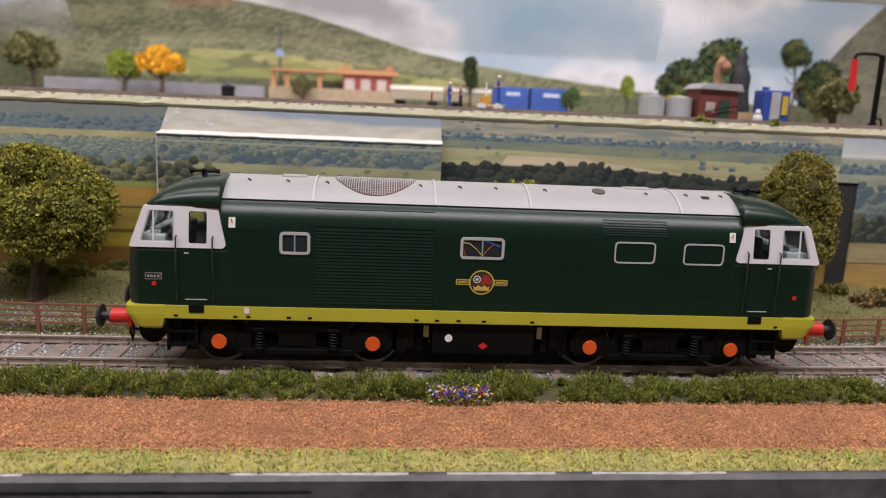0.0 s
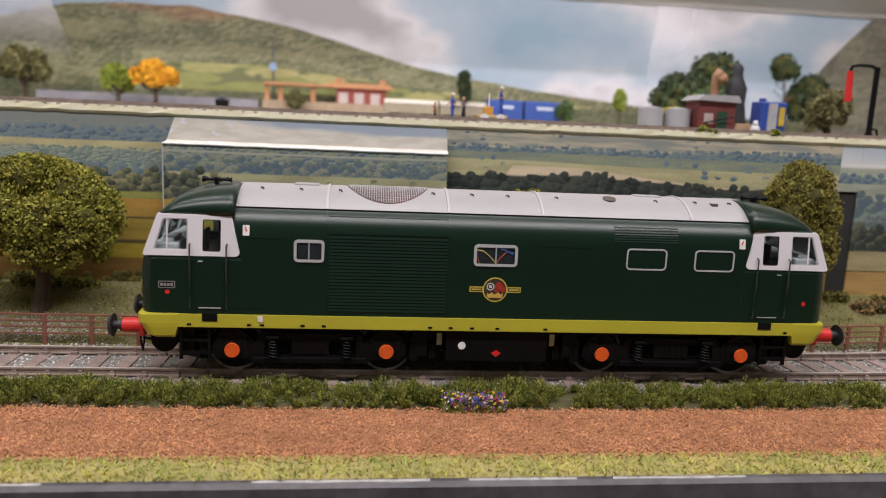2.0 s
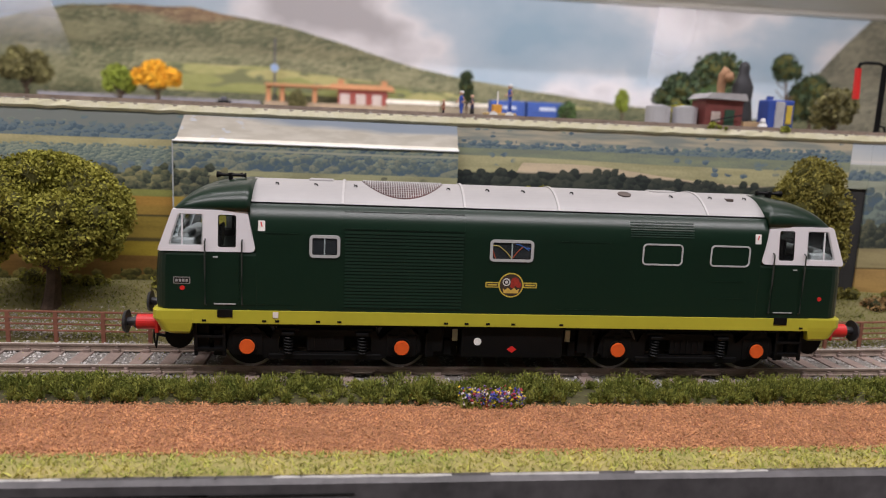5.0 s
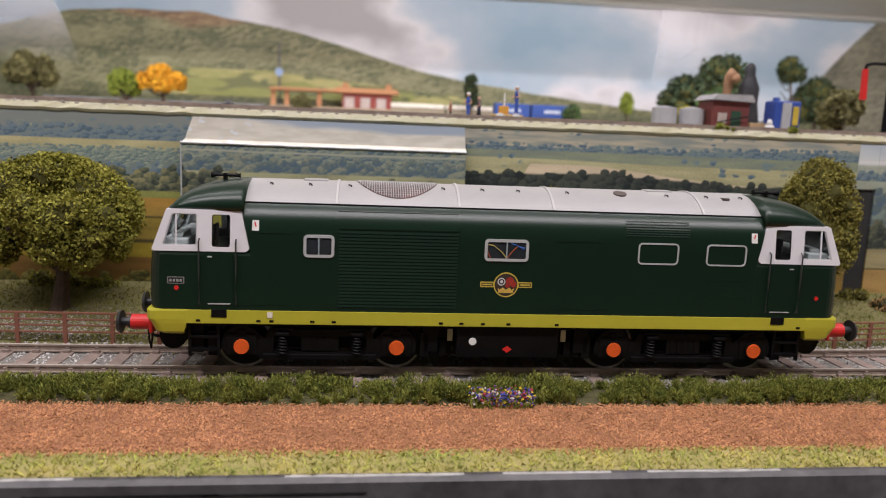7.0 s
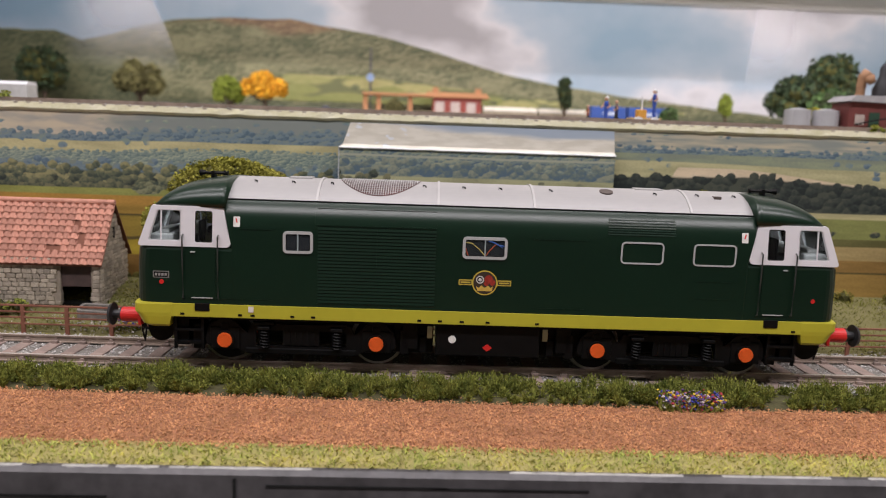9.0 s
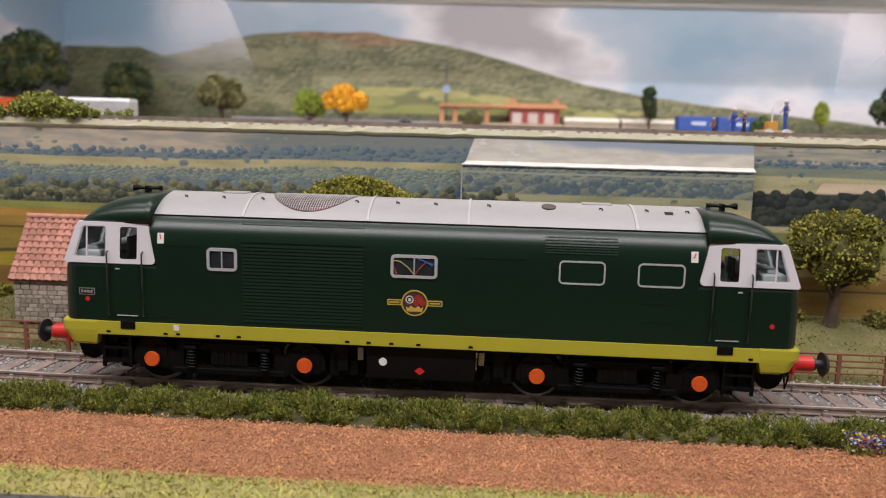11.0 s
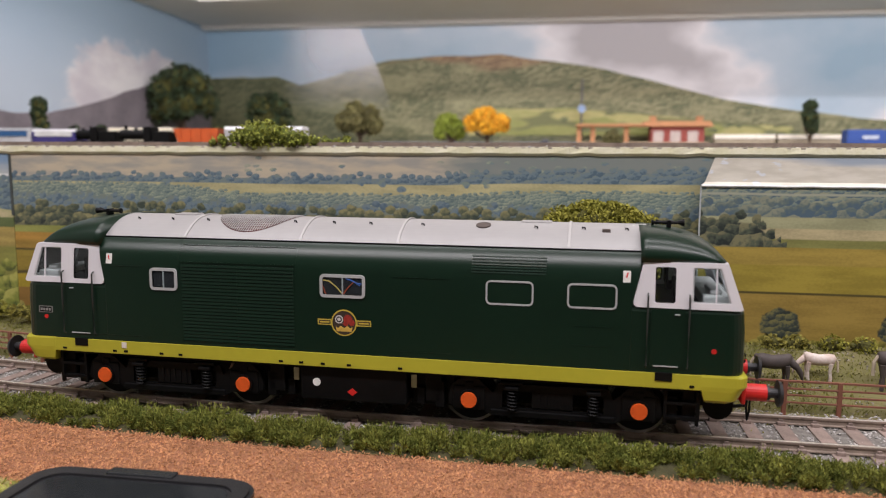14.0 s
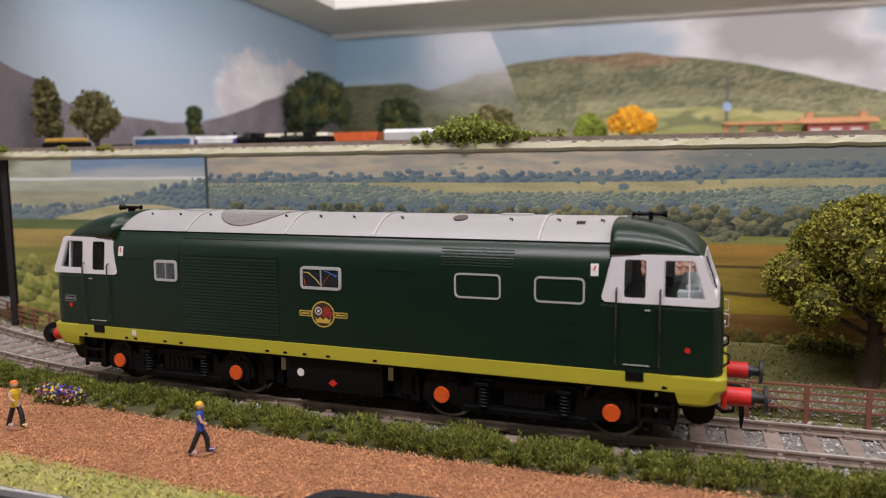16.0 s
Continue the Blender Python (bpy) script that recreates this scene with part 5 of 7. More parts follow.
# buffers, coupling and pipes at each end
for s in (-1, 1):
    for y in (-20.0, 20.0):
        bm = bmesh.new()
        cyl(bm, mm(s * 169, y, 22.6), mm(s * 180.0, y, 22.6), 0.0036, n=20)
        box(bm, *sorted((s * 0.1695, s * 0.1712)), y * MM - 0.0045, y * MM + 0.0045, 0.0182, 0.027, 0.0004)
        b = part("buffer", bm, RED, loco, "red buffer stock with black head")
        bm = bmesh.new()
        cyl(bm, mm(s * 180, y, 22.6), mm(s * 185, y, 22.6), 0.0021, n=16)
        cyl(bm, mm(s * 184.6, y, 22.6), mm(s * 186.0, y, 22.6), 0.0056, 0.0050, n=28)
        cyl(bm, mm(s * 180, y, 22.6), mm(s * 181.2, y, 22.6), 0.0031, n=16)
        part("buffer_head", bm, PLASTIC, b)
    bm = bmesh.new()
    tube(bm, [mm(s * 171, 0, 21), mm(s * 176, 0, 21), mm(s * 178.5, 0, 19.5), mm(s * 177.5, 0, 17.5)], 0.0008, 8)
    tube(bm, [mm(s * 177.6, -1.2, 19), mm(s * 178, -1.2, 9), mm(s * 177.4, 0, 3.5), mm(s * 177, 1.2, 9), mm(s * 177.6, 1.2, 19)], 0.00055, 6)
    part("coupling", bm, BLACK, loco)
    bm = bmesh.new()
    tube(bm, [mm(s * 170, -9, 21), mm(s * 174, -9, 18), mm(s * 174, -9, 13), mm(s * 170, -8, 12), mm(s * 167, -6, 14)], 0.0009, 8)
    part("brake_hose", bm, BLACK, loco)
    bm = bmesh.new()
    cyl(bm, mm(s * 161, -21, 16), mm(s * 161, -5, 16), 0.0062, n=20)
    box(bm, *sorted((s * 0.153, s * 0.167)), -0.022, 0.022, 0.016, 0.0205)
    part("air_tank", bm, BLACK, loco)
    for y in (-17.0, 17.0):
        part("marker_lamp", cyl(bmesh.new(), mm(s * 169, y, 44), mm(s * 170.3, y, 44), 0.0012, n=14), SILVER, loco)
        part("front_handrail", tube(bmesh.new(), [mm(s * 169.2, y + 6, 48), mm(s * 171.2, y + 6, 48.5), mm(s * 171.2, y + 6, 53), mm(s * 169.2, y + 6, 53.5)], 0.00028, 6), SILVER, loco)
        part("jumper_hose", tube(bmesh.new(), [mm(s * 169, y, 33), mm(s * 171.6, y, 35), mm(s * 171.8, y, 38), mm(s * 169.5, y, 39)], 0.0005, 6), BLACK, loco)

# underframe
bm = bmesh.new()
box(bm, -0.152, 0.152, -0.0285, 0.0285, 0.0235, 0.0302)
part("underframe", bm, BLACK, loco)
# dark blocks added to close bright gaps between bogies and tank
for s in (-1, 1):
    bm = bmesh.new()
    box(bm, *sorted((s * 0.0265, s * 0.047)), -0.0215, 0.0215, 0.0075, 0.0242, 0.0008)
    box(bm, *sorted((s * 0.034, s * 0.0415)), -0.0262, -0.02, 0.0105, 0.0235, 0.0006)
    box(bm, *sorted((s * 0.0295, s * 0.0335)), -0.0245, -0.02, 0.0085, 0.0165, 0.0006)
    part("equipment_box", bm, BLACK, loco)
bm = bmesh.new()
box(bm, -0.0252, 0.0257, -0.0284, 0.0284, 0.0085, 0.0245, 0.0009)
tank = part("fuel_tank", bm, BLACK, loco)
bm = bmesh.new()
cyl(bm, mm(-17.2, -28.3, 17.0), mm(-17.2, -28.65, 17.0), 0.0019, n=20)
part("gauge_dot", bm, mat("dot_white", (0.75, 0.75, 0.72), 0.5), tank, "white round marking")
part("red_diamond", prism(bmesh.new(), [(-2.4, 13.2), (0, 11.4), (2.4, 13.2), (0, 15.0)], -2.7, -2.3, side), RED, tank, "red diamond marking")
for x in (-28.2, 28.6):
    bm = bmesh.new()
    box(bm, (x - 1.3) * MM, (x + 1.3) * MM, -0.0262, -0.0255, 0.0165, 0.0225, 0.0002)
    part("data_plate", bm, mat("plate_cream", (0.5, 0.5, 0.33), 0.6), loco)

WHEELS = []


def bogie(cx):
    b = empty("bogie", "", "")
    for k in ("label", "category"):
        if k in b:
            del b[k]
    b.parent = loco
    b.matrix_basis = Matrix.Translation((cx, 0, 0))
    for y_sign in (-1, 1):
        def put(u, v, d):
            return mm(u, y_sign * (25.2 + d), v)
        arc = [(-36.8 + 9.5 * math.cos(radians(a)), 14.5 + 9 * math.sin(radians(a))) for a in (180, 150, 120, 90, 60, 30)]
        arc2 = [(36.8 + 9.5 * math.cos(radians(a)), 14.5 + 9 * math.sin(radians(a))) for a in (150, 120, 90, 60, 30, 0)]
        out = [(-46.3, 11)] + arc + [(-26, 17), (-24, 21.5), (24, 21.5), (26, 17)] + arc2 + [(46.3, 11), (42, 9.0), (31, 8.8), (27, 6.8), (-27, 6.8), (-31, 8.8), (-42, 9.0)]
        hole = [(-22, 10.4), (22, 10.4), (22, 18.2), (-22, 18.2)]
        part("side_frame", prism(bmesh.new(), out, 0, 1.6, put, (hole,)), BLACK, b)
        bm = bmesh.new()
        for x0, x1, z0, z1, d in ((-44, -29.6, 8.6, 19.5, 2.2), (29.6, 44, 8.6, 19.5, 2.2), (-9, 9, 10.6, 19.0, 1.5), (-27, 27, 6.6, 9.6, 2.4)):
            ya, yb = sorted((y_sign * 0.0252, y_sign * (0.0252 + d * MM)))
            box(bm, x0 * MM, x1 * MM, ya, yb, z0 * MM, z1 * MM, 0.0005)
        part("axle_guard", bm, BLACK, b)
        for k in range(5):
            bm = bmesh.new()
            ya, yb = sorted((y_sign * 0.0264, y_sign * 0.0271))
            box(bm, (-6.4 + 3.0 * k) * MM, (-5.2 + 3.0 * k) * MM, ya, yb, 0.0115, 0.018)
            part("guard_slat", bm, BLACK, b)
        for x in (-17.6, 17.6):
            bm = bmesh.new()
            tube(bm, [mm(x + 2.1 * math.cos(0.5 * k), y_sign * (27.5 + 2.1 * math.sin(0.5 * k)), 10.2 + 0.118 * k) for k in range(76)], 0.00042, 5)
            part("coil_spring", bm, BLACK, b)
            bm = bmesh.new()
            box(bm, (x - 3) * MM, (x + 3) * MM, *sorted((y_sign * 0.025, y_sign * 0.0302)), 0.0192, 0.0208, 0.0003)
            cyl(bm, mm(x - 5, y_sign * 28.4, 22.3), mm(x + 5, y_sign * 28.4, 22.3), 0.0011, n=12)
            part("spring_seat", bm, BLACK, b)
    for x in (-36.8, 36.8):
        for y_sign in (-1, 1):
            bm = bmesh.new()
            cyl(bm, mm(x, y_sign * 26.5, 13.3), mm(x, y_sign * 28.2, 13.3), 0.0046, n=26)
            box(bm, (x - 2) * MM, (x + 2) * MM, *sorted((y_sign * 0.0262, y_sign * 0.0274)), 0.0175, 0.0215, 0.0004)
            k = part("axlebox", bm, BLACK, b)
            bm = bmesh.new()
            cyl(bm, mm(x, y_sign * 28.0, 13.3), mm(x, y_sign * 28.9, 13.3), 0.0037, 0.00355, n=28)
            cap = part("axlebox_cover", bm, ORANGE, k, "orange round axlebox cover")
            bm = bmesh.new()
            for j in range(8):
                a = 2 * math.pi * j / 8
                cyl(bm, mm(x + 2.9 * math.cos(a), y_sign * 28.7, 13.3 + 2.9 * math.sin(a)), mm(x + 2.9 * math.cos(a), y_sign * 29.15, 13.3 + 2.9 * math.sin(a)), 0.0004, n=6)
            part("cover_bolt", bm, ORANGE, k)
        # wheelset, which turns about its axle
        w = new("wheelset")
        w.empty_display_size = 0.005
        w.parent = b
        w.matrix_basis = Matrix.Translation((x * MM, 0, 0.0131))
        for y_sign in (-1, 1):
            bm = bmesh.new()
            cyl(bm, mm(0, y_sign * 14.6, 0), mm(0, y_sign * 17.6, 0), 0.0131, n=40)
            cyl(bm, mm(0, y_sign * 13.6, 0), mm(0, y_sign * 14.6, 0), 0.0138, n=40)
            part("tyre", bm, STEEL, w)
            bm = bmesh.new()
            cyl(bm, mm(0, y_sign * 17.5, 0), mm(0, y_sign * 17.9, 0), 0.0118, n=36)
            for j in range(6):
                a = 2 * math.pi * j / 6
                cyl(bm, mm(7 * math.cos(a), y_sign * 17.8, 7 * math.sin(a)), mm(7 * math.cos(a), y_sign * 18.3, 7 * math.sin(a)), 0.0016, n=10)
            part("wheel_disc", bm, BLACK, w)
        WHEELS.append((w, x * MM))
    # brake gear and steps at the outer end
    o = 1 if cx > 0 else -1
    bm = bmesh.new()
    for z in (11.5, 18.0):
        box(bm, *sorted((o * 0.047, o * 0.061)), -0.0285, -0.02, z * MM - 0.0006, z * MM + 0.0006)
    for xx in (47.5, 60.5):
        box(bm, *sorted((o * (xx - 0.7) * MM, o * (xx + 0.7) * MM)), -0.0282, -0.0268, 0.0085, 0.0245)
    box(bm, *sorted((o * 0.0545, o * 0.062)), -0.026, 0.026, 0.0095, 0.0235, 0.0008)
    part("step_frame", bm, BLACK, b)
    bm = bmesh.new()
    for xx in (-50.5, 50.5):
        box(bm, (xx - 2.2) * MM, (xx + 2.2) * MM, -0.0262, -0.017, 0.008, 0.0205, 0.0006)
    box(bm, -0.045, 0.045, -0.012, 0.012, 0.008, 0.0225)
    part("brake_gear", bm, BLACK, b)


bogie(-0.0911)
bogie(0.0911)

# ---- track ----
track = empty("railway_track", "model railway track with rusty rails on brown sleepers", "railway track")
for off in (-0.01675, 0.01675):
    bm = bmesh.new()
    prof = [(-0.00075, 0.0), (0.00075, 0.0), (0.00085, -0.0004), (0.0008, -0.001), (0.0003, -0.0013), (0.0003, -0.003), (0.0012, -0.0034), (0.0012, -0.0039), (-0.0012, -0.0039), (-0.0012, -0.0034), (-0.0003, -0.003), (-0.0003, -0.0013), (-0.0008, -0.001), (-0.00085, -0.0004)]
    loft(bm, [[on_track(x, off + u, v) for u, v in prof] for x in np.linspace(-1.04, 0.6, 200)])
    rail = part("rail", bm, [RAILSIDE, RAILTOP], track)
    for p in rail.data.polygons:
        if p.normal.z > 0.9 and p.center.z > -0.0022:
            p.material_index = 1
sl = bmesh.new()
box(sl, -0.0034, 0.0034, -0.0305, 0.0305, -0.0032, 0.0, 0.0003)
for off in (-0.01675, 0.01675):
    for q in (-1, 1):
        box(sl, -0.0018, 0.0018, off + q * 0.0022 - 0.0011, off + q * 0.0022 + 0.0011, -0.0002, 0.0016, 0.0003)
        box(sl, -0.0009, 0.0009, off + q * 0.0013 - 0.0005, off + q * 0.0013 + 0.0005, 0.001, 0.0026)
sl_me = bpy.data.meshes.new("sleeper")
bmesh.ops.recalc_face_normals(sl, faces=sl.faces)
sl.to_mesh(sl_me)
sl.free()
sl_me.materials.append(SLEEPER)
x = -1.02
srng = random.Random(2)
while x < 0.58:
    a = track_turn(x)
    p = on_track(x)
    shared("sleeper", sl_me, track, pose(p[0], p[1], p[2] - 0.0039, 0, 0, math.degrees(a) + srng.uniform(-0.8, 0.8)))
    x += 0.0152 * math.cos(a)
r7 = np.random.default_rng(7)
sp = []
for x, o in zip(r7.uniform(-1.0, 0.56, 26000), r7.uniform(-0.034, 0.036, 26000)):
    p = on_track(x, o, -0.0049 + r7.uniform(0, 0.0006))
    sp.append(p)
tagged(chips("track_ballast", sp, 0.00085, BALLAST, 3), "loose grey stone ballast between sleepers", "ballast", kind="stuff")
sp = [on_track(x, o, -0.0042) for x, o in zip(r7.uniform(-1.0, 0.56, 1500), r7.uniform(-0.034, 0.036, 1500)) if noise.noise(Vector((x * 30, o * 60, 4))) > 0.2]
tagged(blades("track_weeds", sp, 0.0012, 0.0006, SHORT, seed=6), "yellowish weeds in the ballast", "weeds", kind="stuff")

# ---- verge, path and hedge ----
n = 44000
xs, us = r7.uniform(-0.86, 0.34, n), r7.uniform(0, 1, n)
sp = [(x, near_edge(x) + 0.002 * r7.normal() + u * (far_edge(x) + 0.0035 - near_edge(x)), -0.0058 + 0.0004 * r7.random()) for x, u in zip(xs, us)]
turf = chips("path_turf", sp[:30000], 0.0006, TURF, 8, flat=0.8)
tagged(turf, "crumbly reddish-brown turf covering the path", "turf", kind="stuff")
fb = np.random.default_rng(29)
sp = [(x, near_edge(x) + 0.0015 * fb.normal() + u * (far_edge(x) + 0.003 - near_edge(x)), -0.006 + 0.0005 * fb.random()) for x, u in zip(fb.uniform(-0.86, 0.34, 85000), fb.uniform(0, 1, 85000))]
tagged(blades("path_fibres", sp, 0.00075, 0.00036, TURF, seed=31, lean=1.5), "short tangled reddish-brown turf fibres", "turf", kind="stuff")
n = 15000
xs, us = r7.uniform(-0.86, 0.34, n), r7.uniform(0, 1, n)
sp = [(x, board_edge(x) + u * (near_edge(x) + 0.002 - board_edge(x)), -0.0063) for x, u in zip(xs, us)]
tagged(blades("verge_grass", sp, 0.0017, 0.00055, SHORT, seed=9, lean=1.0), "short yellow-green static grass along the edge", "grass", kind="stuff")
hr = np.random.default_rng(17)


def tufts(name):
    """Sprigs that fan out from many small roots along the hedge."""
    roots = []
    while len(roots) < 2300:
        x, u = hr.uniform(-0.86, 0.34), hr.uniform(0.0035, 0.0255)
        k = 0.55 + 0.9 * noise.noise(Vector((x * 45, u * 60, 0)))
        if hr.random() < k + 0.15:
            roots.append((x, u, k))
    q = np.array(roots)
    n, stems, rows = len(q), 24, 5
    tall = 0.0088 * np.maximum(0.35, 1 - ((q[:, 1] - 0.0145) / 0.0135) ** 2) * (0.55 + 0.65 * np.maximum(0.0, q[:, 2])) * hr.uniform(0.75, 1.25, n)
    root = np.stack([q[:, 0], [far_edge(x) + u for x, u, _ in roots], np.full(n, -0.0062)], 1)
    a, out = hr.uniform(0, 6.283, (n, stems)), np.abs(hr.normal(0, 0.45, (n, stems)))
    d = np.stack([np.cos(a) * out, np.sin(a) * out, np.ones_like(a)], 2)
    d /= np.linalg.norm(d, axis=2)[..., None]
    # each stem carries short pointed leaves, turned their own way
    up = (0.16 + 0.19 * np.arange(rows))[None, None] * hr.uniform(0.8, 1.1, (n, stems, rows))
    p = root[:, None, None] + d[:, :, None] * (tall[:, None, None] * up)[..., None]
    e = d[:, :, None] + hr.normal(0, 0.42, (n, stems, rows, 3))
    e = e / np.linalg.norm(e, axis=3)[..., None] * 0.0019 * hr.uniform(0.7, 1.3, (n, stems, rows, 1))
    w = np.cross(e, hr.normal(0, 1, (n, stems, rows, 3)))
    w = w / np.linalg.norm(w, axis=3)[..., None] * 0.00024
    v = np.stack([p - w * 0.4, p + e * 0.5 + w, p + e, p + e * 0.5 - w], 3).reshape(-1, 3)
    f = np.arange(len(v)).reshape(-1, 4)
    return from_arrays(name, v.tolist(), f.tolist(), HEDGE)


tagged(tufts("hedge"), "low mossy green hedge of shrubby tufts", "hedge", kind="stuff")


def flowers(x, y, w, d, seed, share=100):
    f = empty("flower_bed", "patch of blue, yellow and white model flowers", "flowers", group="flower beds")
    fr = np.random.default_rng(seed)
    for col, nm in (((0.05, 0.06, 0.28), "blue"), ((0.6, 0.42, 0.03), "yellow"), ((0.5, 0.45, 0.4), "white"), ((0.35, 0.04, 0.05), "red"), ((0.16, 0.08, 0.22), "violet")):
        k = (75 if nm in ("blue", "violet") else 45) * share // 100
        pts = [(x + fr.uniform(-0.5, 0.5) * w, y + fr.uniform(-0.5, 0.5) * d, -0.0045 + 0.0072 * fr.random()) for _ in range(k)]
        ob = chips("blossom", pts, 0.00085, mat("blossom_" + nm, col, 0.8, var=0.2, scale=300), seed, 0.9, f)
    pts = [(x + fr.uniform(-0.5, 0.5) * w, y + fr.uniform(-0.5, 0.5) * d, -0.006) for _ in range(320)]
    blades("stalk", pts, 0.005, 0.0007, HEDGE, seed=seed, parent=f)


flowers(-0.0145, 0.3055, 0.03, 0.008, 3)
flowers(-0.648, 0.3385, 0.026, 0.008, 4)

# ---- fence ----
PANEL = 0.0252


def fence_panel(m):
    f = empty("field_fence", "rust-brown four-rail model field fence panel", "fence", m, group="fence along the track")
    for zz, h in ((0.0148, 0.0011), (0.0111, 0.0009), (0.0078, 0.0009), (0.0041, 0.0009)):
        bm = bmesh.new()
        box(bm, 0.0, PANEL, -0.0005, 0.0005, zz - h / 2, zz + h / 2, 0.0002)
        part("rail", bm, FENCE, f)
    bm = bmesh.new()
    box(bm, -0.0011, 0.0011, -0.0007, 0.0007, -0.003, 0.0152, 0.0002)
    for zz in (0.0111, 0.0078, 0.0041):
        for q in (-1, 1):
            cyl(bm, (q * 0.001, 0, zz), (q * 0.0024, 0, zz), 0.0009, 0.0005, n=8)
    part("post", bm, FENCE, f)
    return f


fp = fence_panel(pose(0, 0, 0))
x = 0.46
first = True
while x > -1.0:
    p = on_track(x, 0.0345)
    a = track_turn(x - 0.012)
    m = pose(p[0], p[1], -0.0035 - 0.001 * (x < -0.3), 0, 0, math.degrees(a) + 180)
    if first:
        fp.matrix_world = m
        first = False
    else:
        copy_thing(fp, m)
    x -= PANEL * math.cos(a)


# ---- trees ----
def crown_points(blobs, n, seed, shell=0.72):
    tr = np.random.default_rng(seed)
    w = np.array([b[3] ** 2 for b in blobs])
    w = w / w.sum()
    out = []
    while len(out) < n:
        b = blobs[tr.choice(len(blobs), p=w)]
        d = tr.normal(size=3)
        d /= np.linalg.norm(d)
        r = b[3] * (shell + (1.06 - shell) * tr.random())
        sq = b[4] if len(b) > 4 else 1.0
        q = (b[0] + d[0] * r, b[1] + d[1] * r, b[2] + d[2] * r * sq)
        if 0.55 + noise.noise(Vector(q) * 160) > tr.random() * 0.75:
            out.append(q)
    return out


def blob_crown(cx, cy, z0, z1, rx, ry, n, seed, r=0.3):
    tr = random.Random(seed)
    zc, hz = (z0 + z1) / 2, (z1 - z0) / 2
    out = [(cx, cy, zc, min(rx, hz) * 0.72, min(1.2, hz / max(rx, 1e-6)))]
    for _ in range(n):
        a, e = tr.uniform(0, 6.28), tr.uniform(-0.75, 1.45)
        rr = min(rx, hz) * r * tr.uniform(0.75, 1.25)
        out.append((cx + (rx - rr) * math.cos(a) * math.cos(e), cy + (ry - rr) * math.sin(a) * math.cos(e), zc + (hz - rr) * math.sin(e), rr))
    return out


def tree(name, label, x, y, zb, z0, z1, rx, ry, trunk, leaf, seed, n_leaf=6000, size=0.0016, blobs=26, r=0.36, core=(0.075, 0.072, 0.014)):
    t = empty(name, label, "tree")
    bm = bmesh.new()
    rings = []
    hgt = z0 + (z1 - z0) * 0.35 - zb
    for k in range(9):
        u = k / 8
        rad = trunk * (1.5 - 0.9 * u if u > 0.12 else 1.7 - 2.2 * u)
        rings.append([(x + 0.06 * hgt * math.sin(3 * u) + rad * math.cos(a) * (1 + 0.15 * math.sin(5 * a)), y + rad * math.sin(a), zb - 0.002 + hgt * u) for a in np.linspace(0, 6.2832, 12, endpoint=False)])
    loft(bm, rings)
    tr = random.Random(seed)
    for k in range(7):
        a = tr.uniform(0, 6.28)
        b0 = Vector((x, y, zb + hgt * tr.uniform(0.45, 0.8)))
        b1 = b0 + Vector((math.cos(a) * rx * 0.55, math.sin(a) * ry * 0.55, (z1 - z0) * 0.25))
        tube(bm, [b0, (b0 + b1) / 2 + Vector((0, 0, -0.002)), b1], trunk * 0.4, 6)
    part("trunk", bm, BARK, t)
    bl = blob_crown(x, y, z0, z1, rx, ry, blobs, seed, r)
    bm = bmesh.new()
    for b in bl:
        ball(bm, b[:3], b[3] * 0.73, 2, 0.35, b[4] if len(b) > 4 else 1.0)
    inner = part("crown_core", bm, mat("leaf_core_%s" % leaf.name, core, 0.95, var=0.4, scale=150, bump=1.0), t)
    leaves("crown", crown_points(bl, n_leaf, seed), size, leaf, seed, t)
    return t


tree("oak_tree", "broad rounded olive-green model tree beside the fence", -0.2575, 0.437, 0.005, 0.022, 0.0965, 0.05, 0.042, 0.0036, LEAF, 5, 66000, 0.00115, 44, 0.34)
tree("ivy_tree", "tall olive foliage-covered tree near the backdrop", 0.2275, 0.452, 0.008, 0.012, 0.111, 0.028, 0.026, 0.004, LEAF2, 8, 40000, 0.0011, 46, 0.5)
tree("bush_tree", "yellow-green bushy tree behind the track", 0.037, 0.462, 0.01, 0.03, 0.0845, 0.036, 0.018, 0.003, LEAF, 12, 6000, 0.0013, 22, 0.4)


def shrub(x, y, z, w, h, leaf, seed, label="low olive-green lichen bush on the scenic ground", n=500):
    s = empty("shrub", label, "bush", group="bushes by the backdrop")
    bl = [(x + w * (q - 0.5), y + 0.002 * math.sin(9 * q + seed), z + h * 0.3, h * (0.55 + 0.3 * math.sin(seed * 3 + 11 * q))) for q in (0.1, 0.3, 0.5, 0.7, 0.9)]
    bm = bmesh.new()
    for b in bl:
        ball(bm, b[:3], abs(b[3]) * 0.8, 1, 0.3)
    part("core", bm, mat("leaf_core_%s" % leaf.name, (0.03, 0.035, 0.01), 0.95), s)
    leaves("foliage", crown_points([(b[0], b[1], b[2], abs(b[3])) for b in bl], n, seed), 0.0011, leaf, seed, s)


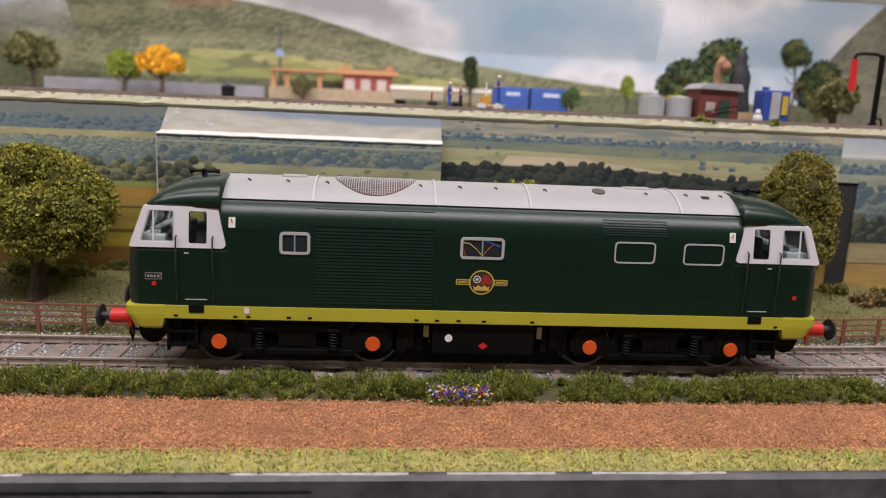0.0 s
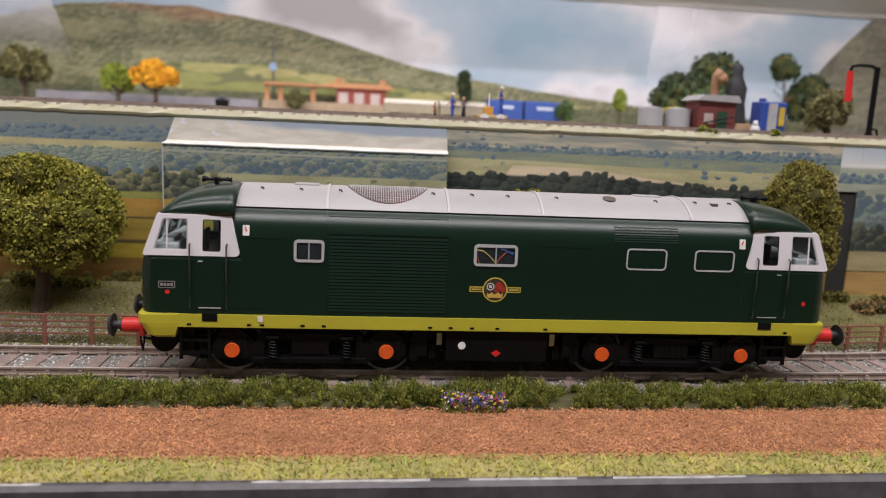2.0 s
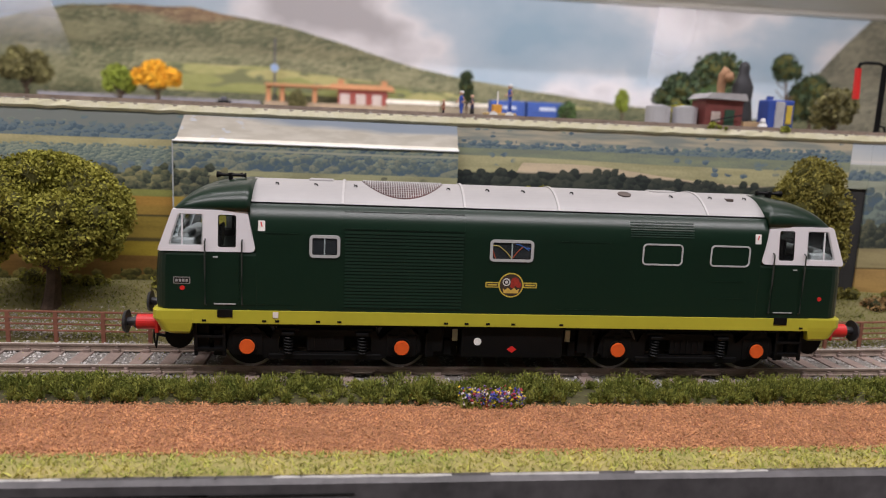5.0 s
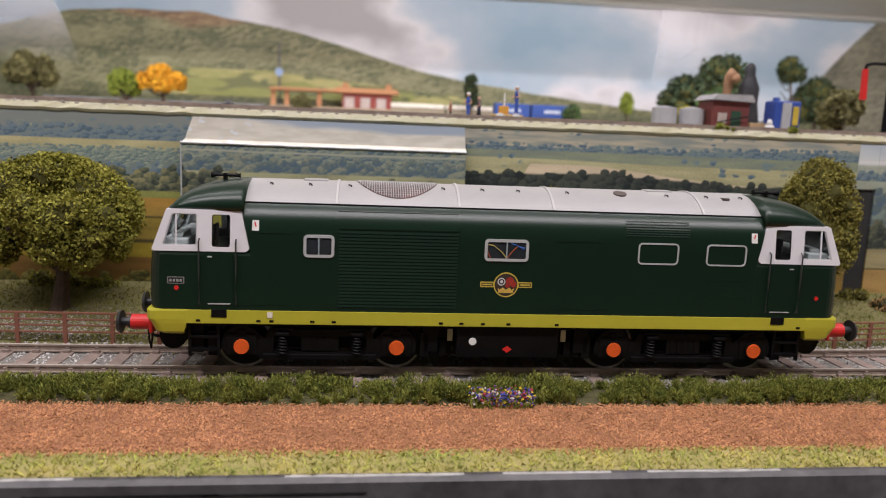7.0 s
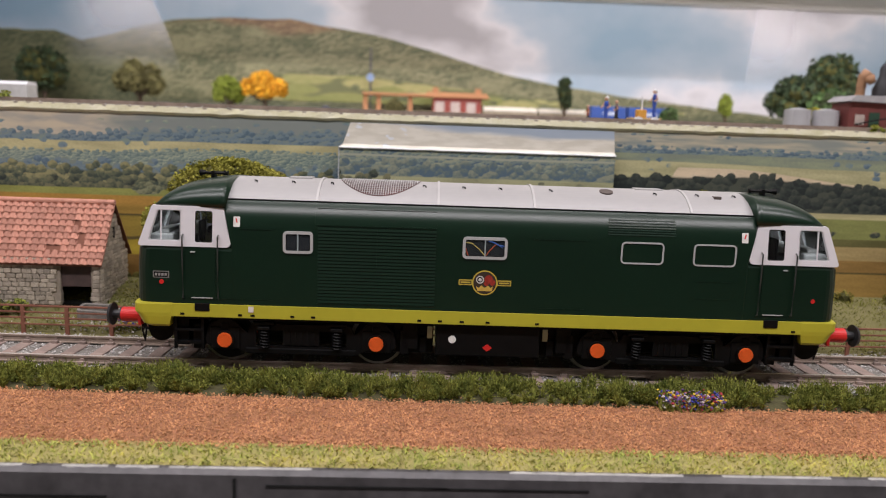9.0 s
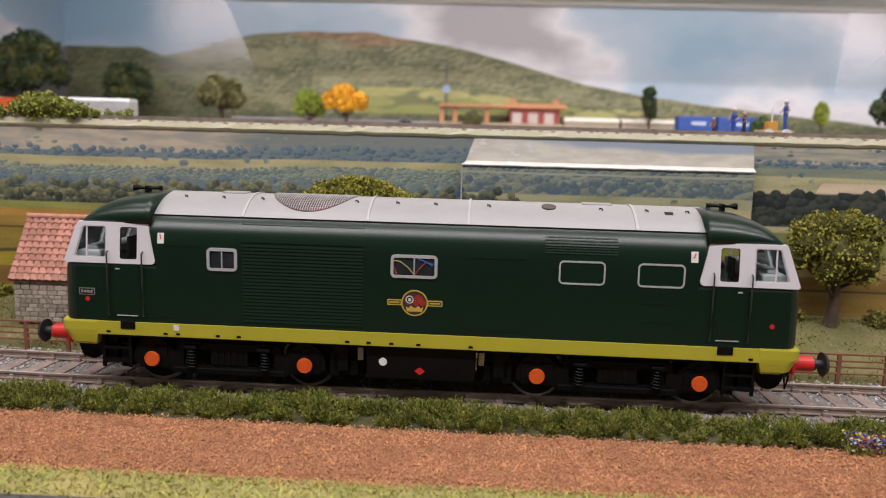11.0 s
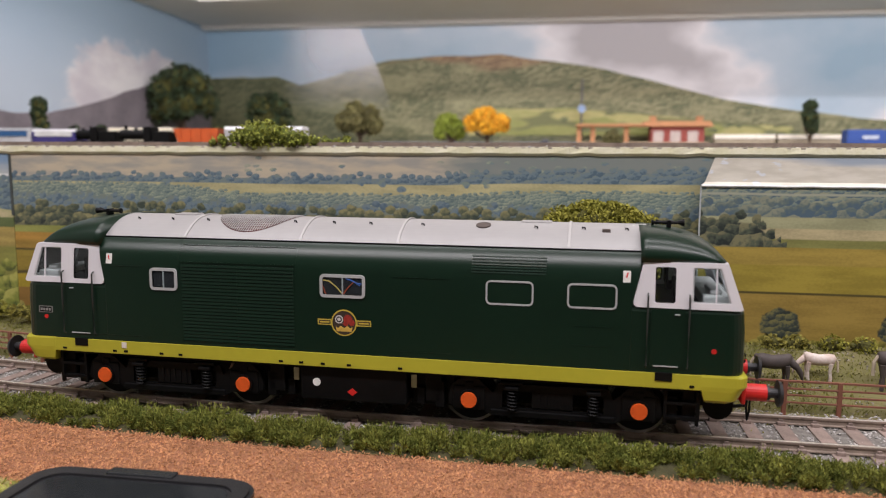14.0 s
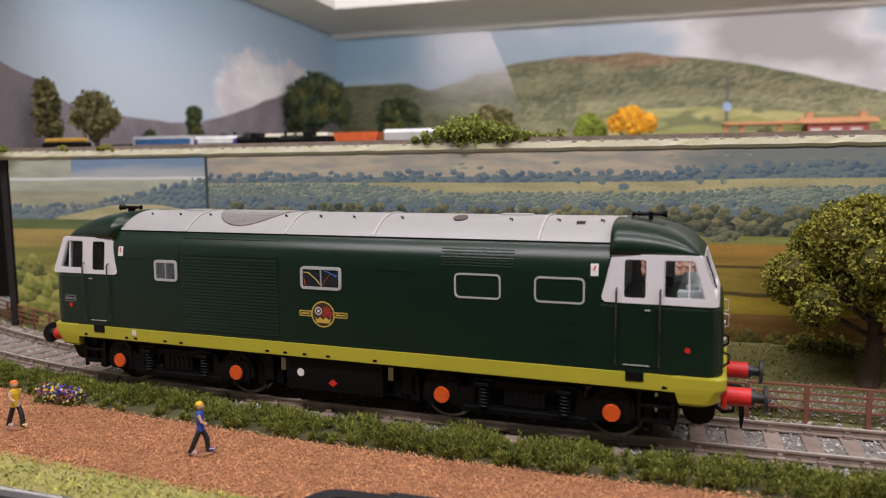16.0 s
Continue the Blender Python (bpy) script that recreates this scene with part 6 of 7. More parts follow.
brng = random.Random(4)
for k in range(30):
    x = -0.8 + 1.25 * k / 29 + brng.uniform(-0.01, 0.01)
    y = brng.uniform(0.464, 0.473)
    if -0.47 < x < -0.32 or x < -0.68:
        continue
    shrub(x, y, 0.0115, brng.uniform(0.018, 0.034), brng.uniform(0.006, 0.011), LEAF if brng.random() < 0.6 else LEAF2, k)
for x, y in ((-0.385, 0.424), (-0.402, 0.423), (-0.42, 0.424)):
    shrub(x, y, 0.003, 0.018, 0.006, HEDGE, int(-x * 1000), "green undergrowth at the foot of the barn", 500)
gr = np.random.default_rng(23)
sp = []
while len(sp) < 40000:
    x, y = gr.uniform(-0.85, 0.45), gr.uniform(0.398, 0.478)
    if y > track_y(x) + 0.037 and noise.noise(Vector((x * 16, y * 30, 2))) > gr.uniform(-0.5, 0.3):
        sp.append((x, y, ground_z(x, y)))
tagged(blades("meadow_grass", sp, 0.0014, 0.0005, mat("meadow_blade", (0.27, 0.23, 0.06), 0.9, col2=(0.13, 0.17, 0.035), scale=38, island=0.2, spec=0.15), seed=24), "straw-green grass tufts on the scenic ground", "grass", kind="stuff")
sp = []
while len(sp) < 1100:
    x, y = gr.uniform(-0.85, 0.45), gr.uniform(0.398, 0.46)
    if y > track_y(x) + 0.037 and noise.noise(Vector((x * 22, y * 30, 8))) > 0.1:
        sp.append((x, y, ground_z(x, y) + 0.0003))
tagged(chips("ground_stones", sp, 0.0008, mat("field_stone", (0.27, 0.24, 0.19), 0.9, var=0.25, scale=250, island=0.35), 26), "scattered pale grey stones on the ground", "stones", kind="stuff")

gv = np.random.default_rng(41)
sp = []
for cx, cy, sx, sy, k in ((-0.262, 0.416, 0.045, 0.009, 2200), (0.25, 0.405, 0.05, 0.006, 900)):
    for _ in range(k):
        x, y = gv.normal(cx, sx), gv.normal(cy, sy)
        if y > track_y(x) + 0.037:
            sp.append((x, y, ground_z(x, y) + 0.0003))
tagged(chips("tree_gravel", sp, 0.0007, mat("pale_gravel", (0.36, 0.33, 0.3), 0.9, var=0.2, scale=250, island=0.35), 43), "pale grey gravel scattered below the tree", "gravel", kind="stuff")
shrub(0.287, 0.452, 0.006, 0.022, 0.009, mat("rusty_leaf", (0.2, 0.11, 0.05), 0.9, col2=(0.3, 0.2, 0.08), scale=90, island=0.3, spec=0.15), 77, "rusty brown dry bush by the fence", 900)
flowers(-0.31, 0.4115, 0.018, 0.003, 5, 55)

# ---- stone barn ----
barn = empty("stone_barn", "stone model barn with worn red pantile roof", "building")
BX0, BX1, BY0, BY1, BZ, EZ, RZ = -0.462, -0.334, 0.4315, 0.474, 0.004, 0.032, 0.064
DX0, DX1, DZ = -0.3575, -0.339, 0.0305
ym = (BY0 + BY1) / 2
wallbm = prism(bmesh.new(), [(BX0, BZ), (DX0, BZ), (DX0, DZ), (DX1, DZ), (DX1, BZ), (BX1, BZ), (BX1, EZ + 0.001), (BX0, EZ + 0.001)], 0.0, 0.003, lambda u, v, d: Vector((u, BY0 + d, v)))
wf = part("front_wall", wallbm, MORTAR, barn)
for xx in (BX1 - 0.003, BX0):
    g = part("gable_wall", prism(bmesh.new(), [(BY0 + 0.003, BZ), (BY1, BZ), (BY1, EZ), (ym, RZ - 0.001), (BY0 + 0.003, EZ + 0.003)], 0.0, 0.003, lambda u, v, d: Vector((xx + d, u, v))), MORTAR, barn)
    if xx > -0.4:
        wg = g
part("back_wall", box(bmesh.new(), BX0, BX1, BY1 - 0.003, BY1 - 0.0002, BZ, EZ), MORTAR, barn)
part("barn_floor", box(bmesh.new(), BX0 + 0.002, BX1 - 0.002, BY0 + 0.002, BY1, BZ - 0.001, BZ + 0.001), BLACK, barn)
dl = part("half_door", box(bmesh.new(), DX0, DX1, BY0 + 0.0014, BY0 + 0.0022, 0.0155, DZ), mat("door_brown", (0.07, 0.045, 0.04), 0.7, var=0.3, scale=200), barn, "dark brown upper barn door")
bm = bmesh.new()
box(bm, DX0 - 0.002, DX1 + 0.002, BY0 - 0.0006, BY0 + 0.002, DZ, DZ + 0.0018, 0.0003)
part("lintel", bm, BARK, barn)
st = bmesh.new()
box(st, -0.5, 0.5, -0.5, 0.5, -0.5, 0.5, 0.14)
st_me = bpy.data.meshes.new("stone")
st.to_mesh(st_me)
st.free()
st_me.materials.append(STONE)
stn = random.Random(11)
z = BZ
while z < EZ - 0.001:
    h = stn.uniform(0.002, 0.0034)
    x = BX0
    while x < BX1 - 0.001:
        w = stn.uniform(0.003, 0.0062)
        if not (x + w > DX0 and x < DX1 and z < DZ + 0.0015):
            shared("stone", st_me, wf, Matrix.LocRotScale((min(x + w / 2, BX1 - w / 2), BY0 - 0.0001, z + h / 2), Euler((0, radians(stn.uniform(-4, 4)), 0)), (w * 0.9, 0.0013 + stn.uniform(0, 0.0005), h * 0.86)))
        x += w
    y = BY0
    while y < BY1 - 0.001:
        w = stn.uniform(0.003, 0.006)
        shared("stone", st_me, wg, Matrix.LocRotScale((BX1 + 0.0001, min(y + w / 2, BY1 - w / 2), z + h / 2), Euler((radians(stn.uniform(-4, 4)), 0, 0)), (0.0013 + stn.uniform(0, 0.0005), w * 0.9, h * 0.86)))
        y += w
    z += h
while z < RZ - 0.003:
    h = 0.0028
    half = (BY1 - BY0) / 2 * (RZ - z - h) / (RZ - EZ)
    y = ym - half
    while y < ym + half - 0.002:
        w = stn.uniform(0.003, 0.005)
        shared("stone", st_me, wg, Matrix.LocRotScale((BX1 + 0.0001, y + w / 2, z + h / 2), Euler((0, 0, 0)), (0.0015, w * 0.9, h * 0.86)))
        y += w
    z += h
part("gable_slit", box(bmesh.new(), BX1 - 0.001, BX1 + 0.001, ym - 0.001, ym + 0.001, 0.043, 0.05), BLACK, barn)
slope = math.atan2(RZ - EZ, ym - BY0)
for q in (-1, 1):
    rb = part("roof_slope", prism(bmesh.new(), [(BX0 - 0.002, -0.004), (BX1 + 0.0025, -0.004), (BX1 + 0.0025, math.hypot(RZ - EZ, ym - BY0) + 0.0005), (BX0 - 0.002, math.hypot(RZ - EZ, ym - BY0) + 0.0005)], 0.0, 0.0012, lambda u, v, d: Vector((u, ym + q * ((ym - BY0) - v * math.cos(slope)) - 0 * d, EZ + v * math.sin(slope) + d))), mat("roof_under", (0.2, 0.08, 0.05), 0.9), barn)
    if q < 0:
        front_roof = rb
ti = bmesh.new()
tp = []
for k in range(9):
    u = -0.5 + k / 8
    tp.append((u, 0.22 * math.cos(u * 6.2832 + 1.2)))
loft(ti, [[(u, v0, w + lift) for u, w in tp] + [(u, v0, w + lift - 0.25) for u, w in reversed(tp)] for v0, lift in ((-0.55, 0.28), (0.55, 0.0))])
ti_me = bpy.data.meshes.new("roof_tile")
bmesh.ops.recalc_face_normals(ti, faces=ti.faces)
ti.to_mesh(ti_me)
ti.free()
ti_me.materials.append(TILE)
L = math.hypot(RZ - EZ, ym - BY0) + 0.004
ROWS_T, COLS_T = 10, 30
for i in range(ROWS_T):
    for j in range(COLS_T):
        if (i, j) in ((2, 22), (2, 23), (3, 26), (4, 26), (6, 25), (1, 14)):
            continue
        v = -0.004 + (i + 0.5) * L / ROWS_T
        u = BX0 - 0.002 + (j + 0.5) * (BX1 - BX0 + 0.0045) / COLS_T
        w = (BX1 - BX0 + 0.0045) / COLS_T
        shared("roof_tile", ti_me, front_roof, Matrix.Translation((u, BY0 + v * math.cos(slope), EZ + v * math.sin(slope) + 0.0014)) @ Euler((slope, 0, radians(stn.uniform(-1.5, 1.5)))).to_matrix().to_4x4() @ Matrix.Diagonal((w * 1.02, L / ROWS_T * 1.1, 0.0028, 1)))
bm = bmesh.new()
for k in range(26):
    cyl(bm, (BX0 - 0.002 + 0.0051 * k, ym, RZ + 0.0012), (BX0 + 0.0029 + 0.0051 * k, ym, RZ + 0.0014), 0.0019, 0.0017, n=10)
part("ridge_tile", bm, TILE, barn)
tr_ = empty("water_trough", "grey stone water trough before the barn", "trough")
bm = bmesh.new()
prism(bm, rounded(-0.343, -0.322, 0.418, 0.427, 0.002), -0.002, 0.0055, lambda u, v, d: Vector((u, v, d + ground_z(u, v))), (rounded(-0.3415, -0.3235, 0.4195, 0.4255, 0.0015),))
part("trough_wall", bm, BALLASTBED, tr_)


# ---- animals and figures ----
def horse(x, y, turn, coat, mane, label, s=1.0, graze=False):
    z = ground_z(x, y)
    m = pose(x, y, z, 0, 0, turn)
    h = empty("horse", label, "horse", m, group="grazing horses")
    bm = bmesh.new()
    rings = []
    for u, zz, ry, rz in ((-0.0125, 0.0168, 0.0012, 0.0015), (-0.0118, 0.0165, 0.0032, 0.0036), (-0.008, 0.016, 0.004, 0.0046), (-0.002, 0.0152, 0.0037, 0.0044), (0.004, 0.0156, 0.0037, 0.0046), (0.0075, 0.0168, 0.003, 0.0042), (0.0092, 0.0176, 0.0016, 0.0024)):
        rings.append([(u * s, ry * s * math.cos(a), (zz + rz * math.sin(a)) * s) for a in np.linspace(0, 6.2832, 12, endpoint=False)])
    loft(bm, rings)
    part("body", bm, coat, h, smooth=True)
    hd = [(0.0075, 0.0175), (0.012, 0.0215), (0.0145, 0.0245), (0.0185, 0.0215)] if not graze else [(0.0075, 0.0168), (0.0125, 0.0125), (0.0155, 0.008), (0.0165, 0.003)]
    bm = bmesh.new()
    rings = []
    for (u, zz), r in zip(hd, (0.0028, 0.002, 0.0019, 0.001)):
        rings.append([(u * s + 0.4 * r * s * math.sin(a), r * 0.75 * s * math.cos(a), (zz + r * math.sin(a)) * s) for a in np.linspace(0, 6.2832, 10, endpoint=False)])
    loft(bm, rings)
    part("head", bm, coat, h, smooth=True)
    bm = bmesh.new()
    tube(bm, [(u * s - 0.001 * s, 0, (zz + 0.0022) * s) for u, zz in hd[:3]], 0.001 * s, 6)
    part("mane", bm, mane, h)
    bm = bmesh.new()
    tube(bm, [(-0.0122 * s, 0, 0.0178 * s), (-0.0142 * s, 0, 0.014 * s), (-0.0144 * s, 0, 0.007 * s)], 0.0009 * s, 6)
    part("tail", bm, mane, h)
    for u, yy in ((-0.0095, 0.0022), (-0.0105, -0.0022), (0.0055, 0.002), (0.0065, -0.002)):
        bm = bmesh.new()
        cyl(bm, (u * s, yy * s, 0.0135 * s), (u * s + 0.0006 * s, yy * s, 0.0065 * s), 0.0018 * s, 0.001 * s, n=8)
        cyl(bm, (u * s + 0.0006 * s, yy * s, 0.0066 * s), (u * s, yy * s, -0.0004), 0.0009 * s, 0.0011 * s, n=8)
        part("leg", bm, coat, h)


DUN = mat("horse_grey_brown", (0.075, 0.06, 0.055), 0.7, var=0.3, scale=150)
CREAM = mat("horse_cream", (0.5, 0.42, 0.32), 0.7, var=0.15, scale=150)
PIE = mat("horse_pied", (0.8, 0.74, 0.69), 0.7, col2=(0.48, 0.3, 0.22), scale=110)
horse(-0.043, 0.424, 180, PIE, CREAM, "cream and chestnut pied pony standing in the field", 0.66)
horse(-0.163, 0.422, 0, DUN, CREAM, "grey-brown horse with pale mane grazing by the fence", 0.86, True)
horse(-0.14, 0.43, 170, PIE, CREAM, "pied pony grazing beside the grey horse", 0.7, True)
horse(-0.1005, 0.424, 0, DUN, CREAM, "dark brown horse with pale mane and tail standing in the field", 0.98)
horse(-0.553, 0.43, 20, DUN, BLACK, "dark grey horse standing in the field", 0.85)


def figure(x, y, z, shirt, legs, turn, label, s=1.0, hat=None, stride=True):
    """A small painted figurine, one plain mesh."""
    m = bmesh.new()
    k = 0.0035 if stride else 0.0012
    for q in (-1, 1):
        tube(m, [(0.0, q * 0.0011, 0.0108), (q * k * 0.6, q * 0.0012, 0.0062), (q * k - 0.001, q * 0.0012, 0.001), (q * k + 0.0008, q * 0.0012, 0.0004)], 0.00115, 7)
    a = len(m.faces)
    shoe = len(m.faces)
    if stride:
        for q in (-1, 1):
            box(m, q * k - 0.0016, q * k + 0.0019, q * 0.0012 - 0.0008, q * 0.0012 + 0.0008, 0.0003, 0.0019, 0.0003)
    shoe_end = a = len(m.faces)
    rings = []
    for zz, ry, rx in ((0.0102, 0.0023, 0.0016), (0.013, 0.002, 0.0015), (0.0165, 0.0028, 0.0017), (0.0182, 0.0022, 0.0014), (0.0188, 0.0008, 0.0008)):
        rings.append([(rx * math.cos(t), ry * math.sin(t), zz) for t in np.linspace(0, 6.2832, 12, endpoint=False)])
    loft(m, rings)
    b = len(m.faces)
    for q in (-1, 1):
        tube(m, [(0, q * 0.0026, 0.0176), (-q * 0.0014, q * 0.0032, 0.0148), (-q * 0.001 + 0.0022, q * 0.0026, 0.0134)], 0.0007, 6)
    ball(m, (0.0002, 0, 0.0207), 0.0017, 2)
    c = len(m.faces)
    if hat:
        ball(m, (-0.0001, 0, 0.0214), 0.0018, 2, 0, 0.75)
    m.faces.ensure_lookup_table()
    for i, f in enumerate(m.faces):
        f.material_index = 5 if shoe <= i < shoe_end else 0 if i < a else 1 if i < b else 2 if i < c else 3
    if stride:
        k0 = len(m.faces)
        cyl(m, (0, 0, -0.0006), (0, 0, 0.0004), 0.0042, n=18)
        m.faces.ensure_lookup_table()
        for f in m.faces[k0:]:
            f.material_index = 4
    for v in m.verts:
        v.co *= s
    ob = link("figurine", m, [legs, shirt, mat("figure_skin", (0.55, 0.33, 0.22), 0.6), hat or shirt, TURFBED, mat("figure_shoe", (0.66, 0.5, 0.46), 0.6)])
    ob.matrix_world = pose(x, y, z, 0, 0, turn)
    return tagged(ob, label, "figurine", group="painted figurines")


F_BLUE = mat("figure_blue", (0.03, 0.08, 0.4), 0.6)
F_BLACK = mat("figure_black", (0.02, 0.02, 0.025), 0.6)
F_YEL = mat("figure_yellow", (0.7, 0.45, 0.03), 0.6)
F_ORG = mat("figure_orange", (0.7, 0.16, 0.02), 0.6)
F_WHITE = mat("figure_white", (0.7, 0.7, 0.7), 0.6)
for nm, (x, y), sh, ht, tn in (("runner in a blue vest and yellow cap on the brown path", (-0.537, 0.2975), F_BLUE, F_YEL, 20), ("runner in a yellow shirt and orange cap on the brown path", (-0.6385, 0.303), F_YEL, F_ORG, -10)):
    figure(x, y, -0.0052, sh, F_BLACK, tn, nm, 0.98, ht)

# ---- black plastic case lying on the front edge ----
case = empty("plastic_case", "black plastic case with rounded corners lying on the verge", "case")
bm = prism(bmesh.new(), rounded(-0.473, -0.383, 0.186, 0.2725, 0.012, 6), -0.0062, -0.0012, lambda u, v, d: Vector((u, v, d)))
part("body", bm, PLASTIC, case)
bm = prism(bmesh.new(), rounded(-0.4715, -0.3845, 0.186, 0.271, 0.011, 6), -0.0012, -0.0002, lambda u, v, d: Vector((u, v, d)), (rounded(-0.466, -0.39, 0.191, 0.2655, 0.008, 6),))
part("rim", bm, PLASTIC, case)
bm = box(bmesh.new(), -0.444, -0.417, 0.2668, 0.2718, -0.0004, 0.0006, 0.0003)
part("latch", bm, mat("latch_grey", (0.03, 0.032, 0.034), 0.25), case)
bm = prism(bmesh.new(), rounded(-0.465, -0.391, 0.192, 0.2645, 0.008, 6), -0.0012, -0.0009, lambda u, v, d: Vector((u, v, d)))
part("window", bm, mat("case_window", (0.02, 0.022, 0.024), 0.15), case)

# ---- upper deck: track and things ----
DZ0 = 0.1266
utrack = empty("upper_track", "upper deck model track with thin rails along the edge", "railway track")
for yy in (0.4835, 0.5):
    bm = bmesh.new()
    box(bm, -1.0, 0.64, yy - 0.0005, yy + 0.0005, DZ0, DZ0 + 0.0024)
    part("rail", bm, RAILSIDE, utrack)
us = bmesh.new()
box(us, -0.0013, 0.0013, -0.0098, 0.0112, 0, 0.0012, 0.0002)
us_me = bpy.data.meshes.new("sleeper_small")
us.to_mesh(us_me)
us.free()
us_me.materials.append(mat("ash_sleeper", (0.4, 0.35, 0.28), 0.9, obj=0.25))
for k in range(200):
    shared("sleeper", us_me, utrack, Matrix.Translation((-0.98 + 0.0081 * k, 0.4918, DZ0 - 0.0014)))


def round_tree(name, label, x, y, zb, z0, z1, rx, leaf, seed, n=1800, size=0.003, core=(0.03, 0.04, 0.014), trunk=0.003):
    return tree(name, label, x, y, zb, z0, z1, rx, rx * 0.8, trunk, leaf, seed, n, size, 16, 0.42, core)


L_ORANGE = mat("leaf_orange", (0.72, 0.34, 0.02), 0.85, col2=(0.78, 0.45, 0.03), scale=60, island=0.3)
L_LIME = mat("leaf_lime", (0.2, 0.26, 0.03), 0.85, col2=(0.28, 0.33, 0.05), scale=60, island=0.4)
L_DARK = mat("leaf_dark", (0.02, 0.037, 0.015), 0.85, col2=(0.045, 0.07, 0.025), scale=40, island=0.5)
L_OLIVE = mat("leaf_olive", (0.14, 0.13, 0.045), 0.85, col2=(0.2, 0.18, 0.07), scale=40, island=0.4)
L_MID = mat("leaf_mid", (0.05, 0.11, 0.03), 0.85, col2=(0.1, 0.16, 0.05), scale=40, island=0.4)
G0 = 0.1255
round_tree("autumn_tree", "bright orange autumn model tree on the upper deck", -0.398, 1.226, G0, 0.149, 0.201, 0.039, L_ORANGE, 51, 5200, 0.0034, (0.6, 0.27, 0.015))
round_tree("lime_tree", "lime-green model tree beside the orange one", -0.463, 1.25, G0, 0.145, 0.194, 0.031, L_LIME, 52, 2800, 0.0036, (0.14, 0.17, 0.02))
round_tree("hazel_tree", "olive model tree on the upper deck", -0.642, 1.337, G0, 0.15, 0.222, 0.047, L_OLIVE, 53, 3400, 0.004, (0.1, 0.09, 0.035))
tree("pine_tree", "slim dark model pine tree", 0.103, 1.254, G0, 0.146, 0.212, 0.014, 0.014, 0.002, L_DARK, 54, 1500, 0.003, 16, 0.6)
round_tree("big_oak", "large dark green model oak on the upper deck", -0.965, 1.29, G0, 0.16, 0.287, 0.075, L_DARK, 55, 4200, 0.0045, trunk=0.006)
round_tree("dark_tree", "dark green model tree against the backdrop", -0.84, 1.4, G0, 0.15, 0.25, 0.05, L_DARK, 56, 2200, 0.0045)
round_tree("lime_bush", "lime-green bush below the large oak", -0.92, 1.2, G0, 0.128, 0.168, 0.026, L_LIME, 57, 900, 0.003, (0.08, 0.1, 0.015))
round_tree("green_bush", "mid-green bush below the large oak", -0.855, 1.22, G0, 0.128, 0.172, 0.028, L_MID, 58, 900, 0.003)
round_tree("dark_tree", "clump of dark green model trees near the tanks", 0.372, 1.0, G0, 0.14, 0.207, 0.042, L_DARK, 59, 2400, 0.004)
round_tree("dark_tree", "clump of dark green model trees near the tanks", 0.432, 1.02, G0, 0.145, 0.242, 0.045, L_DARK, 60, 2600, 0.004)
round_tree("dark_tree", "mid-green model tree near the tanks", 0.4, 0.96, G0, 0.13, 0.19, 0.03, L_MID, 61, 1400, 0.0035)
round_tree("slim_tree", "thin dark model tree with a tuft crown", 0.645, 1.2, G0, 0.21, 0.265, 0.028, L_DARK, 62, 900, 0.004, trunk=0.002)
round_tree("dark_tree", "dark spreading model tree by the hill", 0.71, 1.22, G0, 0.14, 0.235, 0.045, L_DARK, 63, 2000, 0.0045)
round_tree("small_tree", "small light green model tree", 0.36, 1.2, G0, 0.15, 0.193, 0.013, L_LIME, 64, 700, 0.003, (0.06, 0.08, 0.015), 0.0015)
round_tree("small_tree", "small round green model bush by the containers", 0.262, 1.18, G0, 0.13, 0.166, 0.018, L_MID, 65, 800, 0.003)
round_tree("small_tree", "small olive bush beside the station canopy", -0.187, 1.36, G0, 0.13, 0.172, 0.018, L_OLIVE, 66, 700, 0.003)
round_tree("small_tree", "olive tree near the water crane", 0.39, 0.68, G0, 0.128, 0.175, 0.026, L_OLIVE, 67, 1500, 0.0026)
round_tree("yellow_bush", "bright yellow-green bush behind the tanks", 0.232, 0.68, G0, 0.127, 0.15, 0.018, mat("leaf_yellow", (0.45, 0.4, 0.02), 0.85, island=0.3), 68, 900, 0.002, (0.2, 0.18, 0.01), 0.001)
tree("poplar_tree", "tall yellow-green model poplar by the west wall", -0.975, 0.68, G0, 0.132, 0.21, 0.017, 0.014, 0.0025, L_OLIVE, 69, 1600, 0.0026, 20, 0.6)
tree("broad_tree", "olive broad model tree by the west wall", -0.925, 0.69, G0, 0.135, 0.196, 0.028, 0.02, 0.0025, L_OLIVE, 70, 1800, 0.0026, 18, 0.45)
tree("cypress_tree", "dark conical cypress on the upper deck", -0.95, 0.9, G0, 0.13, 0.197, 0.012, 0.011, 0.002, L_DARK, 71, 1000, 0.0028, 14, 0.7)
for k, (x, y, w) in enumerate(((-0.99, 0.86, 0.014), (-0.985, 1.02, 0.014), (-0.93, 1.0, 0.012))):
    round_tree("small_tree", "small dark round tree by the west wall", x, y, G0, 0.13, 0.165, w, L_DARK, 80 + k, 500, 0.003)


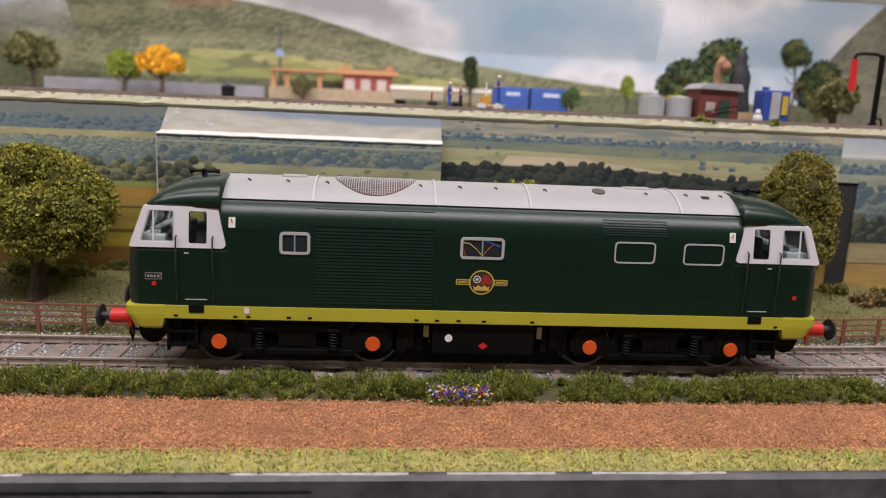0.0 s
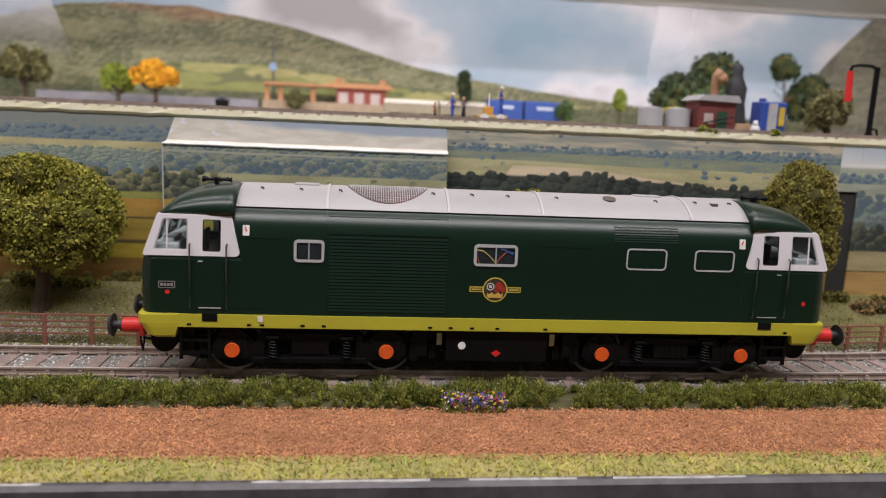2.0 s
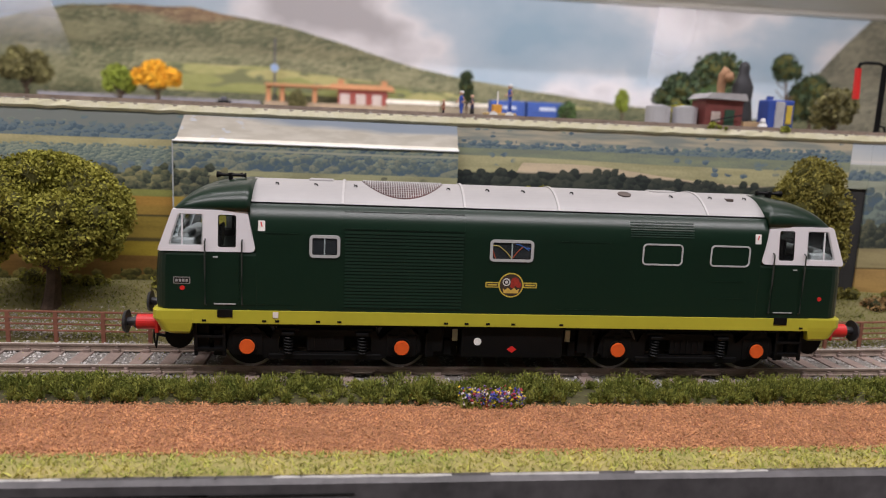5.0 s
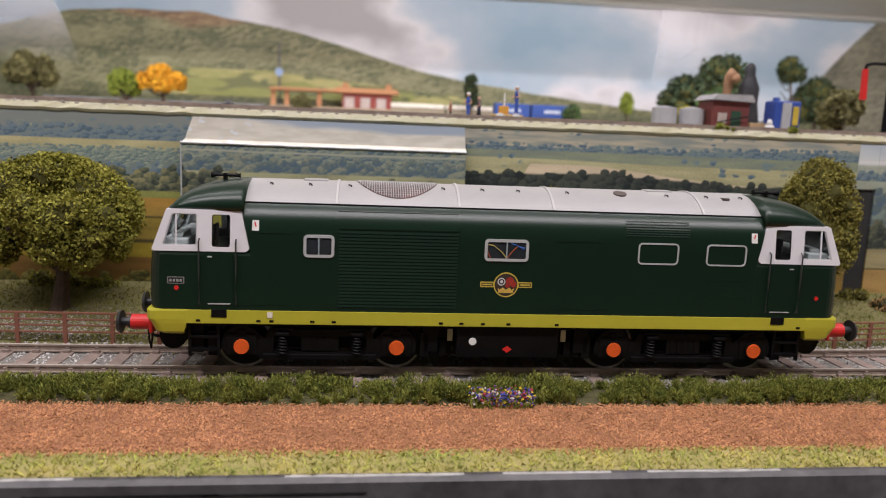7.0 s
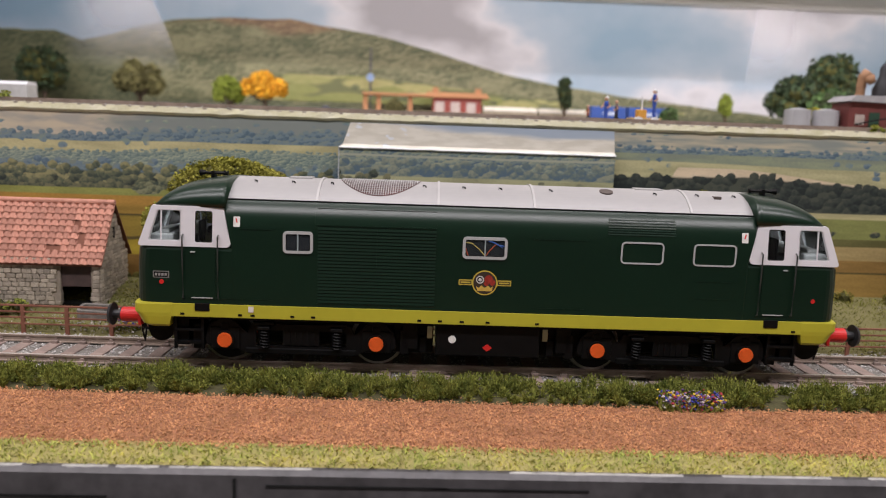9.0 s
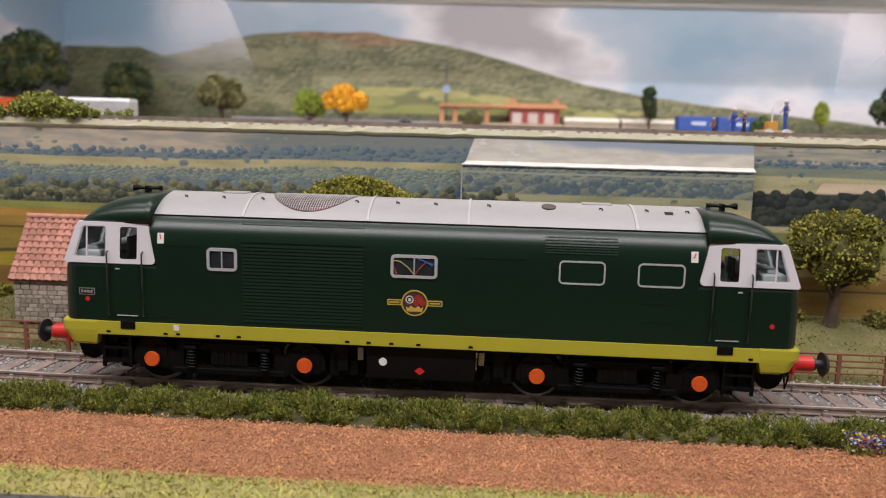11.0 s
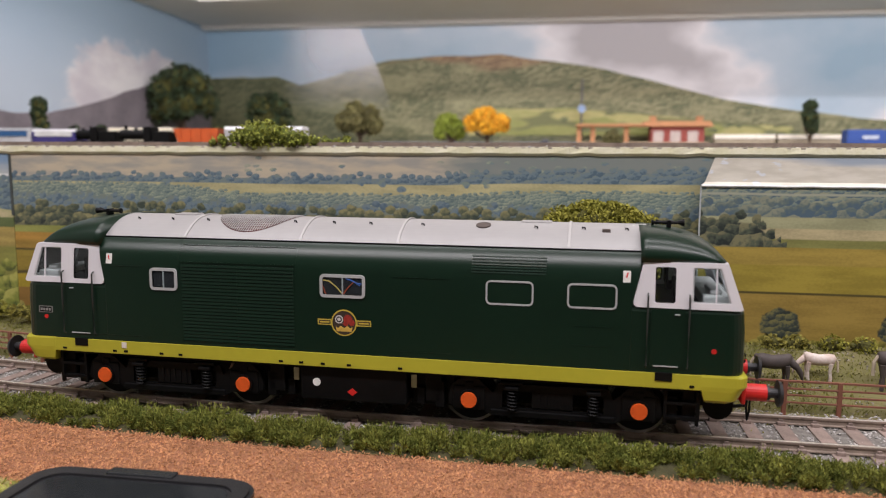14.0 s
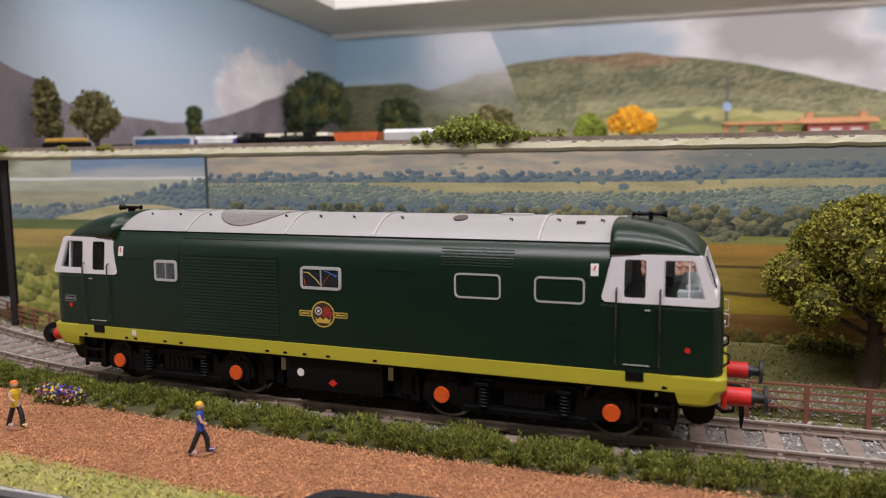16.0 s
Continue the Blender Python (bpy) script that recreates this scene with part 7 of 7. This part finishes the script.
def moss(x0, x1, y, h, seed, label):
    s = empty("moss_clump", label, "bush", group="moss clumps on the deck edge")
    mr = random.Random(seed)
    bl = []
    for k in range(14):
        u = (k + 0.5) / 14
        r = h * (0.28 + 0.5 * math.exp(-((u - 0.42) / 0.2) ** 2)) * mr.uniform(0.8, 1.15)
        bl.append((x0 + (x1 - x0) * u, y + mr.uniform(-0.003, 0.003), DZ0 + r * 0.45, r * 0.62))
    bm = bmesh.new()
    for b in bl:
        ball(bm, b[:3], b[3] * 0.8, 1, 0.3)
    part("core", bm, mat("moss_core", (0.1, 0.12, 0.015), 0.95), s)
    leaves("foliage", crown_points(bl, 1700, seed), 0.0012, mat("moss_leaf", (0.2, 0.25, 0.03), 0.85, col2=(0.38, 0.38, 0.07), scale=90, island=0.45), seed, s)


moss(-0.506, -0.41, 0.4845, 0.021, 91, "yellow-green moss clump on the deck edge")
moss(-0.842, -0.818, 0.474, 0.012, 92, "green moss hanging over the tunnel edge")
for x in (0.17, 0.224, -0.735, -0.775):
    moss(x - 0.007, x + 0.007, 0.4845, 0.0042, int(x * 100) + 300, "tiny rusty-yellow tuft on the deck edge")

# station
stn_ = empty("station_building", "red model station with orange roof and long canopy", "building")
RB = mat("station_red", (0.3, 0.065, 0.05), 0.7, var=0.15, scale=60)
RO = mat("station_roof", (0.55, 0.26, 0.12), 0.7, var=0.12, scale=60)
part("wall", box(bmesh.new(), -0.117, -0.024, 1.41, 1.45, G0, 0.179), RB, stn_)
part("roof", prism(bmesh.new(), [(-0.135, 0.178), (-0.01, 0.178), (-0.016, 0.187), (-0.129, 0.187)], 0.0, 0.06, lambda u, v, d: Vector((u, 1.4 + d, v))), RO, stn_)
for x in (-0.112, -0.03):
    part("chimney", box(bmesh.new(), x - 0.006, x + 0.006, 1.425, 1.435, 0.185, 0.197, 0.0008), RO, stn_)
for x in (-0.105, -0.075, -0.045):
    w = part("window", box(bmesh.new(), x - 0.008, x + 0.01, 1.4085, 1.4105, 0.149, 0.17), mat("station_pane", (0.5, 0.42, 0.38), 0.5), stn_)
part("canopy", box(bmesh.new(), -0.25, -0.128, 1.395, 1.44, 0.178, 0.1825, 0.0008), RO, stn_)
for x in (-0.245, -0.22, -0.16):
    part("canopy_post", box(bmesh.new(), x - 0.004, x + 0.004, 1.41, 1.416, G0, 0.179), RO, stn_)
part("platform", box(bmesh.new(), -0.25, -0.02, 1.385, 1.46, G0, 0.15), mat("platform_tan", (0.4, 0.3, 0.2), 0.8), stn_)
for x0, x1 in ((-0.03, 0.063), (0.067, 0.162)):
    wg_ = empty("flat_wagon", "cream-roofed model goods wagon in the siding", "wagon", group="siding wagons")
    part("body", box(bmesh.new(), x0, x1, 1.285, 1.305, 0.136, 0.153, 0.001), mat("wagon_tan", (0.32, 0.27, 0.19), 0.7), wg_)
    part("roof", prism(bmesh.new(), [(1.283, 0.153), (1.307, 0.153), (1.302, 0.16), (1.288, 0.16)], x0, x1, lambda u, v, d: Vector((d, u, v))), mat("wagon_cream", (0.7, 0.65, 0.55), 0.6), wg_)
    for q in (0.2, 0.8):
        part("bogie", box(bmesh.new(), x0 + (x1 - x0) * q - 0.008, x0 + (x1 - x0) * q + 0.008, 1.287, 1.303, G0, 0.137, 0.001), BLACK, wg_)
for x0, x1 in ((0.135, 0.192), (0.196, 0.258)):
    cn = empty("shipping_container", "blue ribbed model shipping container", "container", group="blue containers")
    sh = part("shell", box(bmesh.new(), x0, x1, 1.185, 1.21, G0, 0.1635, 0.0008), mat("container_blue", (0.025, 0.07, 0.28), 0.5, var=0.15, scale=60), cn)
    for k in range(12):
        xx = x0 + 0.003 + (x1 - x0 - 0.006) * k / 11
        part("rib", box(bmesh.new(), xx - 0.0012, xx + 0.0012, 1.1842, 1.186, 0.129, 0.161), mat("container_blue", (0.025, 0.07, 0.28)), sh)
    part("lettering_bar", box(bmesh.new(), x0 + 0.02, x1 - 0.015, 1.1836, 1.1843, 0.15, 0.155), mat("container_letter", (0.45, 0.5, 0.6), 0.6), cn)
# low wall and lineside bits
lw = tagged(link("platform_wall", box(bmesh.new(), -0.62, -0.25, 1.33, 1.345, G0, 0.148, 0.001), mat("wall_grey", (0.26, 0.25, 0.27), 0.8, scale=40)), "low grey lineside wall on the upper deck", "wall")
car_ = empty("model_car", "small dark model car beside the station", "car")
part("body", box(bmesh.new(), -0.315, -0.292, 1.28, 1.29, G0 + 0.012, G0 + 0.02, 0.002), BLACK, car_)
part("cabin", box(bmesh.new(), -0.31, -0.298, 1.281, 1.289, G0 + 0.02, G0 + 0.026, 0.002), mat("car_glass", (0.1, 0.1, 0.12), 0.2), car_)
part("wheels_base", box(bmesh.new(), -0.314, -0.293, 1.281, 1.289, G0, G0 + 0.013, 0.001), BLACK, car_)
# back road lamp with a blue sign, on the far wall joint
sg = empty("lamp_post", "tall lamp post with round blue sign", "lamp post")
part("post", cyl(bmesh.new(), (-0.24, 1.47, G0), (-0.24, 1.47, 0.27), 0.0022, n=10), mat("post_grey", (0.12, 0.12, 0.12), 0.5), sg)
part("sign", cyl(bmesh.new(), (-0.24, 1.468, 0.214), (-0.24, 1.464, 0.214), 0.0075, n=20), mat("sign_blue", (0.3, 0.42, 0.65), 0.4), sg)

# silver tanks
for x in (0.1855, 0.2105):
    tk = empty("storage_tank", "silver-grey upright model storage tank", "tank", group="storage tanks")
    bm = bmesh.new()
    cyl(bm, (x, 0.625, G0), (x, 0.625, 0.1452), 0.0108, n=28)
    part("shell", bm, mat("tank_silver", (0.5, 0.5, 0.53), 0.4, metal=0.3, var=0.08, scale=60), tk)
    bm = bmesh.new()
    cyl(bm, (x, 0.625, 0.1452), (x, 0.625, 0.1468), 0.0104, 0.003, n=28)
    for a in range(8):
        tube(bm, [(x + 0.0109 * math.cos(a), 0.625 + 0.0109 * math.sin(a), G0), (x + 0.0109 * math.cos(a), 0.625 + 0.0109 * math.sin(a), 0.145)], 0.0002, 4)
    part("lid", bm, mat("tank_lid", (0.42, 0.42, 0.44), 0.5, metal=0.3), tk)
# shed
shd = empty("goods_shed", "small dark red model shed with grey roof", "shed")
part("wall", box(bmesh.new(), 0.2235, 0.2575, 0.612, 0.64, G0, 0.1525), mat("shed_red", (0.16, 0.04, 0.035), 0.7, var=0.2, scale=150), shd)
part("roof", prism(bmesh.new(), [(0.2205, 0.1535), (0.2605, 0.1525), (0.2575, 0.1585), (0.2265, 0.1585)], 0.0, 0.036, lambda u, v, d: Vector((u, 0.608 + d, v))), mat("shed_roof", (0.36, 0.35, 0.36), 0.6), shd)
part("door", box(bmesh.new(), 0.241, 0.25, 0.6112, 0.6122, G0, 0.1445), mat("shed_door", (0.02, 0.06, 0.035), 0.6), shd)
part("window", box(bmesh.new(), 0.229, 0.237, 0.6112, 0.6122, 0.134, 0.1425), mat("station_pane", (0.5, 0.42, 0.38)), shd)
part("handrail", tube(bmesh.new(), [(0.228, 0.609, 0.134), (0.24, 0.608, 0.137), (0.255, 0.608, 0.14)], 0.0007, 6), BLACK, shd)
tagged(link("crate", box(bmesh.new(), 0.2585, 0.274, 0.61, 0.625, G0, 0.135, 0.0005), mat("crate_tan", (0.42, 0.29, 0.16), 0.8, scale=200)), "tan wooden crate beside the shed", "crate")
# statues and machine
bm = bmesh.new()
rings = []
for z, r in ((G0, 0.012), (0.14, 0.0105), (0.155, 0.0085), (0.168, 0.0092), (0.176, 0.006), (0.18, 0.0045), (0.186, 0.0048), (0.19, 0.003), (0.1915, 0.0005)):
    rings.append([(0.281 + r * math.cos(a) * 1.1, 0.66 + r * math.sin(a) * 0.8, z) for a in np.linspace(0, 6.2832, 14, endpoint=False)])
loft(bm, rings)
tagged(link("statue", bm, mat("statue_dark", (0.03, 0.03, 0.034), 0.6, var=0.3, scale=150), smooth=True), "dark hooded statue on the upper deck", "statue")
bm = bmesh.new()
tube(bm, [(0.258, 0.66, G0), (0.259, 0.66, 0.15), (0.26, 0.66, 0.17), (0.2595, 0.658, 0.178), (0.262, 0.655, 0.183)], 0.0042, 10)
ball(bm, (0.264, 0.654, 0.176), 0.0045, 2, 0.3)
tagged(link("carved_post", bm, mat("carved_wood", (0.4, 0.22, 0.12), 0.7, var=0.2, scale=150), smooth=True), "carved tan wooden post beside the statue", "carving")
mc = empty("blue_machine", "blue and yellow lineside machine cabinet", "machine")
part("cabinet", box(bmesh.new(), 0.2745, 0.2985, 0.6, 0.618, G0, 0.1545, 0.0012), mat("machine_blue", (0.03, 0.07, 0.32), 0.45), mc)
part("panel", box(bmesh.new(), 0.281, 0.289, 0.5985, 0.6005, 0.1295, 0.153, 0.0004), mat("machine_grey", (0.4, 0.4, 0.42), 0.5), mc)
part("side_panel", box(bmesh.new(), 0.291, 0.296, 0.5985, 0.6005, 0.134, 0.15, 0.0004), mat("machine_yellow", (0.55, 0.4, 0.05), 0.5), mc)
part("top_cap", cyl(bmesh.new(), (0.28, 0.609, 0.1545), (0.28, 0.609, 0.1575), 0.003, n=12), mat("machine_blue", (0.03, 0.07, 0.32)), mc)
bm = bmesh.new()
ball(bm, (0.2685, 0.596, 0.1305), 0.0042, 2)
cyl(bm, (0.2685, 0.596, 0.133), (0.2685, 0.596, 0.138), 0.003, 0.0015, n=12)
cyl(bm, (0.2685, 0.596, G0), (0.2685, 0.596, 0.129), 0.003, n=12)
tagged(link("white_urn", bm, mat("urn_white", (0.7, 0.7, 0.7), 0.4), smooth=True), "small white urn before the blue machine", "urn")
# water crane
wc = empty("water_crane", "black water crane with hanging red bag", "water crane")
bm = bmesh.new()
cyl(bm, (0.3415, 0.551, G0), (0.3415, 0.551, 0.1835), 0.0022, n=14)
cyl(bm, (0.3415, 0.551, G0), (0.3415, 0.551, 0.131), 0.004, 0.003, n=14)
part("column", bm, BLACK, wc)
part("arm", tube(bmesh.new(), [(0.3415, 0.551, 0.182), (0.336, 0.551, 0.1842), (0.325, 0.551, 0.1842), (0.3195, 0.551, 0.183), (0.3185, 0.551, 0.1795)], 0.0013, 8), BLACK, wc)
part("bag", cyl(bmesh.new(), (0.3185, 0.551, 0.1795), (0.3195, 0.551, 0.1555), 0.0024, 0.0028, n=14), RED, wc, "red hose bag")
part("brace", tube(bmesh.new(), [(0.3415, 0.551, 0.135), (0.348, 0.551, 0.134), (0.35, 0.551, 0.1266)], 0.0009, 6), BLACK, wc)
# figures by the line and a little trolley
figure(-0.0005, 0.552, 0.1255, F_BLUE, F_BLUE, 200, "track worker in blue overalls and pale cap", 0.95, F_WHITE, False)
figure(0.0085, 0.556, 0.1255, mat("figure_navy", (0.03, 0.03, 0.1), 0.6), F_BLACK, 160, "track worker in a dark jacket", 0.85, None, False)
figure(-0.0135, 0.556, 0.1255, mat("figure_rust", (0.3, 0.08, 0.05), 0.6), F_BLACK, 180, "track worker in a rust jacket, crouching", 0.65, None, False)
figure(0.0375, 0.556, 0.1315, F_BLUE, F_BLUE, 180, "worker in blue standing on the trolley", 0.98, F_WHITE, False)
tl = empty("rail_trolley", "small white and orange rail trolley on the upper line", "trolley")
part("deck", box(bmesh.new(), 0.018, 0.042, 0.55, 0.562, 0.1295, 0.1318, 0.0005), mat("trolley_tan", (0.5, 0.35, 0.15), 0.6), tl)
part("box", box(bmesh.new(), 0.024, 0.031, 0.552, 0.56, 0.1318, 0.138, 0.0006), mat("trolley_orange", (0.6, 0.3, 0.05), 0.6), tl)
for x in (0.024, 0.0365):
    part("wheel", cyl(bmesh.new(), (x, 0.5485, 0.1293), (x, 0.5505, 0.1293), 0.0034, n=18), F_WHITE, tl)
part("mast", cyl(bmesh.new(), (0.028, 0.556, 0.138), (0.028, 0.556, 0.148), 0.0005, n=8), F_WHITE, tl)


# ---- rakes of stock in the western sidings ----
def vehicle(name, label, cat, x0, x1, z1, cols, y=0.78, roof=None, stripe=None, tank=False, grp="siding stock"):
    v = empty(name, label, cat, group=grp)
    zb = G0 + 0.006
    if tank:
        bm = bmesh.new()
        prism(bm, [(x0 + 0.001, z1), (x1 - 0.001, z1), (x1 - 0.007, zb), (x0 + 0.007, zb)], -0.011, 0.011, lambda u, w, d: Vector((u, y + d, w)))
        for k in range(4):
            xx = x0 + (x1 - x0) * (k + 0.8) / 4.6
            box(bm, xx - 0.0006, xx + 0.0006, y - 0.0118, y - 0.011, zb + 0.002, z1)
        part("hopper", bm, cols, v)
    else:
        part("body", box(bmesh.new(), x0, x1, y - 0.011, y + 0.011, zb, z1 - 0.003, 0.0008), cols, v)
        part("roof", prism(bmesh.new(), [(y - 0.0113, z1 - 0.003), (y + 0.0113, z1 - 0.003), (y + 0.008, z1), (y - 0.008, z1)], x0, x1, lambda u, w, d: Vector((d, u, w))), roof or cols, v)
    if stripe:
        part("window_band", box(bmesh.new(), x0 + 0.004, x1 - 0.004, y - 0.0116, y - 0.0108, zb + 0.0095, zb + 0.0155), stripe, v)
    for q in (0.18, 0.82):
        xc = x0 + (x1 - x0) * q
        bg = part("bogie", box(bmesh.new(), xc - 0.007, xc + 0.007, y - 0.009, y + 0.009, G0 + 0.001, zb, 0.0006), BLACK, v)
        for dx in (-0.0045, 0.0045):
            part("wheel", cyl(bmesh.new(), (xc + dx, y - 0.0098, G0 + 0.003), (xc + dx, y - 0.0088, G0 + 0.003), 0.003, n=14), BLACK, bg)
    return v


V_BLUE, V_WHITE = mat("coach_blue", (0.05, 0.14, 0.32), 0.4), mat("coach_white", (0.6, 0.6, 0.62), 0.4)
V_ORG, V_SIL = mat("hopper_orange", (0.5, 0.09, 0.02), 0.5, var=0.15, scale=100), mat("coach_silver", (0.42, 0.42, 0.42), 0.4, metal=0.2)
V_CREAM = mat("van_cream", (0.55, 0.5, 0.38), 0.5)
vehicle("coach", "white and blue model coach in the siding", "coach", -0.943, -0.862, 0.1505, V_WHITE, roof=V_SIL, stripe=V_BLUE)
vehicle("locomotive_shunter", "purple and white model locomotive in the siding", "locomotive", -0.86, -0.807, 0.149, mat("loco_purple", (0.06, 0.05, 0.22), 0.4), roof=V_WHITE, stripe=F_WHITE)
vehicle("goods_van", "cream-roofed goods van behind the black engines", "wagon", -0.80, -0.72, 0.1525, V_CREAM, y=0.83, roof=V_CREAM)
vehicle("hopper_wagon", "orange-red model hopper wagon", "wagon", -0.691, -0.637, 0.1495, V_ORG, tank=True)
vehicle("silver_coach", "silver streamlined model coach", "coach", -0.632, -0.545, 0.1515, V_SIL, roof=V_WHITE)


def steam(x0, x1):
    v = empty("steam_engine", "black model steam engine with tender in the siding", "locomotive", group="siding stock")
    y, zb = 0.775, G0 + 0.0065
    L_ = x1 - x0
    part("boiler", cyl(bmesh.new(), (x0, y, zb + 0.011), (x0 + L_ * 0.5, y, zb + 0.011), 0.0055, n=18), BLACK, v)
    part("cab", box(bmesh.new(), x0 + L_ * 0.5, x0 + L_ * 0.64, y - 0.009, y + 0.009, zb + 0.002, zb + 0.0195, 0.0006), BLACK, v)
    part("tender", box(bmesh.new(), x0 + L_ * 0.67, x1, y - 0.009, y + 0.009, zb + 0.002, zb + 0.0145, 0.0008), BLACK, v)
    part("frame", box(bmesh.new(), x0, x1, y - 0.008, y + 0.008, zb + 0.001, zb + 0.004), BLACK, v)
    part("chimney", cyl(bmesh.new(), (x0 + 0.005, y, zb + 0.015), (x0 + 0.005, y, zb + 0.021), 0.0016, n=12), BLACK, v)
    part("dome", cyl(bmesh.new(), (x0 + L_ * 0.28, y, zb + 0.015), (x0 + L_ * 0.28, y, zb + 0.0185), 0.0022, 0.0015, n=12), BLACK, v)
    for k in range(5):
        xx = x0 + L_ * (0.1 + 0.19 * k)
        part("wheel", cyl(bmesh.new(), (xx, y - 0.0095, zb), (xx, y - 0.0082, zb), 0.004, n=18), mat("wheel_dark", (0.03, 0.03, 0.03), 0.5), v)


steam(-0.817, -0.757)
steam(-0.754, -0.694)
vehicle("goods_wagon", "dark open goods wagon", "wagon", -0.985, -0.948, 0.142, BLACK)
yl = empty("yellow_wagon", "yellow-topped flat wagon on the upper deck", "wagon", group="siding stock")
part("body", box(bmesh.new(), -0.862, -0.824, 0.555, 0.57, 0.1315, 0.136, 0.0006), BLACK, yl)
part("load", box(bmesh.new(), -0.86, -0.826, 0.556, 0.569, 0.136, 0.1395, 0.0008), mat("load_yellow", (0.55, 0.32, 0.04), 0.6), yl)
for x in (-0.855, -0.832):
    part("wheel", cyl(bmesh.new(), (x, 0.554, 0.1288), (x, 0.5555, 0.1288), 0.003, n=16), BLACK, yl)
    part("axle", cyl(bmesh.new(), (x, 0.5555, 0.1288), (x, 0.57, 0.1288), 0.0028, n=12), BLACK, yl)


# ---- what moves ----
RUN = [(0.0, 0.0), (6.0, 0.0), (6.5, 0.0), (7.0, -0.0072), (7.5, -0.0262), (8.0, -0.0532), (8.5, -0.0785), (9.0, -0.1059), (11.5, -0.236), (12.0, -0.2637), (12.5, -0.2888), (13.0, -0.3162), (13.5, -0.341), (14.0, -0.3678), (14.5, -0.3938), (15.0, -0.4231), (15.5, -0.4583), (16.0, -0.499)]


def loco_x(t):
    ts = [r[0] for r in RUN]
    i = max(0, min(len(RUN) - 2, int(np.searchsorted(ts, t, side="right")) - 1))
    t0, x0 = RUN[i]
    t1, x1 = RUN[i + 1]

    def rate(k):
        if 0 < k < len(RUN) - 1:
            a = (RUN[k][1] - RUN[k - 1][1]) / (RUN[k][0] - RUN[k - 1][0])
            b = (RUN[k + 1][1] - RUN[k][1]) / (RUN[k + 1][0] - RUN[k][0])
            return 0.0 if a * b == 0 else (a + b) / 2
        return 0.0 if k == 0 else (RUN[k][1] - RUN[k - 1][1]) / (RUN[k][0] - RUN[k - 1][0])
    h, u = t1 - t0, (t - t0) / (t1 - t0)
    return (2 * u ** 3 - 3 * u ** 2 + 1) * x0 + (u ** 3 - 2 * u ** 2 + u) * h * rate(i) + (3 * u ** 2 - 2 * u ** 3) * x1 + (u ** 3 - u ** 2) * h * rate(i + 1)


def loco_pose(t):
    x = loco_x(t)
    a, b = on_track(x - 0.0911), on_track(x + 0.0911)
    turn = math.degrees(math.atan2(b[1] - a[1], b[0] - a[0]))
    return pose(x, (a[1] + b[1]) / 2, (a[2] + b[2]) / 2, 0, 0, turn)


def motions():
    times = [0.0, 3.0, 6.0] + [6.25 + 0.25 * k for k in range(40)]
    walk(loco, [(t, loco_pose(t)) for t in times])
    for w, x in WHEELS:
        rows = []
        for t in times:
            rows.append((t, Matrix.Translation((x, 0, 0.0131)) @ Matrix.Rotation(loco_x(t) / 0.0131, 4, "Y")))
        walk(w, rows)


motions()
